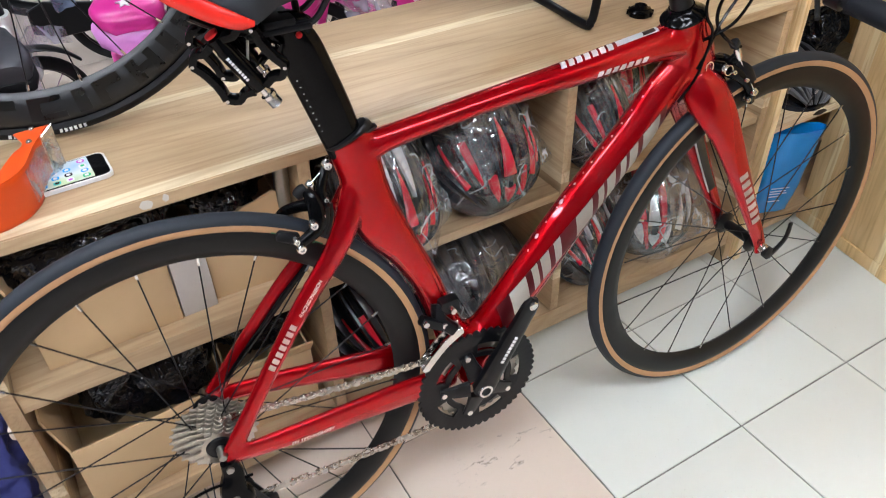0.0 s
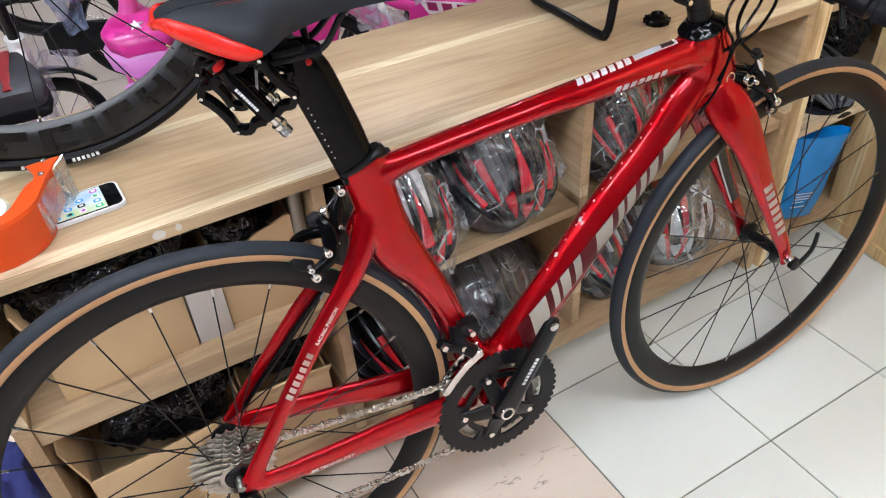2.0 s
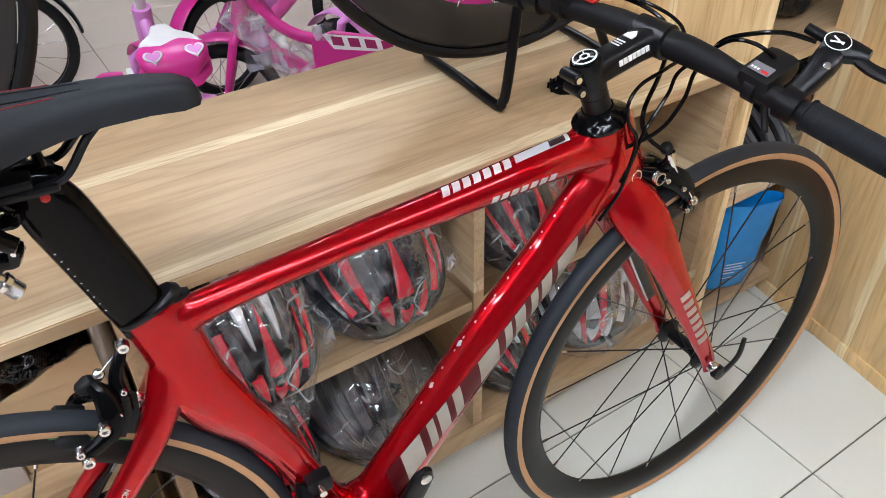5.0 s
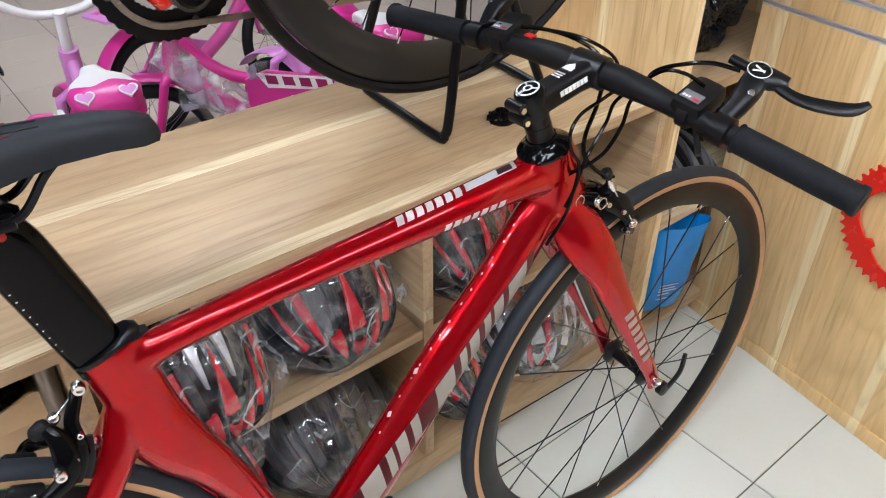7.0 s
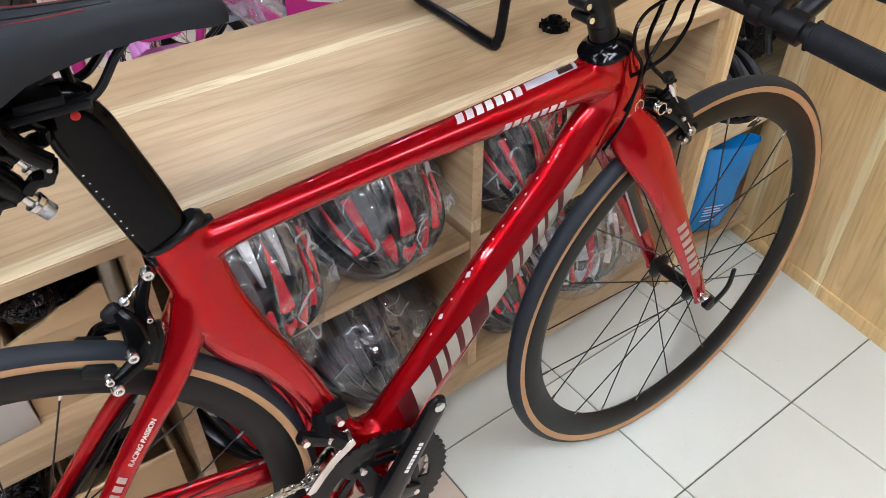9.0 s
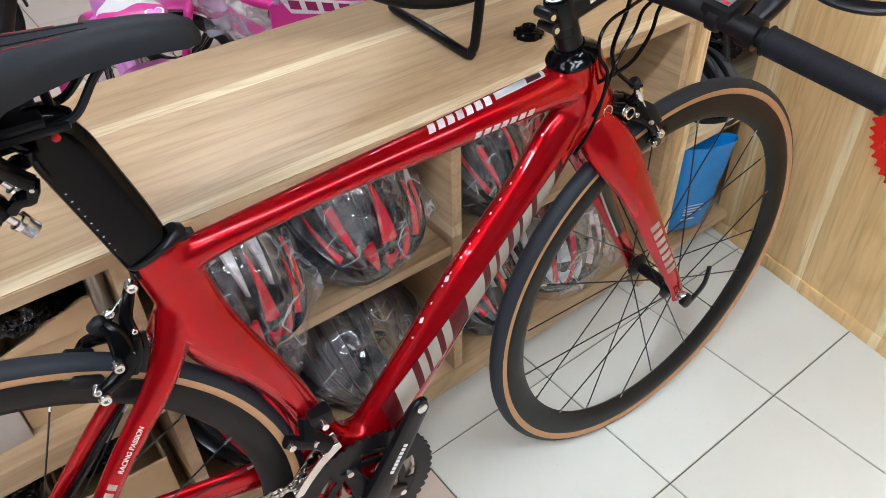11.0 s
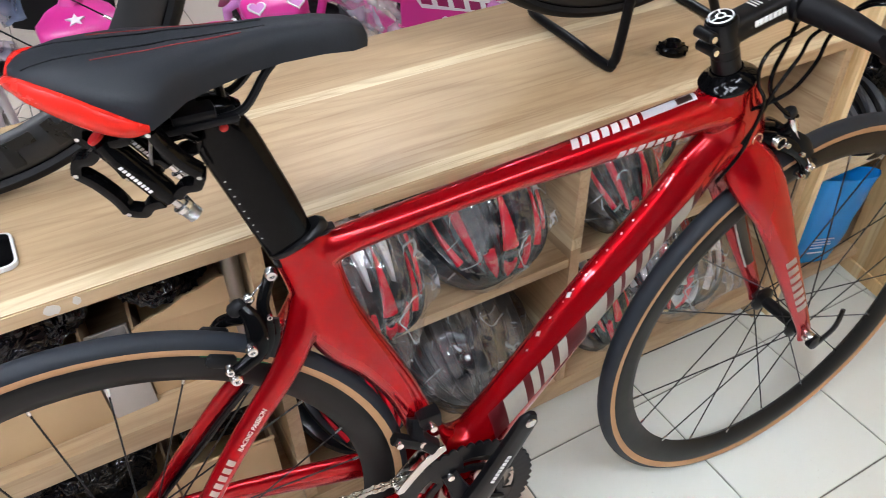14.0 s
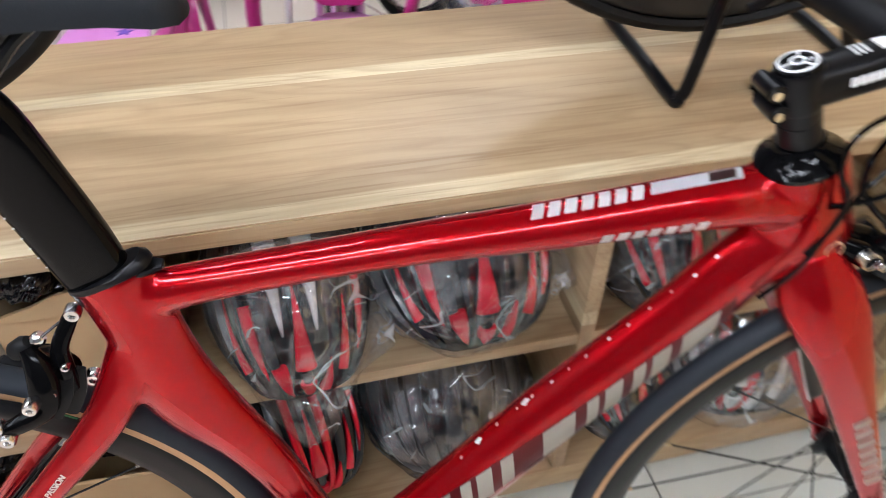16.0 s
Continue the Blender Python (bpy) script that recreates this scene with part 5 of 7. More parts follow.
def decals(bike, frame_ob, fork_ob):
    """Film lettering laid on the frame: brand words as plain slanted blocks."""
    trees = {}
    for ob in (frame_ob, fork_ob):
        me = ob.data
        trees[ob.name] = BVHTree.FromPolygons([v.co for v in me.vertices], [list(p.vertices) for p in me.polygons])

    def lay(ob, u, w, lift=0.0005, way=(0, 1, 0)):
        way = Vector(way).normalized()
        hit = trees[ob.name].ray_cast(P(u, w) - way * 0.3, way)
        if hit[0] is None:
            return None
        return hit[0] + hit[1] * lift * (1 if hit[1].dot(way) < 0 else -1)

    def patch(bm, ob, corners, nu=5, nv=4, lift=0.0005, way=(0, 1, 0)):
        (a, b, c, d) = [Vector((*q, 0)) for q in corners]
        rows = []
        for i in range(nu + 1):
            row = []
            for j in range(nv + 1):
                q = a.lerp(b, i / nu).lerp(d.lerp(c, i / nu), j / nv)
                p = lay(ob, q.x, q.y, lift, way)
                row.append(bm.verts.new(p) if p is not None else None)
            rows.append(row)
        for i in range(nu):
            for j in range(nv):
                q = (rows[i][j], rows[i + 1][j], rows[i + 1][j + 1], rows[i][j + 1])
                if all(q):
                    bm.faces.new(q)

    def block(name, ob, mat, corners, label="", **k):
        bm = bmesh.new()
        patch(bm, ob, corners, **k)
        if len(bm.faces):
            bmesh.ops.solidify(bm, geom=bm.faces[:], thickness=0.0002)
            part(name, bm, mat, ob, label, 0)
        else:
            bm.free()

    def stroke(ob, mat, a, b, width, name="letter_block", skew=0.0, **k):
        a, b = Vector(a), Vector(b)
        d = (b - a).normalized()
        n = Vector((-d.y, d.x)) * width / 2 + d * skew
        block(name, ob, mat, [a - n, b - n, b + n, a + n], **k)

    # down tube: a maroon band that carries seven groups of cream bars
    a0, a1 = Vector((0.462, 0.046)), Vector((0.722, 0.300))
    d = (a1 - a0) / 7
    n = Vector((-d.y, d.x)).normalized()
    h, mid = n * 0.0150, n * -0.008
    sk = d * 0.22
    block("letter_band", frame_ob, MAROON, [a0 - d * 0.5 + mid - h - sk, a1 + d * 0.12 + mid - h - sk, a1 + d * 0.12 + mid + h + sk, a0 - d * 0.5 + mid + h + sk], "maroon printed band", nu=60, nv=8, lift=0.0003)
    for i in range(7):
        for lo, hi in ((0.06, 0.80),) if i % 3 == 0 else ((0.06, 0.36),) if i == 2 else ((0.06, 0.32), (0.46, 0.84)):
            p, q = a0 + d * (i + lo) + mid, a0 + d * (i + hi) + mid
            block("letter_block", frame_ob, CREAM, [p - h * 0.95 - sk, q - h * 0.95 - sk, q + h * 0.95 + sk, p + h * 0.95 + sk], "plain cream block", nu=4, nv=7, lift=0.0008)
    # small white flecks along the upper facet: painted lamp glints, tiny letters, worn spots
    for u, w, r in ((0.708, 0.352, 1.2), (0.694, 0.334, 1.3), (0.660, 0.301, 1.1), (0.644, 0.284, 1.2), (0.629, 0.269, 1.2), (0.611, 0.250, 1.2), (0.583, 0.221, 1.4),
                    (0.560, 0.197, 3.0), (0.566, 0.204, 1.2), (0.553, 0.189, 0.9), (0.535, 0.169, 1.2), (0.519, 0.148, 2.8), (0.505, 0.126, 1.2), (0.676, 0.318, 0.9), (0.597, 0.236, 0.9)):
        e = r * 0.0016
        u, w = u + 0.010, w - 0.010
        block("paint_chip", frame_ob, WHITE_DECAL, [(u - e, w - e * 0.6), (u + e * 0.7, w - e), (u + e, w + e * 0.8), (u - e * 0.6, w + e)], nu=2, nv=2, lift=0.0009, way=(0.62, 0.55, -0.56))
    # top tube: white blocks on both faces and a silver strip with a dark end
    for i in range(7):
        u = 0.551 + 0.0125 * i
        z = 0.397 + 0.0016 * i
        block("letter_block", frame_ob, WHITE_DECAL, [(u, z - 0.005), (u + 0.0088, z - 0.004), (u + 0.0140, z + 0.0165), (u + 0.0052, z + 0.0155)], "plain white block", way=(0, 0.62, -0.78), nu=2, nv=4)
        u = 0.603 + 0.0120 * i
        z = 0.3855 + 0.0009 * i
        block("letter_block", frame_ob, WHITE_DECAL, [(u, z - 0.0005), (u + 0.0085, z), (u + 0.0105, z + 0.0085), (u + 0.0020, z + 0.0080)], "plain white block", nu=2, nv=3)
    block("silver_strip", frame_ob, SILVER_DECAL, [(0.641, 0.4065), (0.712, 0.4155), (0.717, 0.434), (0.646, 0.4245)], "silver label", way=(0, 0.62, -0.78), nu=10, nv=4)
    block("dark_label", frame_ob, GREY_DECAL, [(0.686, 0.4145), (0.707, 0.4172), (0.711, 0.4310), (0.690, 0.4283)], "dark printed square", way=(0, 0.62, -0.78), nu=4, nv=4, lift=0.0009)
    # fork and right seat stay
    for i in range(7):
        q = Vector((0.874, 0.176)).lerp(Vector((0.931, 0.062)), (i + 0.5) / 7)
        ax = (Vector((0.931, 0.062)) - Vector((0.874, 0.176))).normalized()
        ac = Vector((-ax.y, ax.x))
        block("letter_block", fork_ob, CREAM, [q - ax * 0.006 - ac * 0.0085, q + ax * 0.006 - ac * 0.0085, q + ax * 0.006 + ac * 0.0085, q - ax * 0.006 + ac * 0.0085], "plain cream block", nu=2, nv=4)
    for i in range(7):
        q = Vector((0.089, 0.106)).lerp(Vector((0.134, 0.162)), (i + 0.5) / 7)
        ax = Vector((0.045, 0.056)).normalized()
        ac = Vector((-ax.y, ax.x))
        block("letter_block", frame_ob, CREAM, [q - ax * 0.0040 - ac * 0.0050, q + ax * 0.0030 - ac * 0.0050, q + ax * 0.0040 + ac * 0.0045, q - ax * 0.0030 + ac * 0.0045], "plain cream block", nu=1, nv=3)

    def words(text, size, mat, ob, at, toward, shear=0.0, spacing=1.0, rise=(0, 0)):
        p, q = lay(ob, *at, 0.0006), lay(ob, *toward, 0.0006)
        side = lay(ob, at[0] - (toward[1] - at[1]) * 0.15 + rise[0], at[1] + (toward[0] - at[0]) * 0.15 + rise[1], 0.0006)
        if p is None or q is None or side is None:
            return
        mm = facing((p + q) / 2 + Vector((0, -0.0012, 0)), q - p, side - p)
        lettering(text, size, mat, ob, mm, shear=shear, spacing=spacing)

    words("RACING PASSION", 0.0070, CREAM, frame_ob, (0.1395, 0.167), (0.1830, 0.2165))
    words("EPS TECHNOLOGY", 0.0075, CREAM, frame_ob, (0.086, -0.0255), (0.160, -0.0305), 0.2)
    words("EPS", 0.0150, GREY_DECAL, frame_ob, (0.452, 0.076), (0.472, 0.098), 0.0)


def cables(bike):
    runs = [
        ([P(0.790, 0.541, -0.130), P(0.835, 0.536, -0.085), P(0.862, 0.528, -0.050), P(0.872, 0.512, -0.010), P(0.856, 0.488, 0.010), P(0.828, 0.484, 0.020), P(0.784, 0.479, 0.030), P(0.764, 0.465, 0.036),
          P(0.767, 0.441, 0.036), P(0.779, 0.418, 0.038), P(0.772, 0.377, 0.036), P(0.764, 0.350, 0.033), P(0.745, 0.318, 0.027)], 0.0022),
        ([P(0.893, 0.537, 0.145), P(0.880, 0.541, 0.120), P(0.869, 0.536, 0.095), P(0.858, 0.522, 0.064), P(0.852, 0.500, 0.052), P(0.843, 0.482, 0.045), P(0.835, 0.457, 0.045), P(0.817, 0.430, 0.042),
          P(0.800, 0.417, 0.037), P(0.786, 0.409, 0.030), P(0.778, 0.400, 0.020)], 0.0024),
        ([P(0.866, 0.520, 0.125), P(0.858, 0.530, 0.105), P(0.850, 0.528, 0.080), P(0.850, 0.500, 0.045), P(0.832, 0.482, 0.033), P(0.824, 0.460, 0.031), P(0.806, 0.440, 0.033), P(0.789, 0.421, 0.036), P(0.778, 0.390, 0.035), P(0.768, 0.365, 0.031)], 0.0022),
        ([P(0.790, 0.541, -0.150), P(0.850, 0.530, -0.080), P(0.872, 0.505, -0.030), P(0.840, 0.474, 0.000), P(0.803, 0.446, 0.020), P(0.797, 0.426, 0.026), P(0.806, 0.408, 0.030), P(0.828, 0.389, 0.033), P(0.842, 0.384, 0.034)], 0.0026),
    ]
    for pts, r in runs:
        bm = bmesh.new()
        sweep(bm, curve_points(pts, 8), r, None, 8)
        part("cable", bm, GLOSS_BLACK, bike, "glossy black cable housing")
    bm = bmesh.new()
    sweep(bm, curve_points([P(0.030, -0.050, 0.070), P(-0.040, -0.040, 0.078), P(-0.085, -0.070, 0.076), P(-0.080, -0.125, 0.074), P(-0.03, -0.12, 0.074)], 8), 0.0022, None, 8)
    part("cable", bm, GLOSS_BLACK, bike, "glossy black cable housing")


red_bicycle()


# ---------------------------------------------------------------- helmets in bags
def helmet(label, m, half, mats, bag, seed, strap=True, swell=1.0, droop=0.0, group="bagged helmets"):
    """A ribbed cycling helmet, its brow towards local -y, in a crumpled bag."""
    main, accent, trim = mats
    a, b, c = half
    h = thing("helmet", label, "helmet", m, group)
    bm = bmesh.new()
    bmesh.ops.create_icosphere(bm, subdivisions=4, radius=1)
    for v in bm.verts:
        x, y, z = v.co
        v.co = Vector((x * a * 0.90, y * b * 0.90, max(z, -0.25) * c * 0.88))
    part("liner", bm, MATT_BLACK, h)
    # ribs run from brow to nape
    for i in range(-4, 5):
        x0 = i / 4.3
        pts, ra, rb = [], [], []
        short = trim is WHITE_SHELL and i % 2 and abs(i) != 3
        for k in range(13):
            g = math.pi * ((0.36 + 0.30 * k / 12) if short else (0.03 + 0.94 * k / 12))
            ring = math.sqrt(max(1 - (x0 * math.sin(g) ** 0.6) ** 2, 0.02))
            pts.append(Vector((x0 * a * math.sin(g) ** 0.55 * 0.98, -b * math.cos(g) * (0.85 + 0.15 * ring), c * (math.sin(g) ** 0.8) * ring * 1.0 - 0.01)))
            ra.append(a * (0.150 * k / 12 + 0.02 if short else (0.105 if i % 2 == 0 else 0.075) * (0.35 + 0.65 * math.sin(g))))
            rb.append(c * 0.085)
        mat = main if i % 2 == 0 or abs(i) == 3 else trim
        bm = bmesh.new()
        sweep(bm, curve_points(pts, 2), smooth_values(ra, 2), smooth_values(rb, 2), 8, side=(1, 0, 0), power=2.6)
        part("rib", bm, mat, h)
    # coloured flashes across the front
    for i, (x0, g0, g1, w) in enumerate(((0.0, 0.07, 0.17, 0.10), (0.0, 0.24, 0.50, 0.11), (-0.40, 0.10, 0.26, 0.09), (0.40, 0.10, 0.26, 0.07), (-0.62, 0.22, 0.46, 0.07), (0.62, 0.20, 0.44, 0.07), (0.86, 0.25, 0.5, 0.05), (-0.86, 0.25, 0.5, 0.05))):
        pts, ra = [], []
        for k in range(6):
            g = math.pi * (g0 + (g1 - g0) * k / 5)
            ring = math.sqrt(max(1 - (x0 * math.sin(g) ** 0.6) ** 2, 0.02))
            pts.append(Vector((x0 * a * math.sin(g) ** 0.55 * 1.0, -b * 1.03 * math.cos(g) * (0.85 + 0.15 * ring), c * 1.045 * (math.sin(g) ** 0.8) * ring - 0.008)))
            ra.append(a * w * (1.25 - 1.15 * k / 5 if i % 2 else 0.10 + 1.25 * k / 5 * (1.9 - k / 5) * 0.9))
        bm = bmesh.new()
        sweep(bm, curve_points(pts, 3), smooth_values(ra, 3), c * 0.05, 8, side=(1, 0, 0), power=2.4)
        part("flash", bm, accent, h)
    bm = bmesh.new()
    loop = [Vector((a * 0.98 * math.cos(g), b * 0.97 * math.sin(g), -0.022 + 0.006 * math.sin(2 * g))) for g in [2 * math.pi * k / 28 for k in range(28)]]
    sweep(bm, loop, 0.012, 0.016, 8, side=(0, 0, 1), closed=True)
    part("rim_band", bm, BLACK_SHELL, h)
    if strap:
        bm = bmesh.new()
        sweep(bm, curve_points([(a * 0.5, -b * 0.3, -0.02), (a * 0.55, -b * 0.55, -0.045), (a * 0.3, -b * 0.75, -0.05), (-a * 0.2, -b * 0.6, -0.048)], 4), 0.007, 0.0012, 6)
        part("strap", bm, MATT_BLACK, h)
    if bag:
        bm = bmesh.new()
        bmesh.ops.create_icosphere(bm, subdivisions=5, radius=1)
        noise.seed_set(seed)
        for v in bm.verts:
            p = v.co.copy()
            k = 1.08 * swell + 0.07 * noise.noise(p * 2.2 + Vector((seed, 0, 0))) + 0.055 * (0.5 - abs(noise.noise(p * 4.2 + Vector((0, seed, 0))))) + 0.040 * (0.4 - abs(noise.noise(p * 8.5))) + 0.014 * noise.noise(p * 19)
            z = p.z * c * k * 1.02
            v.co = Vector((p.x * a * k * 1.06, p.y * b * k * 1.03, max(z, -0.060) + 0.003 * noise.noise(p * 9)))
        # gathered ear of the bag
        ear = Vector((a * 1.1, -b * 0.55, c * 0.05))
        for v in bm.verts:
            d = (v.co - ear).length
            if d < 0.05:
                v.co += Vector((0.035, -0.02, 0.008)) * (1 - d / 0.05) ** 1.5
        if droop:
            for v in bm.verts:
                low = max(0.0, -v.co.y / b - 0.55)
                v.co += Vector((0.10 * low * v.co.x * -6, -droop * low * 1.6, -droop * low * 0.5))
        part("bag", bm, bag, h, "crumpled clear plastic bag", 180)
    return h


BLACK_SHELL = speckled("gloss black helmet shell", (0.014, 0.016, 0.021), 0.22)
RED_SHELL = speckled("gloss red helmet shell", (0.62, 0.012, 0.03), 0.2)
WHITE_SHELL = speckled("gloss white helmet shell", (0.62, 0.63, 0.65), 0.2)
GREY_SHELL = speckled("grey helmet shell", (0.04, 0.04, 0.044), 0.3)

helmet("black and red ribbed helmet in a clear bag", pose(0.520, 0.098, 0.502, 42, 0, 3), (0.102, 0.124, 0.104), (BLACK_SHELL, RED_SHELL, BLACK_SHELL), BAG, 3)
helmet("white, red and black helmet in a clear bag", pose(0.318, 0.068, 0.500, 46, 0, 4), (0.080, 0.120, 0.100), (BLACK_SHELL, RED_SHELL, WHITE_SHELL), BAG, 5, droop=0.055)
helmet("dark grey helmet in a smoky bag on the bottom shelf", pose(0.515, 0.125, 0.196, 30, 0, -4), (0.112, 0.125, 0.092), (GREY_SHELL, GREY_SHELL, BLACK_SHELL), BAG_SMOKE, 8)
helmet("red and black helmet on the bottom shelf", pose(0.295, 0.120, 0.202, 40, 0, 14), (0.086, 0.120, 0.096), (BLACK_SHELL, RED_SHELL, RED_SHELL), None, 9)
helmet("black and red helmet in a clear bag beside the divider", pose(0.766, 0.100, 0.500, 46, 0, 8), (0.072, 0.122, 0.098), (BLACK_SHELL, RED_SHELL, BLACK_SHELL), BAG, 12)
helmet("dark red helmet in a clear bag farther in", pose(0.905, 0.205, 0.492, 38, 0, -14), (0.078, 0.118, 0.100), (BLACK_SHELL, RED_SHELL, RED_SHELL), BAG, 14)
helmet("red and white helmet in a clear low-lying bag", pose(0.766, 0.110, 0.200, 38, 0, 10), (0.068, 0.118, 0.094), (BLACK_SHELL, RED_SHELL, WHITE_SHELL), BAG, 17)
helmet("pale pink and red helmet in a crumpled bag", pose(0.985, 0.115, 0.196, 34, 0, -24), (0.112, 0.118, 0.090), (BLACK_SHELL, WHITE_SHELL, RED_SHELL), WRAP_THIN, 21, swell=1.10)


# ---------------------------------------------------------------- boxes and bags in the left compartments
def carton(label, m, size, flaps=(), mat=None, wall=0.004):
    """An open cardboard box; flaps are (side, angle)."""
    w, d, hgt = size
    b = thing("cardboard_box", label, "box", m, "cardboard boxes")
    mat = mat or CARD
    for name, lo, hi in (("front", (-w / 2, -d / 2, 0), (w / 2, -d / 2 + wall, hgt)), ("back", (-w / 2, d / 2 - wall, 0), (w / 2, d / 2, hgt)),
                         ("side", (-w / 2, -d / 2 + wall, 0), (-w / 2 + wall, d / 2 - wall, hgt)), ("side", (w / 2 - wall, -d / 2 + wall, 0), (w / 2, d / 2 - wall, hgt)),
                         ("base", (-w / 2 + wall, -d / 2 + wall, 0), (w / 2 - wall, d / 2 - wall, wall))):
        bm = bmesh.new()
        box(bm, lo, hi, 0.001)
        part(name, bm, mat, b)
    for side, ang, ln in flaps:
        bm = bmesh.new()
        if side in "fb":
            s = -1 if side == "f" else 1
            box(bm, (-w / 2, 0, 0), (w / 2, wall, ln), 0.001, Matrix.Translation((0, s * d / 2, hgt)) @ pose(0, 0, 0, -s * ang))
        else:
            s = -1 if side == "l" else 1
            box(bm, (0, -d / 2, 0), (wall, d / 2, ln), 0.001, Matrix.Translation((s * w / 2, 0, hgt)) @ pose(0, 0, 0, 0, s * ang))
        part("flap", bm, mat, b)
    return b


carton("plain brown cardboard box on the shelf", pose(-0.128, 0.160, 0.405, 0, 0, 1.5), (0.190, 0.26, 0.108), (("b", 6, 0.05), ("l", 14, 0.06)))
ragged = carton("brown cardboard box with a raised ragged flap", pose(0.098, 0.175, 0.405, 0, 0, -2), (0.134, 0.26, 0.122), (("r", 8, 0.04),))
bm = bmesh.new()
plate(bm, [(-0.066, 0.122), (0.066, 0.122), (0.066, 0.160), (0.045, 0.163), (0.020, 0.154), (0.000, 0.150), (-0.022, 0.139), (-0.045, 0.132), (-0.066, 0.124)], -0.134, -0.130)
part("flap", bm, CARD, ragged, "torn slanting front flap")
carton("pale grey cardboard box between brown ones", pose(-0.002, 0.060, 0.405, 0, 0, 2), (0.052, 0.05, 0.104), (), PALE_CARD)
carton("open brown cardboard box on the bottom shelf", pose(-0.125, 0.160, 0.101, 0, 0, 2), (0.250, 0.28, 0.146), (("l", 12, 0.085), ("b", 4, 0.05)))
carton("brown cardboard box on the bottom shelf", pose(0.086, 0.175, 0.101, 0, 0, -3), (0.145, 0.28, 0.140), (("f", 35, 0.05),))


def crumpled(name, label, category, m, size, mat, seed, rough=0.22):
    t = thing(name, label, category, m)
    bm = bmesh.new()
    bmesh.ops.create_icosphere(bm, subdivisions=5, radius=1)
    for v in bm.verts:
        p = v.co.copy()
        k = 1 + rough * noise.noise(p * 2.4 + Vector((seed, 3, 0))) - rough * 0.7 * abs(noise.noise(p * 5 + Vector((0, seed, 0)))) - 0.10 * abs(noise.noise(p * 10)) + 0.03 * noise.noise(p * 20)
        q = [math.copysign(abs(e) ** 0.75, e) for e in p]
        v.co = Vector((q[0] * size[0] * k, q[1] * size[1] * k, max(q[2] * size[2] * k, -size[2] * 0.85)))
    part("bag", bm, mat, t, smooth=180)
    return t


crumpled("plastic_bag", "shiny black plastic bag stuffed into an open box", "plastic bag", pose(-0.100, 0.15, 0.272, 0, 4, 0), (0.112, 0.105, 0.082), BLACK_BAG, 2)
crumpled("plastic_bag", "shiny black plastic bag on the boxes", "plastic bag", pose(0.085, 0.14, 0.300), (0.072, 0.10, 0.058), BLACK_BAG, 4)
# the next two bags are sized to fill the black space over the boxes
crumpled("plastic_bag", "dark plastic bag that fills the black gap behind the boxes", "plastic bag", pose(-0.125, 0.150, 0.566), (0.130, 0.13, 0.052), BLACK_BAG, 6)
crumpled("plastic_bag", "dark plastic bag that fills the black gap behind the flap", "plastic bag", pose(0.075, 0.175, 0.576), (0.082, 0.13, 0.044), BLACK_BAG, 7)
crumpled("cloth_bundle", "dark blue cloth bundle on the floor beside the shelves", "cloth", pose(-0.46, 0.18, 0.075), (0.13, 0.15, 0.085), NAVY, 9)

seat_tube = thing("metal_tube", "bare grey metal tube leaning against the divider", "metal tube", pose(0.152, 0.055, 0.405))
bm = bmesh.new()
sweep(bm, [(0, 0, 0.0), (0.004, -0.01, 0.12), (0.006, -0.016, 0.205)], 0.0115, None, 16)
part("tube", bm, STEEL, seat_tube)

# ---------------------------------------------------------------- tall corner shelf contents
def blue_pouch():
    t = thing("blue_pouch", "shiny blue plastic pouch leaning in the corner shelf", "pouch", facing(Vector((1.322, 0.016, 0.086)), (1, -0.26, -0.10), (-0.06, -0.02, 1)))
    bm = bmesh.new()
    nx, ny = 14, 24
    rows = {}
    for s in (1, -1):
        for j in range(ny + 1):
            for i in range(nx + 1):
                if s < 0 and i in (0, nx):
                    rows[s, j, i] = rows[1, j, i]
                    continue
                u, v = i / nx, j / ny
                x = (u - 0.5) * (0.118 + 0.016 * v)
                fat = 0.022 * math.sin(math.pi * u) ** 0.4 * min(1.0, 0.10 + v * 4)
                y = v * 0.232 + (0.010 * (u - 0.3) if j == ny else 0)
                z = s * fat + 0.004 * noise.noise(Vector((x * 16, y * 12, 0.3))) + 0.004 * noise.noise(Vector((x * 34, y * 22, s * 2.0)))
                rows[s, j, i] = bm.verts.new((x, y, z))
        for j in range(ny):
            for i in range(nx):
                bm.faces.new((rows[s, j, i], rows[s, j, i + 1], rows[s, j + 1, i + 1], rows[s, j + 1, i]))
    bmesh.ops.remove_doubles(bm, verts=bm.verts[:], dist=0.0004)
    part("film", bm, BLUE_FILM, t, "shiny blue open-topped film", smooth=70)
    pale = speckled("pale print", (0.45, 0.65, 0.85), 0.5)
    for w0, y in ((0.050, 0.086), (0.044, 0.078), (0.048, 0.071), (0.030, 0.063), (0.036, 0.050)):
        bm = bmesh.new()
        box(bm, (-0.034, y, 0.0245), (-0.034 + w0, y + 0.0026, 0.0258))
        part("printed_bar", bm, pale, t, smooth=0)


blue_pouch()
helmet("dark red helmet with white straps in a bag", pose(1.325, 0.205, 0.476, 38, 0, 10), (0.086, 0.120, 0.100), (BLACK_SHELL, RED_SHELL, WHITE_SHELL), BAG, 25)
crumpled("plastic_bag", "shiny black plastic bag on the upper corner shelf", "plastic bag", pose(1.46, 0.19, 0.745), (0.105, 0.12, 0.135), BLACK_BAG, 13)

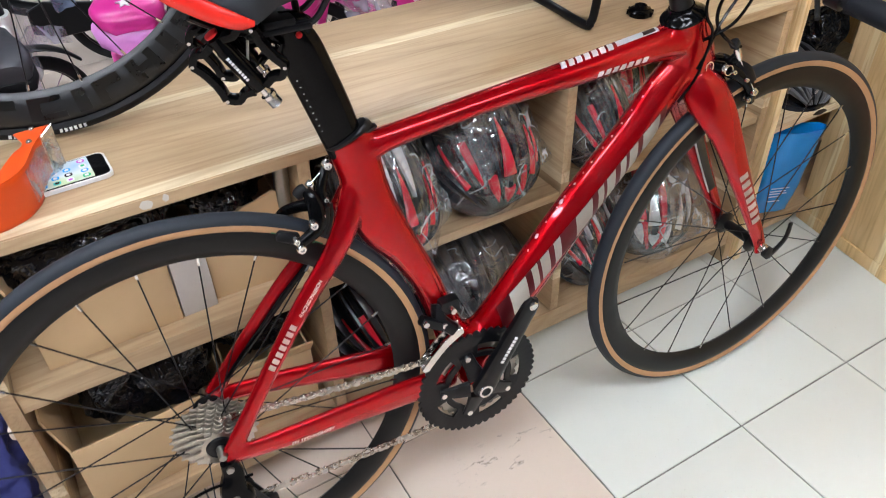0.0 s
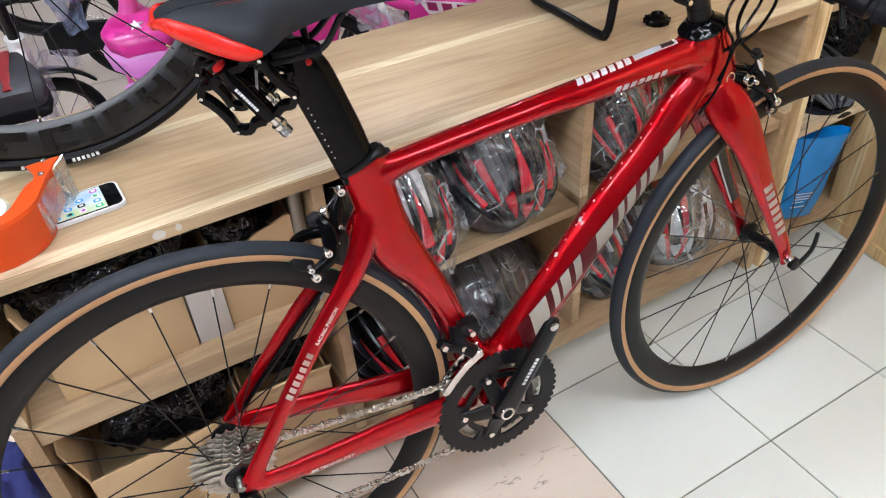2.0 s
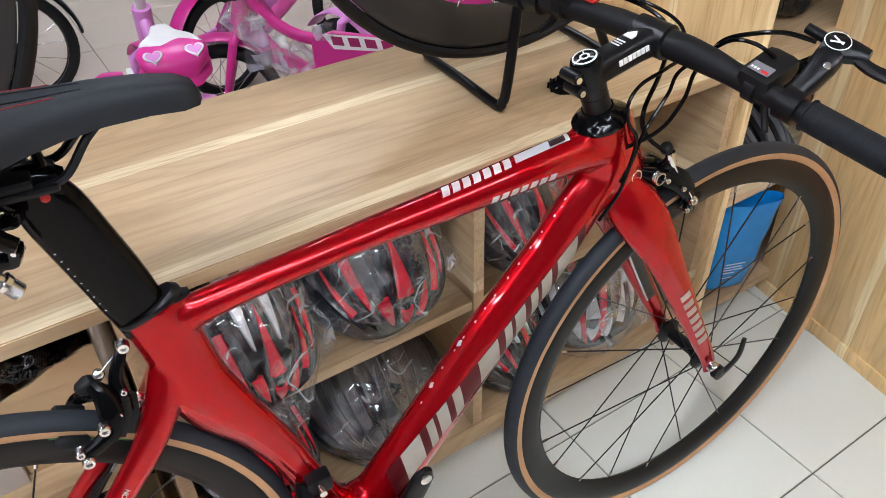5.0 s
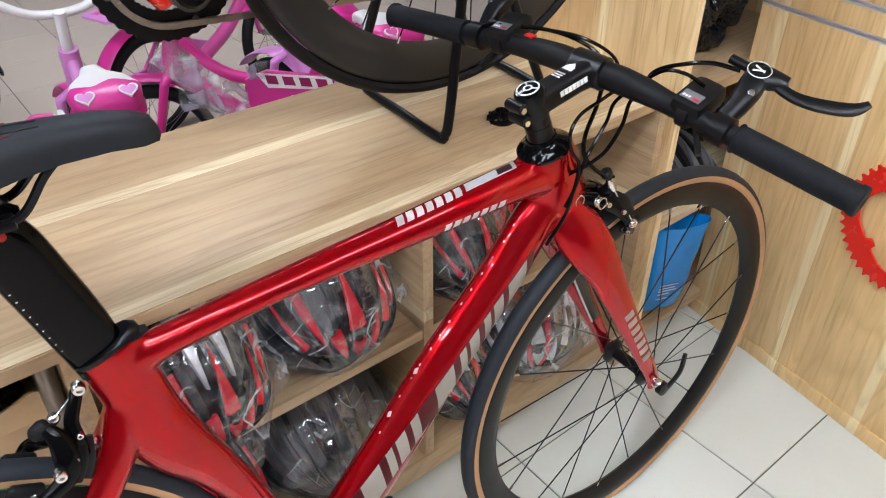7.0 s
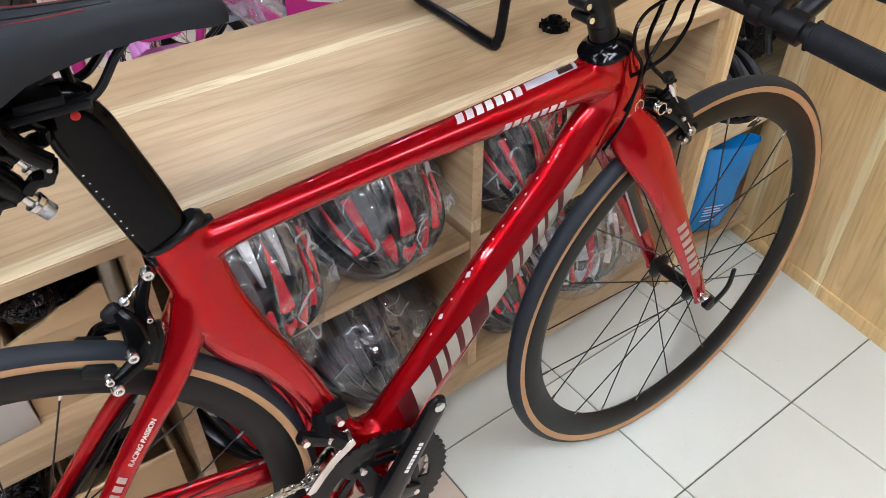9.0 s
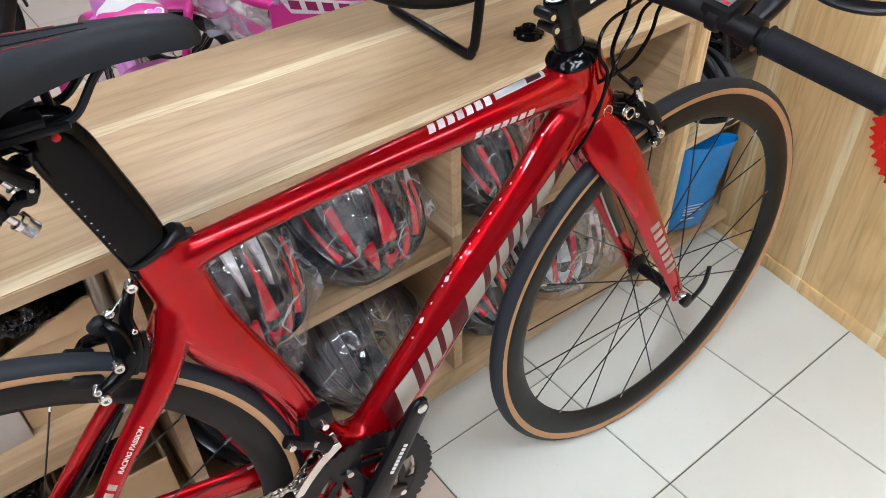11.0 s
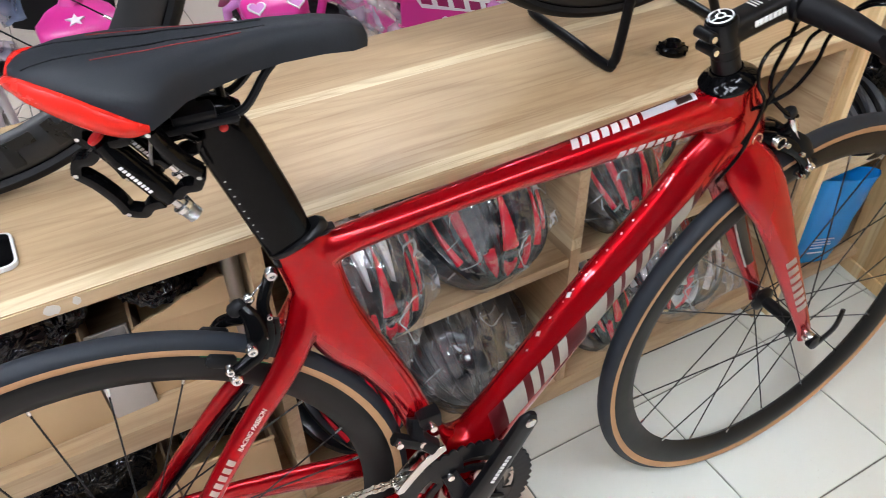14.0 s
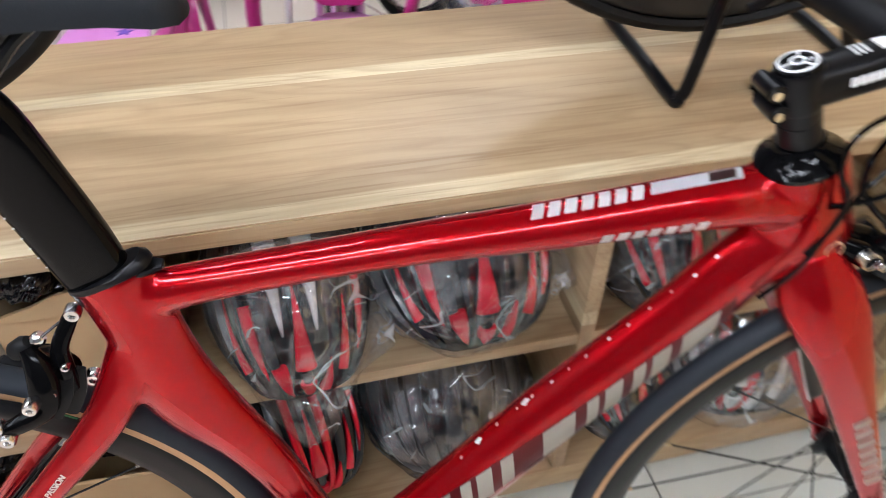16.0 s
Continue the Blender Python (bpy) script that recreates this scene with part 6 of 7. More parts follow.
# two added bags stand in for the shaded black interior of the shelf
crumpled("plastic_bag", "black plastic bag added to darken the corner shelf", "plastic bag", pose(1.435, 0.215, 0.185), (0.120, 0.11, 0.122), BLACK_BAG, 31)
crumpled("plastic_bag", "black plastic bag added to darken the shelf behind the helmet", "plastic bag", pose(1.53, 0.225, 0.470), (0.110, 0.12, 0.122), BLACK_BAG, 34)


VENT_GREY = speckled("satin grey helmet shell", (0.085, 0.09, 0.10), 0.42)
helmet("small satin grey vented helmet on the corner shelf", pose(1.405, 0.100, 0.388, 12, 0, -18), (0.078, 0.100, 0.074), (VENT_GREY, VENT_GREY, MATT_BLACK), None, 41, strap=False)


# ---------------------------------------------------------------- red chainring on the display panel
def hung_chainring():
    t = thing("chainring", "bright red toothed chainring hung on the display panel", "chainring", SLAT.matrix_basis @ pose(0.412, -0.012, 0.462))
    rad, teeth = 0.122, 44
    bm = bmesh.new()
    rows = []
    outer = [((rad + dr), 2 * math.pi * (i + f) / teeth) for i in range(teeth) for f, dr in ((0.0, -0.006), (0.25, -0.002), (0.42, 0.004), (0.58, 0.004), (0.75, -0.002))]
    inner = [(0.086 + 0.006 * math.cos(4 * g), g) for _, g in outer]
    for lst, y in ((outer, -0.002), (outer, 0.002), (inner, 0.002), (inner, -0.002)):
        rows.append([bm.verts.new((q * math.cos(g), y, q * math.sin(g))) for q, g in lst])
    k = len(outer)
    for a in range(4):
        ra, rb = rows[a], rows[(a + 1) % 4]
        for j in range(k):
            bm.faces.new((ra[j], ra[(j + 1) % k], rb[(j + 1) % k], rb[j]))
    part("ring", bm, RED_GLOSS, t, smooth=30)
    for g in (45, 135, 225, 315):
        bm = bmesh.new()
        c, s = math.cos(radians(g)), math.sin(radians(g))
        sweep(bm, [(0.095 * c, 0, 0.095 * s), (0.070 * c, 0, 0.070 * s)], [0.014, 0.008], 0.002, 10, side=(-s, 0, c), power=3)
        part("tab", bm, RED_GLOSS, t)
    bm = bmesh.new()
    sweep(bm, [(0, 0.012, 0.088), (0, -0.010, 0.088), (0, -0.014, 0.094)], 0.0025, None, 8)
    part("hook", bm, CHROME, t, "bright wire hook")


hung_chainring()


# ---------------------------------------------------------------- things on the counter
def phone():
    m = facing(Vector((-0.122, 0.103, H + 0.001)), (1, 0.035, 0), (0, 1, 0))
    t = thing("dummy_phone", "white dummy phone lying face up on the counter", "phone", m)

    def slab(bm, w, h, r, z0, z1):
        out = []
        for cx, cy, a0 in ((w / 2 - r, h / 2 - r, 0), (-w / 2 + r, h / 2 - r, 90), (-w / 2 + r, -h / 2 + r, 180), (w / 2 - r, -h / 2 + r, 270)):
            out += [(cx + r * math.cos(radians(a0 + k * 15)), cy + r * math.sin(radians(a0 + k * 15))) for k in range(7)]
        plate(bm, out, z0, z1, pose(0, 0, 0, 90))
        return bm

    bm = bmesh.new()
    slab(bm, 0.138, 0.067, 0.011, 0.0, 0.0055)
    part("body", bm, WHITE_PLASTIC, t)
    bm = bmesh.new()
    slab(bm, 0.132, 0.061, 0.009, 0.0056, 0.0060)
    part("glass", bm, GLOSS_BLACK, t, "black glass front")
    grad = shader("printed pale blue screen", (0.5, 0.7, 0.75), 0.15)
    k = Nodes(grad)
    k.colour(k.ramp(k.noise(k.place((1, 1, 1), "object"), 14, 2), (0.35, (0.42, 0.62, 0.80)), (0.5, (0.72, 0.80, 0.80)), (0.65, (0.55, 0.70, 0.40))))
    bm = bmesh.new()
    box(bm, (-0.050, -0.0285, 0.0061), (0.046, 0.0285, 0.0064))
    screen = part("screen", bm, grad, t, "printed screen with app icons", 0)
    cols = [(0.62, 0.16, 0.60), (0.80, 0.82, 0.82), (0.08, 0.40, 0.85), (0.05, 0.55, 0.22), (0.82, 0.82, 0.84), (0.03, 0.03, 0.035), (0.06, 0.42, 0.85), (0.10, 0.62, 0.55)]
    icons = [speckled("app icon print", c, 0.2, 0, 0.1) for c in cols]
    # the dock stands apart from the rows of icons; (row, column, colour, inner mark)
    for i, j, c, inner in ((0, 0, 0, 1), (0, 1, 1, 3), (0, 2, 2, 1), (0, 3, 3, 4), (1, 1, 6, 1), (1, 2, 5, 4), (1, 3, 4, 0), (2, 0, 6, 4), (2, 1, 4, 2), (2, 2, 6, 1), (2, 3, 7, 5), (3, 0, 3, 4), (3, 1, 4, 0), (3, 2, 1, 6), (3, 3, 6, 1)):
        x, y = 0.037 - (0.0205 + 0.0165 * (i - 1) if i else 0.0), 0.0136 * j - 0.0205
        for r, colour, z in ((0.0049, c, 0.0065), (0.0027, inner, 0.0068)):
            bm = bmesh.new()
            blob = [(x + r * math.copysign(abs(math.cos(g)) ** 0.6, math.cos(g)), y + 0.9 * r * math.copysign(abs(math.sin(g)) ** 0.6, math.sin(g))) for g in [2 * math.pi * q / 16 for q in range(16)]]
            plate(bm, blob, z, z + 0.0002, pose(0, 0, 0, 90))
            part("icon", bm, icons[colour], screen, smooth=0)


phone()


def tape_dispenser():
    """A hand-held packing-tape dispenser lying on its side, roll upright axis."""
    o = Vector((-0.219, 0.071, H))
    t = thing("tape_dispenser", "orange plastic packing-tape dispenser lying on the counter", "tape dispenser", Matrix.Translation(o))
    tall = 0.058
    outer = [(-0.262, 0.026), (-0.238, 0.017), (-0.213, 0.0155), (-0.189, 0.019), (-0.165, 0.031), (-0.148, 0.052), (-0.138, 0.080), (-0.130, 0.102), (-0.122, 0.119)]
    inner = [(-0.256, 0.036), (-0.236, 0.029), (-0.212, 0.030), (-0.192, 0.036), (-0.177, 0.050), (-0.166, 0.072), (-0.154, 0.094), (-0.142, 0.110), (-0.150, 0.146)]
    rim = [Vector((x, y, 0)) - Vector((o.x, o.y, 0)) for x, y in outer]
    lip = [Vector((x, y, 0)) - Vector((o.x, o.y, 0)) for x, y in inner]
    rim, lip = curve_points(rim, 6), curve_points(lip, 6)
    bm = bmesh.new()
    sweep(bm, [p + Vector((0, 0, tall / 2)) for p in rim], tall / 2, 0.0014, 12, side=(0, 0, 1), power=6)
    part("band", bm, ORANGE, t, "curved orange guard")
    end = Vector((-0.106, 0.149, 0)) - Vector((o.x, o.y, 0))
    for z0, z1 in ((0.0, 0.0024), (tall - 0.0012, tall + 0.0012)):
        bm = bmesh.new()
        pts = [(p.x, p.y) for p in rim] + [(end.x, end.y)] + [(p.x, p.y) for p in reversed(lip)]
        plate(bm, pts, -z1, -z0, pose(0, 0, 0, -90), bevel=0.0008)
        part("side_plate", bm, ORANGE, t)
    # cutter across the end, bent at its top edge
    p, q = Vector(rim[-1]), end
    bm = bmesh.new()
    mm = facing((p + q) / 2 + Vector((0.0025, -0.0014, 0)), q - p, Vector((0, 0, 1)))
    wide = (q - p).length / 2
    teeth = [(wide * (1 - k / 9), 0.060 - (0.003 if k % 2 else 0.0)) for k in range(19)]
    plate(bm, [(-wide, 0.004), (wide, 0.004)] + teeth, -0.0008, 0.0008, mm @ pose(0, 0, 0, -90), bevel=0.0003)
    part("cutter", bm, CHROME, t, "bright steel cutter plate")
    for x, y in ((-0.134, 0.112), (-0.127, 0.147)):
        bm = bmesh.new()
        lathe(bm, [(0.001, 0.0028), (0.003, 0.0024), (0.0042, 0.0008), (0.0042, 0.0)], 14, axis="z", m=Matrix.Translation((x - o.x, y - o.y, tall + 0.001)))
        part("rivet", bm, CHROME, t)
    # tape roll on its hub
    bm = bmesh.new()
    lathe(bm, [(0.0385, 0.006), (0.0415, 0.006), (0.0415, 0.053), (0.0385, 0.053)], 56, axis="z", closed=True)
    roll = part("tape_roll", bm, TAPE, t, "roll of pale clear packing tape")
    bm = bmesh.new()
    lathe(bm, [(0.0315, 0.005), (0.0383, 0.005), (0.0383, 0.0545), (0.0315, 0.0545)], 56, axis="z", closed=True)
    part("core", bm, WHITE_PLASTIC, roll, "white cardboard core")
    bm = bmesh.new()
    lathe(bm, [(0.010, 0.004), (0.031, 0.004), (0.031, 0.050), (0.028, 0.052), (0.027, 0.030), (0.011, 0.028), (0.010, 0.046)], 40, axis="z", closed=True)
    for k in range(5):
        g = 2 * math.pi * k / 5 + 0.4
        sweep(bm, [(0.010 * math.cos(g), 0.010 * math.sin(g), 0.038), (0.028 * math.cos(g), 0.028 * math.sin(g), 0.038)], 0.003, 0.010, 6, side=(-math.sin(g), math.cos(g), 0))
    part("hub", bm, ORANGE, t, "orange spoked hub")
    # loose tape end, stuck along the guard and crumpled over the cutter
    bm = bmesh.new()
    tail = [Vector((x, y, 0)) - Vector((o.x, o.y, 0)) for x, y in ((-0.149, 0.049), (-0.1385, 0.074), (-0.131, 0.096), (-0.122, 0.106), (-0.112, 0.113), (-0.114, 0.124), (-0.104, 0.131))]
    sweep(bm, [p + Vector((0.001, -0.001, 0.030)) for p in curve_points(tail, 6)], 0.024, 0.0004, 24, side=(0, 0, 1), power=4)
    noise.seed_set(2)
    for v in bm.verts:
        loose = min(max((v.co.x + o.x + 0.136) / 0.02, 0), 1)
        v.co += 0.007 * loose * Vector((noise.noise(v.co * 95), noise.noise(v.co * 95 + Vector((7, 0, 0))), 0.7 * noise.noise(v.co * 80 + Vector((0, 5, 0)))))
        v.co.z = max(v.co.z, 0.008)
    part("tape_end", bm, TAPE_FILM, t, "crumpled clear tape end")


tape_dispenser()


def stem_cap():
    t = thing("end_plug", "small round black plastic plug lying on the counter", "plug", pose(0.897, 0.105, H))
    bm = bmesh.new()
    lathe(bm, [(0.012, 0.0), (0.020, 0.0), (0.0225, 0.004), (0.0225, 0.009), (0.019, 0.013), (0.013, 0.014), (0.011, 0.020), (0.008, 0.021), (0.006, 0.017)], 28, axis="z")
    part("disc", bm, GLOSS_BLACK, t)
    for i in range(10):
        g = 2 * math.pi * i / 10
        bm = bmesh.new()
        rod(bm, (0.0226 * math.cos(g), 0.0226 * math.sin(g), 0.002), (0.0226 * math.cos(g), 0.0226 * math.sin(g), 0.011), 0.002, 6)
        part("ridge", bm, GLOSS_BLACK, t)


stem_cap()


# ---------------------------------------------------------------- black bicycle on the counter
DARK_CHAIN = speckled("dark oily chain steel", (0.46, 0.43, 0.38), 0.30, 1.0, 0.5)


def black_bicycle():
    t = thing("black_bicycle", "black bicycle with deep rims and red trim on the counter", "bicycle", pose(0.835, 0.165, H))
    o = Vector((0.835, 0.165, H))
    hub_r, hub_f = Vector((0.835, 0.165, 1.022)) - o, Vector((-0.095, 0.238, 0.984)) - o
    rim_tex = speckled("black rim with grey print", (0.020, 0.020, 0.021), 0.32, 0, 0.6, 18)

    def wheel_at(c, az, el, spin, deep=0.062):
        n = Vector((math.cos(radians(el)) * math.cos(radians(az)), math.cos(radians(el)) * math.sin(radians(az)), math.sin(radians(el))))
        y = -n
        x = y.cross(Vector((0, 0, 1))).normalized()
        z = x.cross(y)
        m = Matrix((x, y, z)).transposed().to_4x4()
        m.translation = c
        return wheel(t, m @ pose(0, 0, 0, 0, spin, 0), rim_tex, RUBBER_BLACK, None, 24, deep=deep, tyre=0.0145, rad=0.335)

    wheel_at(hub_r, -95.8, -5, 3)
    fw = wheel_at(hub_f, -97.6, 1.8, 4, 0.046)
    blk = speckled("black rim print", (0.007, 0.007, 0.007), 0.28)
    # rim print as plain blocks, tyre print as white bars
    def ring_piece(a, b, lo, hi):
        bm = bmesh.new()
        arc = [a + (b - a) * q / 4 for q in range(5)]
        plate(bm, [(hi * math.cos(radians(g)), hi * math.sin(radians(g))) for g in arc] + [(lo * math.cos(radians(g)), lo * math.sin(radians(g))) for g in reversed(arc)], -0.0131, -0.0126)
        part("rim_print", bm, blk, fw, smooth=0)

    for a, wide, kind in ((229, 8, 0), (240, 3, 3), (246, 9, 1), (258, 8, 2), (269, 9, 0), (281, 3.5, 3), (287, 8, 2), (298, 9, 1), (310, 4, 3), (317, 8, 0)):
        if kind == 3:
            ring_piece(a, a + wide, 0.273, 0.307)
            continue
        ring_piece(a, a + wide * 0.34, 0.273, 0.307)
        if kind == 0:
            ring_piece(a + wide * 0.34, a + wide, 0.298, 0.307)
            ring_piece(a + wide * 0.34, a + wide, 0.273, 0.281)
        elif kind == 1:
            ring_piece(a + wide * 0.34, a + wide * 0.72, 0.285, 0.295)
            ring_piece(a + wide * 0.72, a + wide, 0.273, 0.307)
        else:
            ring_piece(a + wide * 0.34, a + wide, 0.273, 0.287)
    for i in range(16):
        if i == 9:
            continue
        a = 263 + 1.15 * i
        bm = bmesh.new()
        pts = [(q * math.cos(radians(g)), q * math.sin(radians(g))) for q, g in ((0.3283, a), (0.3283, a + 0.7), (0.3230, a + 0.7), (0.3230, a))]
        plate(bm, pts, -0.0149, -0.0142)
        part("tyre_print", bm, WHITE_DECAL, fw, smooth=0)
    # front brake disc and hub flange
    bm = bmesh.new()
    lathe(bm, [(0.052, 0.034), (0.070, 0.034), (0.070, 0.036), (0.052, 0.036)], 40, closed=True)
    for k in range(6):
        g = 2 * math.pi * k / 6
        rod(bm, (0.018 * math.cos(g), 0.035, 0.018 * math.sin(g)), (0.054 * math.cos(g + 0.4), 0.035, 0.054 * math.sin(g + 0.4)), 0.004, 6)
    part("brake_disc", bm, STEEL, fw, "bare steel brake disc")

    bb = Vector((0.447, 0.190, 0.925)) - o
    head = Vector((-0.02, 0.215, 1.50)) - o
    seat = Vector((0.56, 0.180, 1.45)) - o
    frame_black = speckled("satin black frame paint", (0.012, 0.012, 0.014), 0.3)
    bm = bmesh.new()
    sweep(bm, [bb, bb.lerp(head, 0.5), head], [0.028, 0.030, 0.028], [0.036, 0.040, 0.034], 16, power=2.6)
    sweep(bm, [bb, seat], 0.017, 0.024, 14, power=2.4)
    sweep(bm, [seat.lerp(bb, 0.1), head], 0.016, 0.022, 14, power=2.4)
    for s in (1, -1):
        e = Vector((0, s * 0.055, 0))
        sweep(bm, [bb + e * 0.5, bb.lerp(hub_r, 0.4) + e * 0.8, hub_r + e], 0.009, [0.018, 0.014, 0.010], 12, power=2.4)
        sweep(bm, [seat.lerp(bb, 0.15) + e * 0.3, hub_r + e], 0.008, 0.011, 12)
        sweep(bm, [head + e * 0.6, hub_f + e], 0.010, [0.022, 0.011], 12)
    lathe(bm, [(0.020, -0.038), (0.026, -0.036), (0.026, 0.036), (0.020, 0.038)], 24, m=Matrix.Translation(bb))
    part("frame", bm, frame_black, t, "satin black frame")
    bm = bmesh.new()
    lathe(bm, [(0.006, -0.042), (0.018, -0.042), (0.022, -0.038), (0.022, -0.034)], 24, m=Matrix.Translation(bb))
    part("bottom_bracket_cap", bm, GLOSS_BLACK, t)
    bm = bmesh.new()
    for q0, q1, r0 in ((0.0, 0.13, 0.0385),):
        sweep(bm, [bb.lerp(head, q0), bb.lerp(head, 0.05), bb.lerp(head, q1)], [0.0300, 0.0318, 0.0290], [r0 + 0.002, r0 + 0.002, 0.030], 16, power=2.6)
    part("red_trim", bm, RED_GLOSS, t, "bright red painted band")
    # chainring and chain on the far side
    c = bb + Vector((0.001, 0.045, 0.013))
    bm = bmesh.new()
    pts = []
    for i in range(46):
        for f, dr in ((0, -0.001), (0.3, 0), (0.45, 0.001), (0.6, 0.001), (0.8, 0)):
            g = 2 * math.pi * (i + f) / 46
            pts.append(((0.094 + dr) * math.cos(g), (0.094 + dr) * math.sin(g)))
    rows = []
    for y, scale in ((-0.0018, 1.0), (0.0018, 1.0), (0.0018, 0.60), (-0.0018, 0.60)):
        rows.append([bm.verts.new(c + Vector((x * scale, y, z * scale))) for x, z in pts])
    k = len(pts)
    for a in range(4):
        for j in range(k):
            bm.faces.new((rows[a][j], rows[a][(j + 1) % k], rows[(a + 1) % 4][(j + 1) % k], rows[(a + 1) % 4][j]))
    part("chainring", bm, SATIN_BLACK, t, "black chainring", 30)
    bm = bmesh.new()
    for g in (20, 110, 200, 290):
        sweep(bm, [c, c + Vector((0.082 * math.cos(radians(g)), 0, 0.082 * math.sin(radians(g))))], [0.014, 0.009], 0.003, 8, side=(-math.sin(radians(g)), 0, math.cos(radians(g))))
    part("spider", bm, SATIN_BLACK, t)
    for g in (20, 110, 200, 290):
        bm = bmesh.new()
        lathe(bm, [(0.002, -0.004), (0.005, -0.004), (0.005, 0.002)], 12, m=Matrix.Translation(c + Vector((0.078 * math.cos(radians(g)), 0, 0.078 * math.sin(radians(g))))))
        part("chainring_bolt", bm, STEEL, t)
    path = [c + Vector((0.0735 * math.cos(radians(g)), -0.009, 0.0735 * math.sin(radians(g)))) for g in range(110, 268, 9)]
    end = Vector((0.86, 0.229, 0.834)) - o
    start = path[-1]
    path += [start.lerp(end, q / 35) for q in range(1, 36)]
    bm = bmesh.new()
    for i, (p, q) in enumerate(zip(path, path[1:])):
        mm = facing((p + q) / 2, q - p, Vector((0, 1, 0)).cross(q - p))
        off = 0.0034 if i % 2 else 0.0022
        for s in (1, -1):
            box(bm, (-0.0058, -0.0038, s * off - 0.0006), (0.0058, 0.0038, s * off + 0.0006), m=mm)
        rod(bm, mm @ Vector((0.0055, 0, -0.0045)), mm @ Vector((0.0055, 0, 0.0045)), 0.0024, 6)
    tagged(part("chain", bm, DARK_CHAIN, t, "dark oily steel chain", 0), kind="stuff")


black_bicycle()


def display_stand():
    t = thing("bicycle_stand", "black tubular steel bicycle stand on the counter", "bicycle stand", pose(0.90, 0.2, H))
    o = Vector((0.90, 0.2, 0))
    r = 0.0078
    z = 0.0082
    for x, y0, y1, top in ((0.772, 0.098, 0.335, 0.832), (1.034, 0.140, 0.320, 0.865)):
        bm = bmesh.new()
        pts = [Vector((top, y0 + 0.012, 0.385)), Vector((top * 0.55 + x * 0.45, y0 + 0.006, 0.19)), Vector((x + (top - x) * 0.16, y0, 0.045)), Vector((x + (top - x) * 0.05, y0 + 0.002, 0.016)), Vector((x, y0 + 0.014, z)),
               Vector((x + 0.008, (y0 + y1) / 2, z)), Vector((x + 0.014, y1 - 0.014, z)), Vector((x + 0.016 + (top - x) * 0.05, y1, 0.018)), Vector((x + (top - x) * 0.2, y1, 0.06)), Vector((top, y1 - 0.10, 0.385))]
        sweep(bm, curve_points([p - Vector((o.x, o.y, 0)) for p in pts], 5), r, None, 12)
        part("tube", bm, SATIN_BLACK, t)


display_stand()


# ---------------------------------------------------------------- children's bicycles behind the counter
def kid_wheel(t, at, rad, rim, name="wheel", turn=0):
    w = new(name)
    w.parent, w.matrix_basis = t, Matrix.Translation(at) @ pose(0, 0, 0, 0, 0, turn)
    bm = bmesh.new()
    lathe(bm, [(rad - 0.020 + 0.020 * math.cos(g), 0.020 * math.sin(g)) for g in [2 * math.pi * k / 12 for k in range(12)]], 40, closed=True)
    part("tyre", bm, RUBBER_BLACK, w)
    bm = bmesh.new()
    lathe(bm, [(rad - 0.036, -0.012), (rad - 0.030, -0.014), (rad - 0.030, 0.014), (rad - 0.036, 0.012)], 40, closed=True)
    part("rim", bm, rim, w)
    bm = bmesh.new()
    lathe(bm, [(0.006, -0.045), (0.014, -0.040), (0.010, -0.030), (0.010, 0.030), (0.014, 0.040), (0.006, 0.045)], 16)
    part("hub", bm, STEEL, w)
    for i in range(16):
        g = 2 * math.pi * i / 16
        s = 1 if i % 2 else -1
        bm = bmesh.new()
        rod(bm, (0.012 * math.cos(g + 0.9), s * 0.032, 0.012 * math.sin(g + 0.9)), ((rad - 0.034) * math.cos(g), 0, (rad - 0.034) * math.sin(g)), 0.0012, 5)
        part("spoke", bm, CHROME, w)
    return w


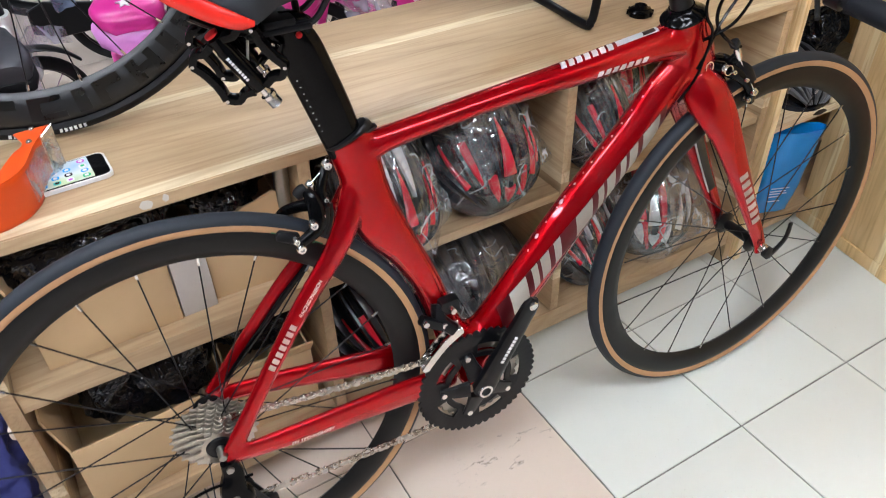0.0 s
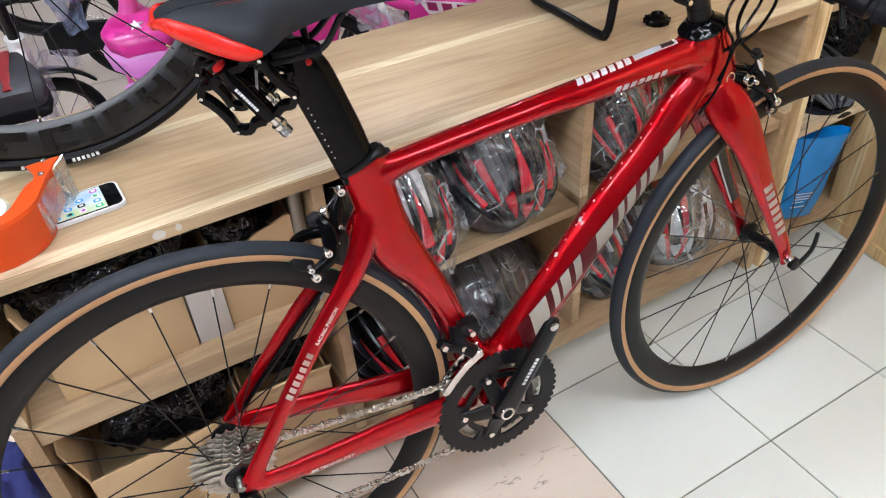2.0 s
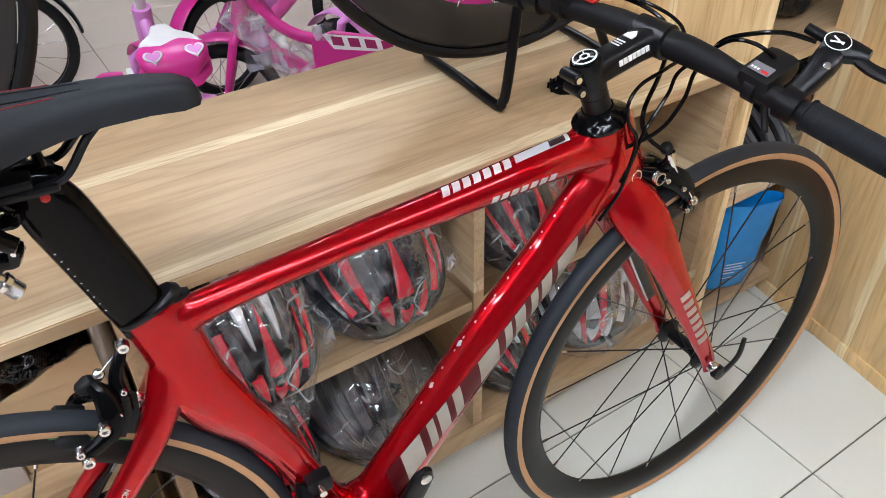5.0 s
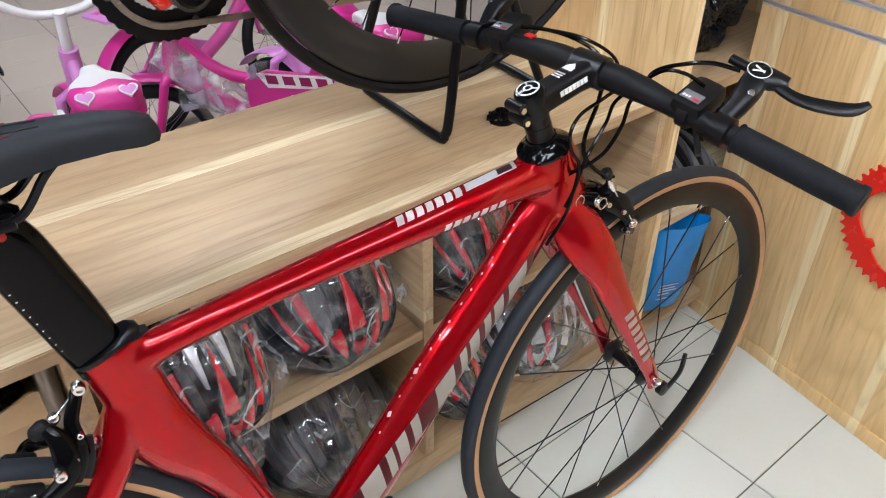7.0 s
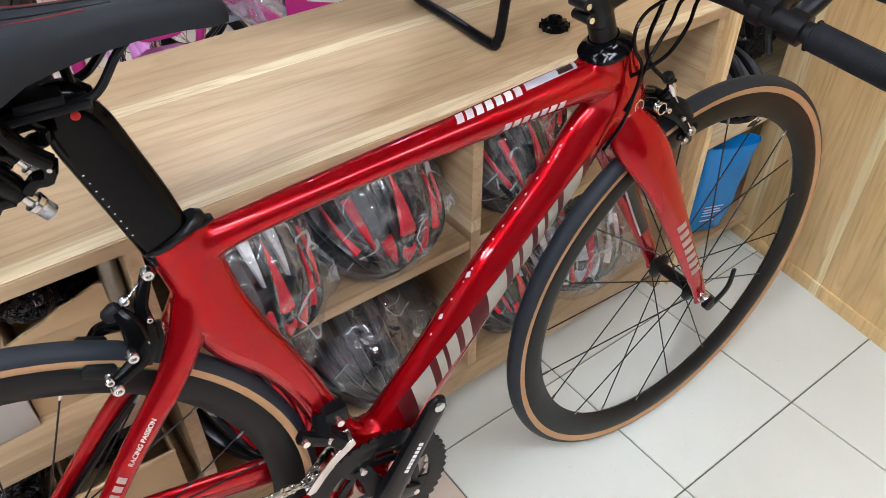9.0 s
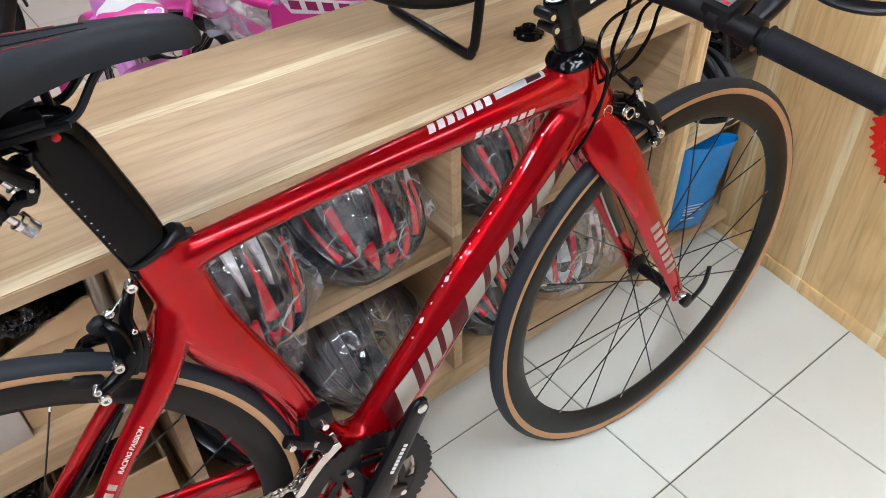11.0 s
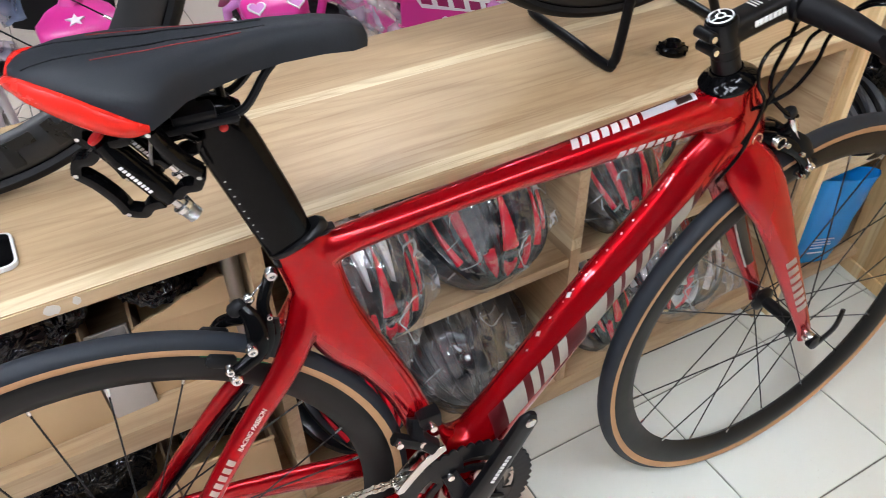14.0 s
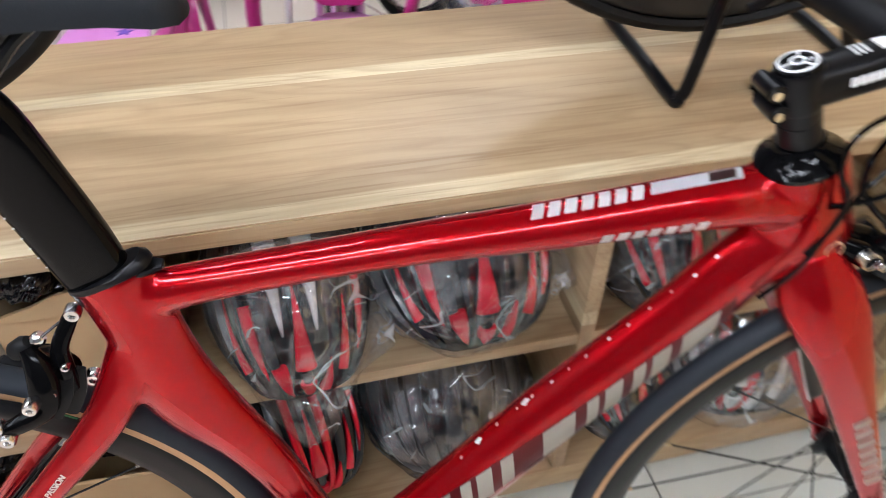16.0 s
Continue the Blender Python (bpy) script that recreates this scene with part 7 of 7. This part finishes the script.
def kid_saddle(t, at, top, base, tilt=0, wide=0.085, long=0.21, hearts=None, stripe=None, deep=0.0, star=None):
    """A padded child's saddle, nose towards +x."""
    s = new("saddle")
    s.parent, s.matrix_basis = t, Matrix.Translation(at) @ pose(0, 0, 0, 0, tilt, 0)
    us = [0.0, 0.02, 0.06, 0.11, 0.15, 0.19, 0.205, 0.21]
    hw = [0.88, 1.0, 0.96, 0.76, 0.58, 0.44, 0.36, 0.22] if stripe else [0.55, 0.9, 1.0, 0.78, 0.42, 0.28, 0.2, 0.06]
    zz = [0.0, 0.010, 0.014, 0.012, 0.008, 0.004, -0.004, -0.012]
    for name, lo, hi, mat, grow in (("pad", 0.0, 0.042, top, 1.0), ("base", -0.022 - deep, 0.004 + deep * 0.5, base, 1.03 + deep * 2)):
        bm = bmesh.new()
        rings = []
        for u, h, z in zip(us, hw, zz):
            ring = []
            for j in range(20):
                g = 2 * math.pi * j / 20
                cc, sn = math.cos(g), math.sin(g)
                y = wide * h * grow * math.copysign(abs(cc) ** 0.7, cc)
                mid, half = (lo + hi) / 2, (hi - lo) / 2
                ring.append(bm.verts.new(((u - 0.10) * long / 0.21 * grow, y, z + mid + half * math.copysign(abs(sn) ** 0.6, sn) * (0.55 + 0.45 * h))))
            rings.append(ring)
        for a, b in zip(rings, rings[1:]):
            for j in range(20):
                bm.faces.new((a[j], a[(j + 1) % 20], b[(j + 1) % 20], b[j]))
        bm.faces.new(rings[0][::-1])
        bm.faces.new(rings[-1])
        part(name, bm, mat, s, smooth=60)
    if hearts:
        for y in (-0.042, 0.042):
            bm = bmesh.new()
            heart = [(0.0012 * -(13 * math.cos(g) - 5 * math.cos(2 * g) - 2 * math.cos(3 * g) - math.cos(4 * g)) * -0.8, 0.00098 * 16 * math.sin(g) ** 3) for g in [2 * math.pi * q / 20 for q in range(20)]]
            plate(bm, heart, 0.0, 0.004, Matrix.Translation((-0.076, y, 0.0505)) @ pose(0, 0, 0, 0, -20, 0) @ pose(0, 0, 0, 90))
            hp = part("heart_print", bm, hearts, s, "pale heart print with a white outline")
            bm = bmesh.new()
            plate(bm, [(x * 1.28, z * 1.28) for x, z in heart], -0.0008, 0.0032, Matrix.Translation((-0.076, y, 0.0505)) @ pose(0, 0, 0, 0, -20, 0) @ pose(0, 0, 0, 90))
            part("outline", bm, WHITE_PLASTIC, hp)
    if star:
        bm = bmesh.new()
        pts = [((0.017 if q % 2 == 0 else 0.007) * math.cos(math.pi * q / 5), (0.017 if q % 2 == 0 else 0.007) * math.sin(math.pi * q / 5)) for q in range(10)]
        plate(bm, pts, 0.0, 0.0035, Matrix.Translation((-0.058, 0.004, 0.0530)) @ pose(0, 0, 0, 0, -12, 0) @ pose(0, 0, 0, 90))
        part("star_print", bm, star, s, "white star print", 0)
    if stripe:
        bm = bmesh.new()
        sweep(bm, curve_points([(-0.092, 0.004, 0.0485), (-0.03, 0.003, 0.0562), (0.04, 0.0, 0.0525), (0.092, 0.0, 0.0435)], 4), 0.009, 0.0022, 6, side=(0, 1, 0))
        part("stripe", bm, stripe, s, "red stripe")
    return s


def kid_bike(label, m, frame_mat, pad, base, fender, plate_mat, rad=0.17, guard=None, hearts=None, stripe=None, basket=None, wrap=False, stars=False, seat_h=0.50, post=None, lift=0.0, stays=False, steer=8, bars=True):
    t = thing("childs_bicycle", label, "bicycle", m, "children's bicycles behind the counter")
    L = 0.58
    kid_wheel(t, (0, 0, rad), rad, STEEL)
    kid_wheel(t, (L, 0, rad), rad, STEEL, turn=steer)
    bm = bmesh.new()
    hd_t, hd_b = Vector((L - 0.10, 0, 0.50)), Vector((L - 0.075, 0, 0.40))
    bbp = Vector((0.22, 0, rad + 0.02))
    st_top = Vector((0.10, 0, seat_h - 0.12))
    sweep(bm, curve_points([hd_b, Vector((0.36, 0, 0.27)), bbp], 6), 0.022, 0.026, 12)
    sweep(bm, curve_points([hd_t - Vector((0, 0, 0.03)), Vector((0.34, 0, 0.36)), st_top - Vector((0, 0, 0.05))], 6), 0.015, 0.017, 12)
    rod(bm, bbp, st_top, 0.017, 12)
    rod(bm, hd_b, hd_t, 0.024, 14)
    for s in (1, -1):
        rod(bm, bbp + Vector((0, s * 0.02, 0)), (0, s * 0.06, rad), 0.010, 8)
        rod(bm, st_top + Vector((0, s * 0.015, -0.03)), (0, s * 0.06, rad), 0.009, 8)
        out = Vector((-s * math.sin(radians(steer)), s * math.cos(radians(steer)), 0))
        sweep(bm, [hd_b + Vector((0, 0, -0.01)), hd_b + Vector((0.02, 0, -0.04)) + out * 0.05, Vector((L, 0, rad)) + out * 0.055], [0.014, 0.013, 0.010], None, 10)
    part("frame", bm, frame_mat, t)
    bm = bmesh.new()
    rod(bm, st_top - Vector((0, 0, 0.02)), (0.08, 0, seat_h), 0.013, 12)
    part("seat_post", bm, post or CHROME, t)
    kid_saddle(t, (0.085, 0, seat_h), pad, base, -6, wide=0.066 if stripe else 0.074, hearts=hearts, stripe=stripe, deep=0.018 if stars else 0.0, star=WHITE_PLASTIC if stars else None)
    if stays:
        bm = bmesh.new()
        sweep(bm, curve_points([(-0.02, 0.094, 0.545), (-0.03, 0.102, 0.40), (-0.04, 0.108, 0.20)], 5), 0.006, 0.030, 10, side=(0, 1, 0), power=3)
        br = part("stabiliser_bracket", bm, WHITE_PLASTIC, t, "white stabiliser bracket")
        for z in (0.32, 0.40, 0.46):
            bm = bmesh.new()
            lathe(bm, [(0.001, -0.012), (0.005, -0.011), (0.005, 0.0)], 10, axis="x", m=Matrix.Translation((-0.033, 0.101, z)))
            part("bolt", bm, STEEL, br)
        bm = bmesh.new()
        sweep(bm, curve_points([(0.02, 0.11, 0.52), (0.01, 0.150, 0.525), (0.0, 0.165, 0.48), (-0.01, 0.160, 0.40), (-0.02, 0.125, 0.34)], 6), 0.014, None, 10)
        part("side_loop", bm, PINK, t, "magenta tube loop")
    # mudguards
    for cx, a0, a1, turn in ((0.0, 62, 178, 0), (L, 12 if steer > 30 else 40, 150, steer)):
        bm = bmesh.new()
        way = Vector((math.cos(radians(turn)), math.sin(radians(turn)), 0))
        pts = [Vector((cx, 0, rad + (rad + 0.022) * math.sin(radians(a)))) + way * ((rad + 0.022) * math.cos(radians(a))) for a in range(a0, a1, 8)]
        sweep(bm, pts, 0.032, 0.006, 10, side=(-way.y, way.x, 0), power=2.2)
        part("mudguard", bm, fender, t)
    # rear plate behind the saddle
    bm = bmesh.new()
    out = [(-0.085, -0.055), (-0.065, -0.075), (0.06, -0.060), (0.085, -0.03), (0.085, 0.03), (0.06, 0.060), (-0.065, 0.075), (-0.085, 0.055)]
    plate(bm, out, -0.004, 0.004, Matrix.Translation((-0.070, 0, seat_h - 0.060)) @ pose(0, 0, 0, 90), bevel=0.002)
    pl = part("rear_plate", bm, plate_mat, t, "printed plastic rear plate")
    blue = speckled("violet print", (0.12, 0.06, 0.45), 0.4)
    for k, (x, y, sz) in enumerate(((-0.045, -0.03, 0.020), (0.012, 0.028, 0.014), (-0.05, 0.035, 0.012))):
        star = []
        for q in range(10):
            g = math.pi * q / 5
            e = sz if q % 2 == 0 else sz * 0.45
            star.append((x + e * math.cos(g), y + e * math.sin(g)))
        bm = bmesh.new()
        plate(bm, star, 0.0042, 0.0052, Matrix.Translation((-0.070, 0, seat_h - 0.060)) @ pose(0, 0, 0, 90))
        part("star_print", bm, blue if stars else PINK, pl, smooth=0)
    # chain guard
    if guard or plate_mat:
        bm = bmesh.new()
        g0 = [(x, z + lift) for x, z in ((-0.03, rad + 0.035), (0.24, rad + 0.075), (0.30, rad + 0.05), (0.30, rad - 0.03), (0.22, rad - 0.055), (-0.02, rad - 0.035))]
        plate(bm, g0, 0.045, 0.060, bevel=0.003)
        cg = part("chain_guard", bm, guard or plate_mat, t)
        if lift:
            for k, (x, z) in enumerate(((0.03, 0.015), (0.075, 0.02), (0.12, 0.025), (0.165, 0.03), (0.21, 0.035))):
                bm = bmesh.new()
                plate(bm, [(x, rad + z + lift), (x + 0.03, rad + z + 0.003 + lift), (x + 0.036, rad + z + 0.028 + lift), (x + 0.006, rad + z + 0.025 + lift)], 0.0602, 0.0612)
                part("letter_block", bm, MAGENTA_PRINT, cg, smooth=0)
            bm = bmesh.new()
            plate(bm, [(-0.020, rad + 0.008 + lift), (0.24, rad + 0.026 + lift), (0.27, rad + 0.070 + lift), (0.01, rad + 0.046 + lift)], 0.0595, 0.0604)
            part("white_band", bm, WHITE_PLASTIC, cg, "white printed band", 0)
            for x, z in ((0.06, -0.02), (0.15, -0.022), (0.175, -0.008), (0.125, -0.010)):
                bm = bmesh.new()
                lathe(bm, [(0.001, 0.0598), (0.011, 0.0598), (0.011, 0.0608), (0.001, 0.0608)], 14, m=Matrix.Translation((x, 0, rad + z + lift)))
                part("dot_print", bm, WHITE_PLASTIC, cg, smooth=0)
    # handlebar with grips
    if bars:
        bm = bmesh.new()
        rod(bm, hd_t, hd_t + Vector((-0.03, 0, 0.10)), 0.014, 12)
        bar = [(L - 0.19, 0.22, 0.66), (L - 0.13, 0.16, 0.66), (L - 0.12, 0.06, 0.60), (L - 0.12, -0.06, 0.60), (L - 0.13, -0.16, 0.66), (L - 0.19, -0.22, 0.66)]
        sweep(bm, curve_points(bar, 5), 0.011, None, 10)
        part("handlebar", bm, WHITE_PLASTIC if not post else SATIN_BLACK, t)
        for s in (1, -1):
            bm = bmesh.new()
            rod(bm, (L - 0.15, s * 0.18, 0.66), (L - 0.23, s * 0.255, 0.66), 0.017, 12)
            part("grip", bm, fender, t)
    if basket:
        bm = bmesh.new()
        for k in range(12):
            z = 0.46 + 0.014 * k
            q = 0.085 + 0.003 * k
            sweep(bm, [(L + 0.06 + q * math.cos(g) * 0.8, q * 1.2 * math.sin(g), z) for g in [2 * math.pi * j / 24 for j in range(24)]], 0.0065, None, 6, side=(0, 0, 1), closed=True)
        part("basket", bm, basket, t, "woven plastic basket")
    if wrap:
        bm = bmesh.new()
        sweep(bm, curve_points([(L - 0.06, 0, 0.45), (0.42, 0.004, 0.34), (0.32, 0.01, 0.27), (0.24, 0.02, 0.2)], 5), 0.045, 0.05, 12, power=3)
        for v in bm.verts:
            v.co += Vector((0, 0, 0.012)) * noise.noise(v.co * 25) + Vector((0, 0.012, 0)) * noise.noise(v.co * 31)
        part("packing_film", bm, WRAP, t, "milky packing film")
    return t


def film_sheet(t, m, corners, seed, mat=None):
    """A loose sheet of packing film between four corners given in the room."""
    a, b, c, d = [m.inverted() @ Vector(p) for p in corners]
    bm = bmesh.new()
    noise.seed_set(seed)
    grid = []
    for i in range(13):
        row = []
        for j in range(13):
            u, w = i / 12, j / 12
            p = a.lerp(b, u).lerp(d.lerp(c, u), w)
            row.append(bm.verts.new(p + 0.016 * noise.noise_vector(p * 14) + 0.005 * noise.noise_vector(p * 45)))
        grid.append(row)
    for i in range(12):
        for j in range(12):
            bm.faces.new((grid[i][j], grid[i + 1][j], grid[i + 1][j + 1], grid[i][j + 1]))
    bmesh.ops.solidify(bm, geom=bm.faces[:], thickness=0.0006)
    part("packing_sheet", bm, mat or SHEET_FILM, t, "loose milky packing film", 60)


def two_tone(name, front, rear, at):
    """Saddle cover whose front and rear differ, with a wavy seam."""
    m = shader(name, front, 0.3)
    k = Nodes(m)
    pos = k.t.nodes.new("ShaderNodeSeparateXYZ")
    k.link(k.place((1, 1, 1), "object"), pos.inputs[0])
    wave = k.math("MULTIPLY", k.math("SINE", k.math("MULTIPLY", pos.outputs[1], 75.0)), 0.010)
    k.colour(k.mix(k.math("GREATER_THAN", k.math("ADD", pos.outputs[0], wave), at), rear, front))
    return m


WHITE_PINK = two_tone("white and magenta saddle cover", (0.78, 0.77, 0.76), (0.62, 0.03, 0.26), -0.03)
MAGENTA_PRINT = speckled("dark magenta print", (0.30, 0.01, 0.10), 0.4)
GREY_SKIN = speckled("grey saddle vinyl", (0.030, 0.030, 0.036), 0.5, 0, 0.3, 60)
RED_STRIPE = speckled("red printed stripe", (0.26, 0.012, 0.016), 0.5)
lilac = kid_bike("lilac child's bicycle with a starred rear plate", pose(0.102, 0.70, 0, 0, 0, 84), ROSE, PINK, LILAC, PINK, LILAC, stars=True, seat_h=0.60, bars=False)
kid_bike("pink child's bicycle with a white and magenta heart saddle", pose(0.487, 0.822, 0, 0, 0, 84), LILAC, WHITE_PINK, PINK, PINK, LILAC, hearts=LILAC, seat_h=0.512, stays=True)
striped = kid_bike("black and white bicycle with a grey red-striped saddle", pose(-0.160, 0.80, 0, 0, 0, 86), WHITE_PLASTIC, GREY_SKIN, MATT_BLACK, SATIN_BLACK, SATIN_BLACK, stripe=RED_STRIPE, seat_h=0.52, post=WHITE_PLASTIC, steer=-68)
wrapped = kid_bike("pink child's bicycle wrapped in milky packing film", pose(1.20, 1.02, 0, 0, 0, 146), PINK, PINK, WHITE_PLASTIC, PINK, PINK, guard=PINK, wrap=True, seat_h=0.50, lift=0.15)
# neck and basket of the lilac bicycle
def neck_and_basket(t, at):
    back = at.inverted()
    bm = bmesh.new()
    sweep(bm, curve_points([back @ Vector(p) for p in ((0.098, 0.80, 0.615), (0.106, 0.80, 0.652), (0.111, 0.80, 0.680), (0.114, 0.80, 0.706))], 5), smooth_values([0.034, 0.0215, 0.0170, 0.0160], 5), None, 16)
    part("neck", bm, ROSE, t, "rose painted neck tube")
    for z, mat in ((0.709, MATT_BLACK), (0.716, YELLOW), (0.723, MATT_BLACK)):
        bm = bmesh.new()
        lathe(bm, [(0.008, 0.0), (0.0185, 0.0), (0.0185, 0.0065), (0.008, 0.0065)], 24, axis="z", m=Matrix.Translation(back @ Vector((0.1145, 0.80, z))))
        part("collar", bm, mat, t)
    bm = bmesh.new()
    rod(bm, back @ Vector((0.1145, 0.80, 0.729)), back @ Vector((0.117, 0.81, 0.82)), 0.012, 12)
    part("stem", bm, SATIN_BLACK, t)
    bm = bmesh.new()
    for k in range(9):
        q = 0.036 + 0.0022 * k
        c = back @ Vector((0.054, 0.86, 0.690 + 0.013 * k))
        sweep(bm, [c + Vector((q * math.cos(g), q * 1.1 * math.sin(g), 0)) for g in [2 * math.pi * j / 28 for j in range(28)]], 0.0070, None, 6, side=(0, 0, 1), closed=True)
    lathe(bm, [(0.001, 0.684), (0.036, 0.684), (0.036, 0.688), (0.001, 0.688)], 24, axis="z", m=Matrix.Translation(back @ Vector((0.054, 0.86, 0.0))))
    part("basket", bm, PINK, t, "woven magenta plastic basket")
    bm = bmesh.new()
    rod(bm, back @ Vector((0.080, 0.845, 0.770)), back @ Vector((0.113, 0.805, 0.775)), 0.006, 8)
    part("basket_bracket", bm, STEEL, t)


YELLOW = speckled("yellow plastic", (0.75, 0.50, 0.04), 0.4)
neck_and_basket(lilac, pose(0.102, 0.70, 0, 0, 0, 84))
STRIPED_AT = pose(-0.160, 0.80, 0, 0, 0, 86)
film_sheet(striped, STRIPED_AT, ((-0.096, 0.86, 0.636), (-0.065, 0.86, 0.629), (-0.096, 0.86, 0.424), (-0.148, 0.86, 0.435)), 11)
film_sheet(striped, STRIPED_AT, ((-0.042, 0.86, 0.752), (0.005, 0.86, 0.743), (0.028, 0.86, 0.617), (-0.021, 0.86, 0.611)), 13, BLUE_SHEET)
film_sheet(striped, STRIPED_AT, ((-0.078, 0.88, 0.590), (-0.015, 0.90, 0.575), (-0.005, 0.90, 0.525), (-0.078, 0.87, 0.550)), 17)
WRAPPED_AT = pose(1.20, 1.02, 0, 0, 0, 146)
film_sheet(wrapped, WRAPPED_AT, ((0.69, 0.99, 0.53), (0.745, 0.99, 0.52), (0.74, 0.97, 0.40), (0.675, 0.97, 0.415)), 3)
film_sheet(wrapped, WRAPPED_AT, ((0.664, 0.90, 0.474), (0.733, 0.91, 0.475), (0.761, 0.89, 0.421), (0.701, 0.87, 0.406)), 5)
film_sheet(wrapped, WRAPPED_AT, ((0.891, 1.05, 0.450), (0.959, 1.06, 0.440), (0.942, 1.04, 0.393), (0.886, 1.04, 0.417)), 8)
kid_bike("magenta and white child's bicycle with a heart saddle", pose(1.16, 0.72, 0, 0, 0, 96), LILAC, WHITE_PINK, PINK, LILAC, CLEAR_GREY, hearts=ROSE, seat_h=0.53)
kid_bike("black child's bicycle parked farther back", pose(0.25, 2.05, 0, 0, 0, 172), SATIN_BLACK, SADDLE_SKIN, MATT_BLACK, SATIN_BLACK, SATIN_BLACK, rad=0.20, seat_h=0.55, post=SATIN_BLACK)
kid_bike("pink child's bicycle parked farther back", pose(0.85, 1.72, 0, 0, 0, 20), ROSE, WHITE_PLASTIC, PINK, PINK, LILAC, basket=PINK, rad=0.18, seat_h=0.5)


# ---------------------------------------------------------------- floor tiles
def tiles():
    s, gap = 0.309, 0.0028
    bm = bmesh.new()
    box(bm, (-s / 2 + gap / 2, -s / 2 + gap / 2, -0.003), (s / 2 - gap / 2, s / 2 - gap / 2, 0.0))
    bmesh.ops.bevel(bm, geom=[e for e in bm.edges if all(v.co.z > -0.001 for v in e.verts)], offset=0.0009, segments=1, affect="EDGES")
    me = bpy.data.meshes.new("tile")
    bm.to_mesh(me)
    bm.free()
    beige = me.copy()
    me.materials.append(TILE)
    beige.materials.append(BEIGE_TILE)
    rng = random.Random(4)
    rest = bmesh.new()
    for i in range(-14, 11):
        for j in range(-9, 16):
            x, y = 0.84 + s * (i + 0.5), -0.369 + s * (j + 0.5)
            if not (-6 <= i < 7 and -4 <= j < 12):
                a, b = max(x - s / 2, -3.49) + gap / 2, min(x + s / 2, 3.99) - gap / 2
                c, d = max(y - s / 2, -2.99) + gap / 2, min(y + s / 2, 4.49) - gap / 2
                if b - a > 0.02 and d - c > 0.02:
                    box(rest, (a, c, -0.0035), (b, d, 0.0))
                continue
            # the beige tiles lie behind the counter and towards its open end
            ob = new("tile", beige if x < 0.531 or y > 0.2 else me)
            ob.parent = FLOOR
            ob.location = (x, y, rng.uniform(-0.0004, 0.0002))
            ob.rotation_euler = (rng.uniform(-0.0008, 0.0008), rng.uniform(-0.0008, 0.0008), 0)
    tagged(part("tile", rest, BEIGE_TILE, FLOOR, smooth=0), kind="stuff")


tiles()
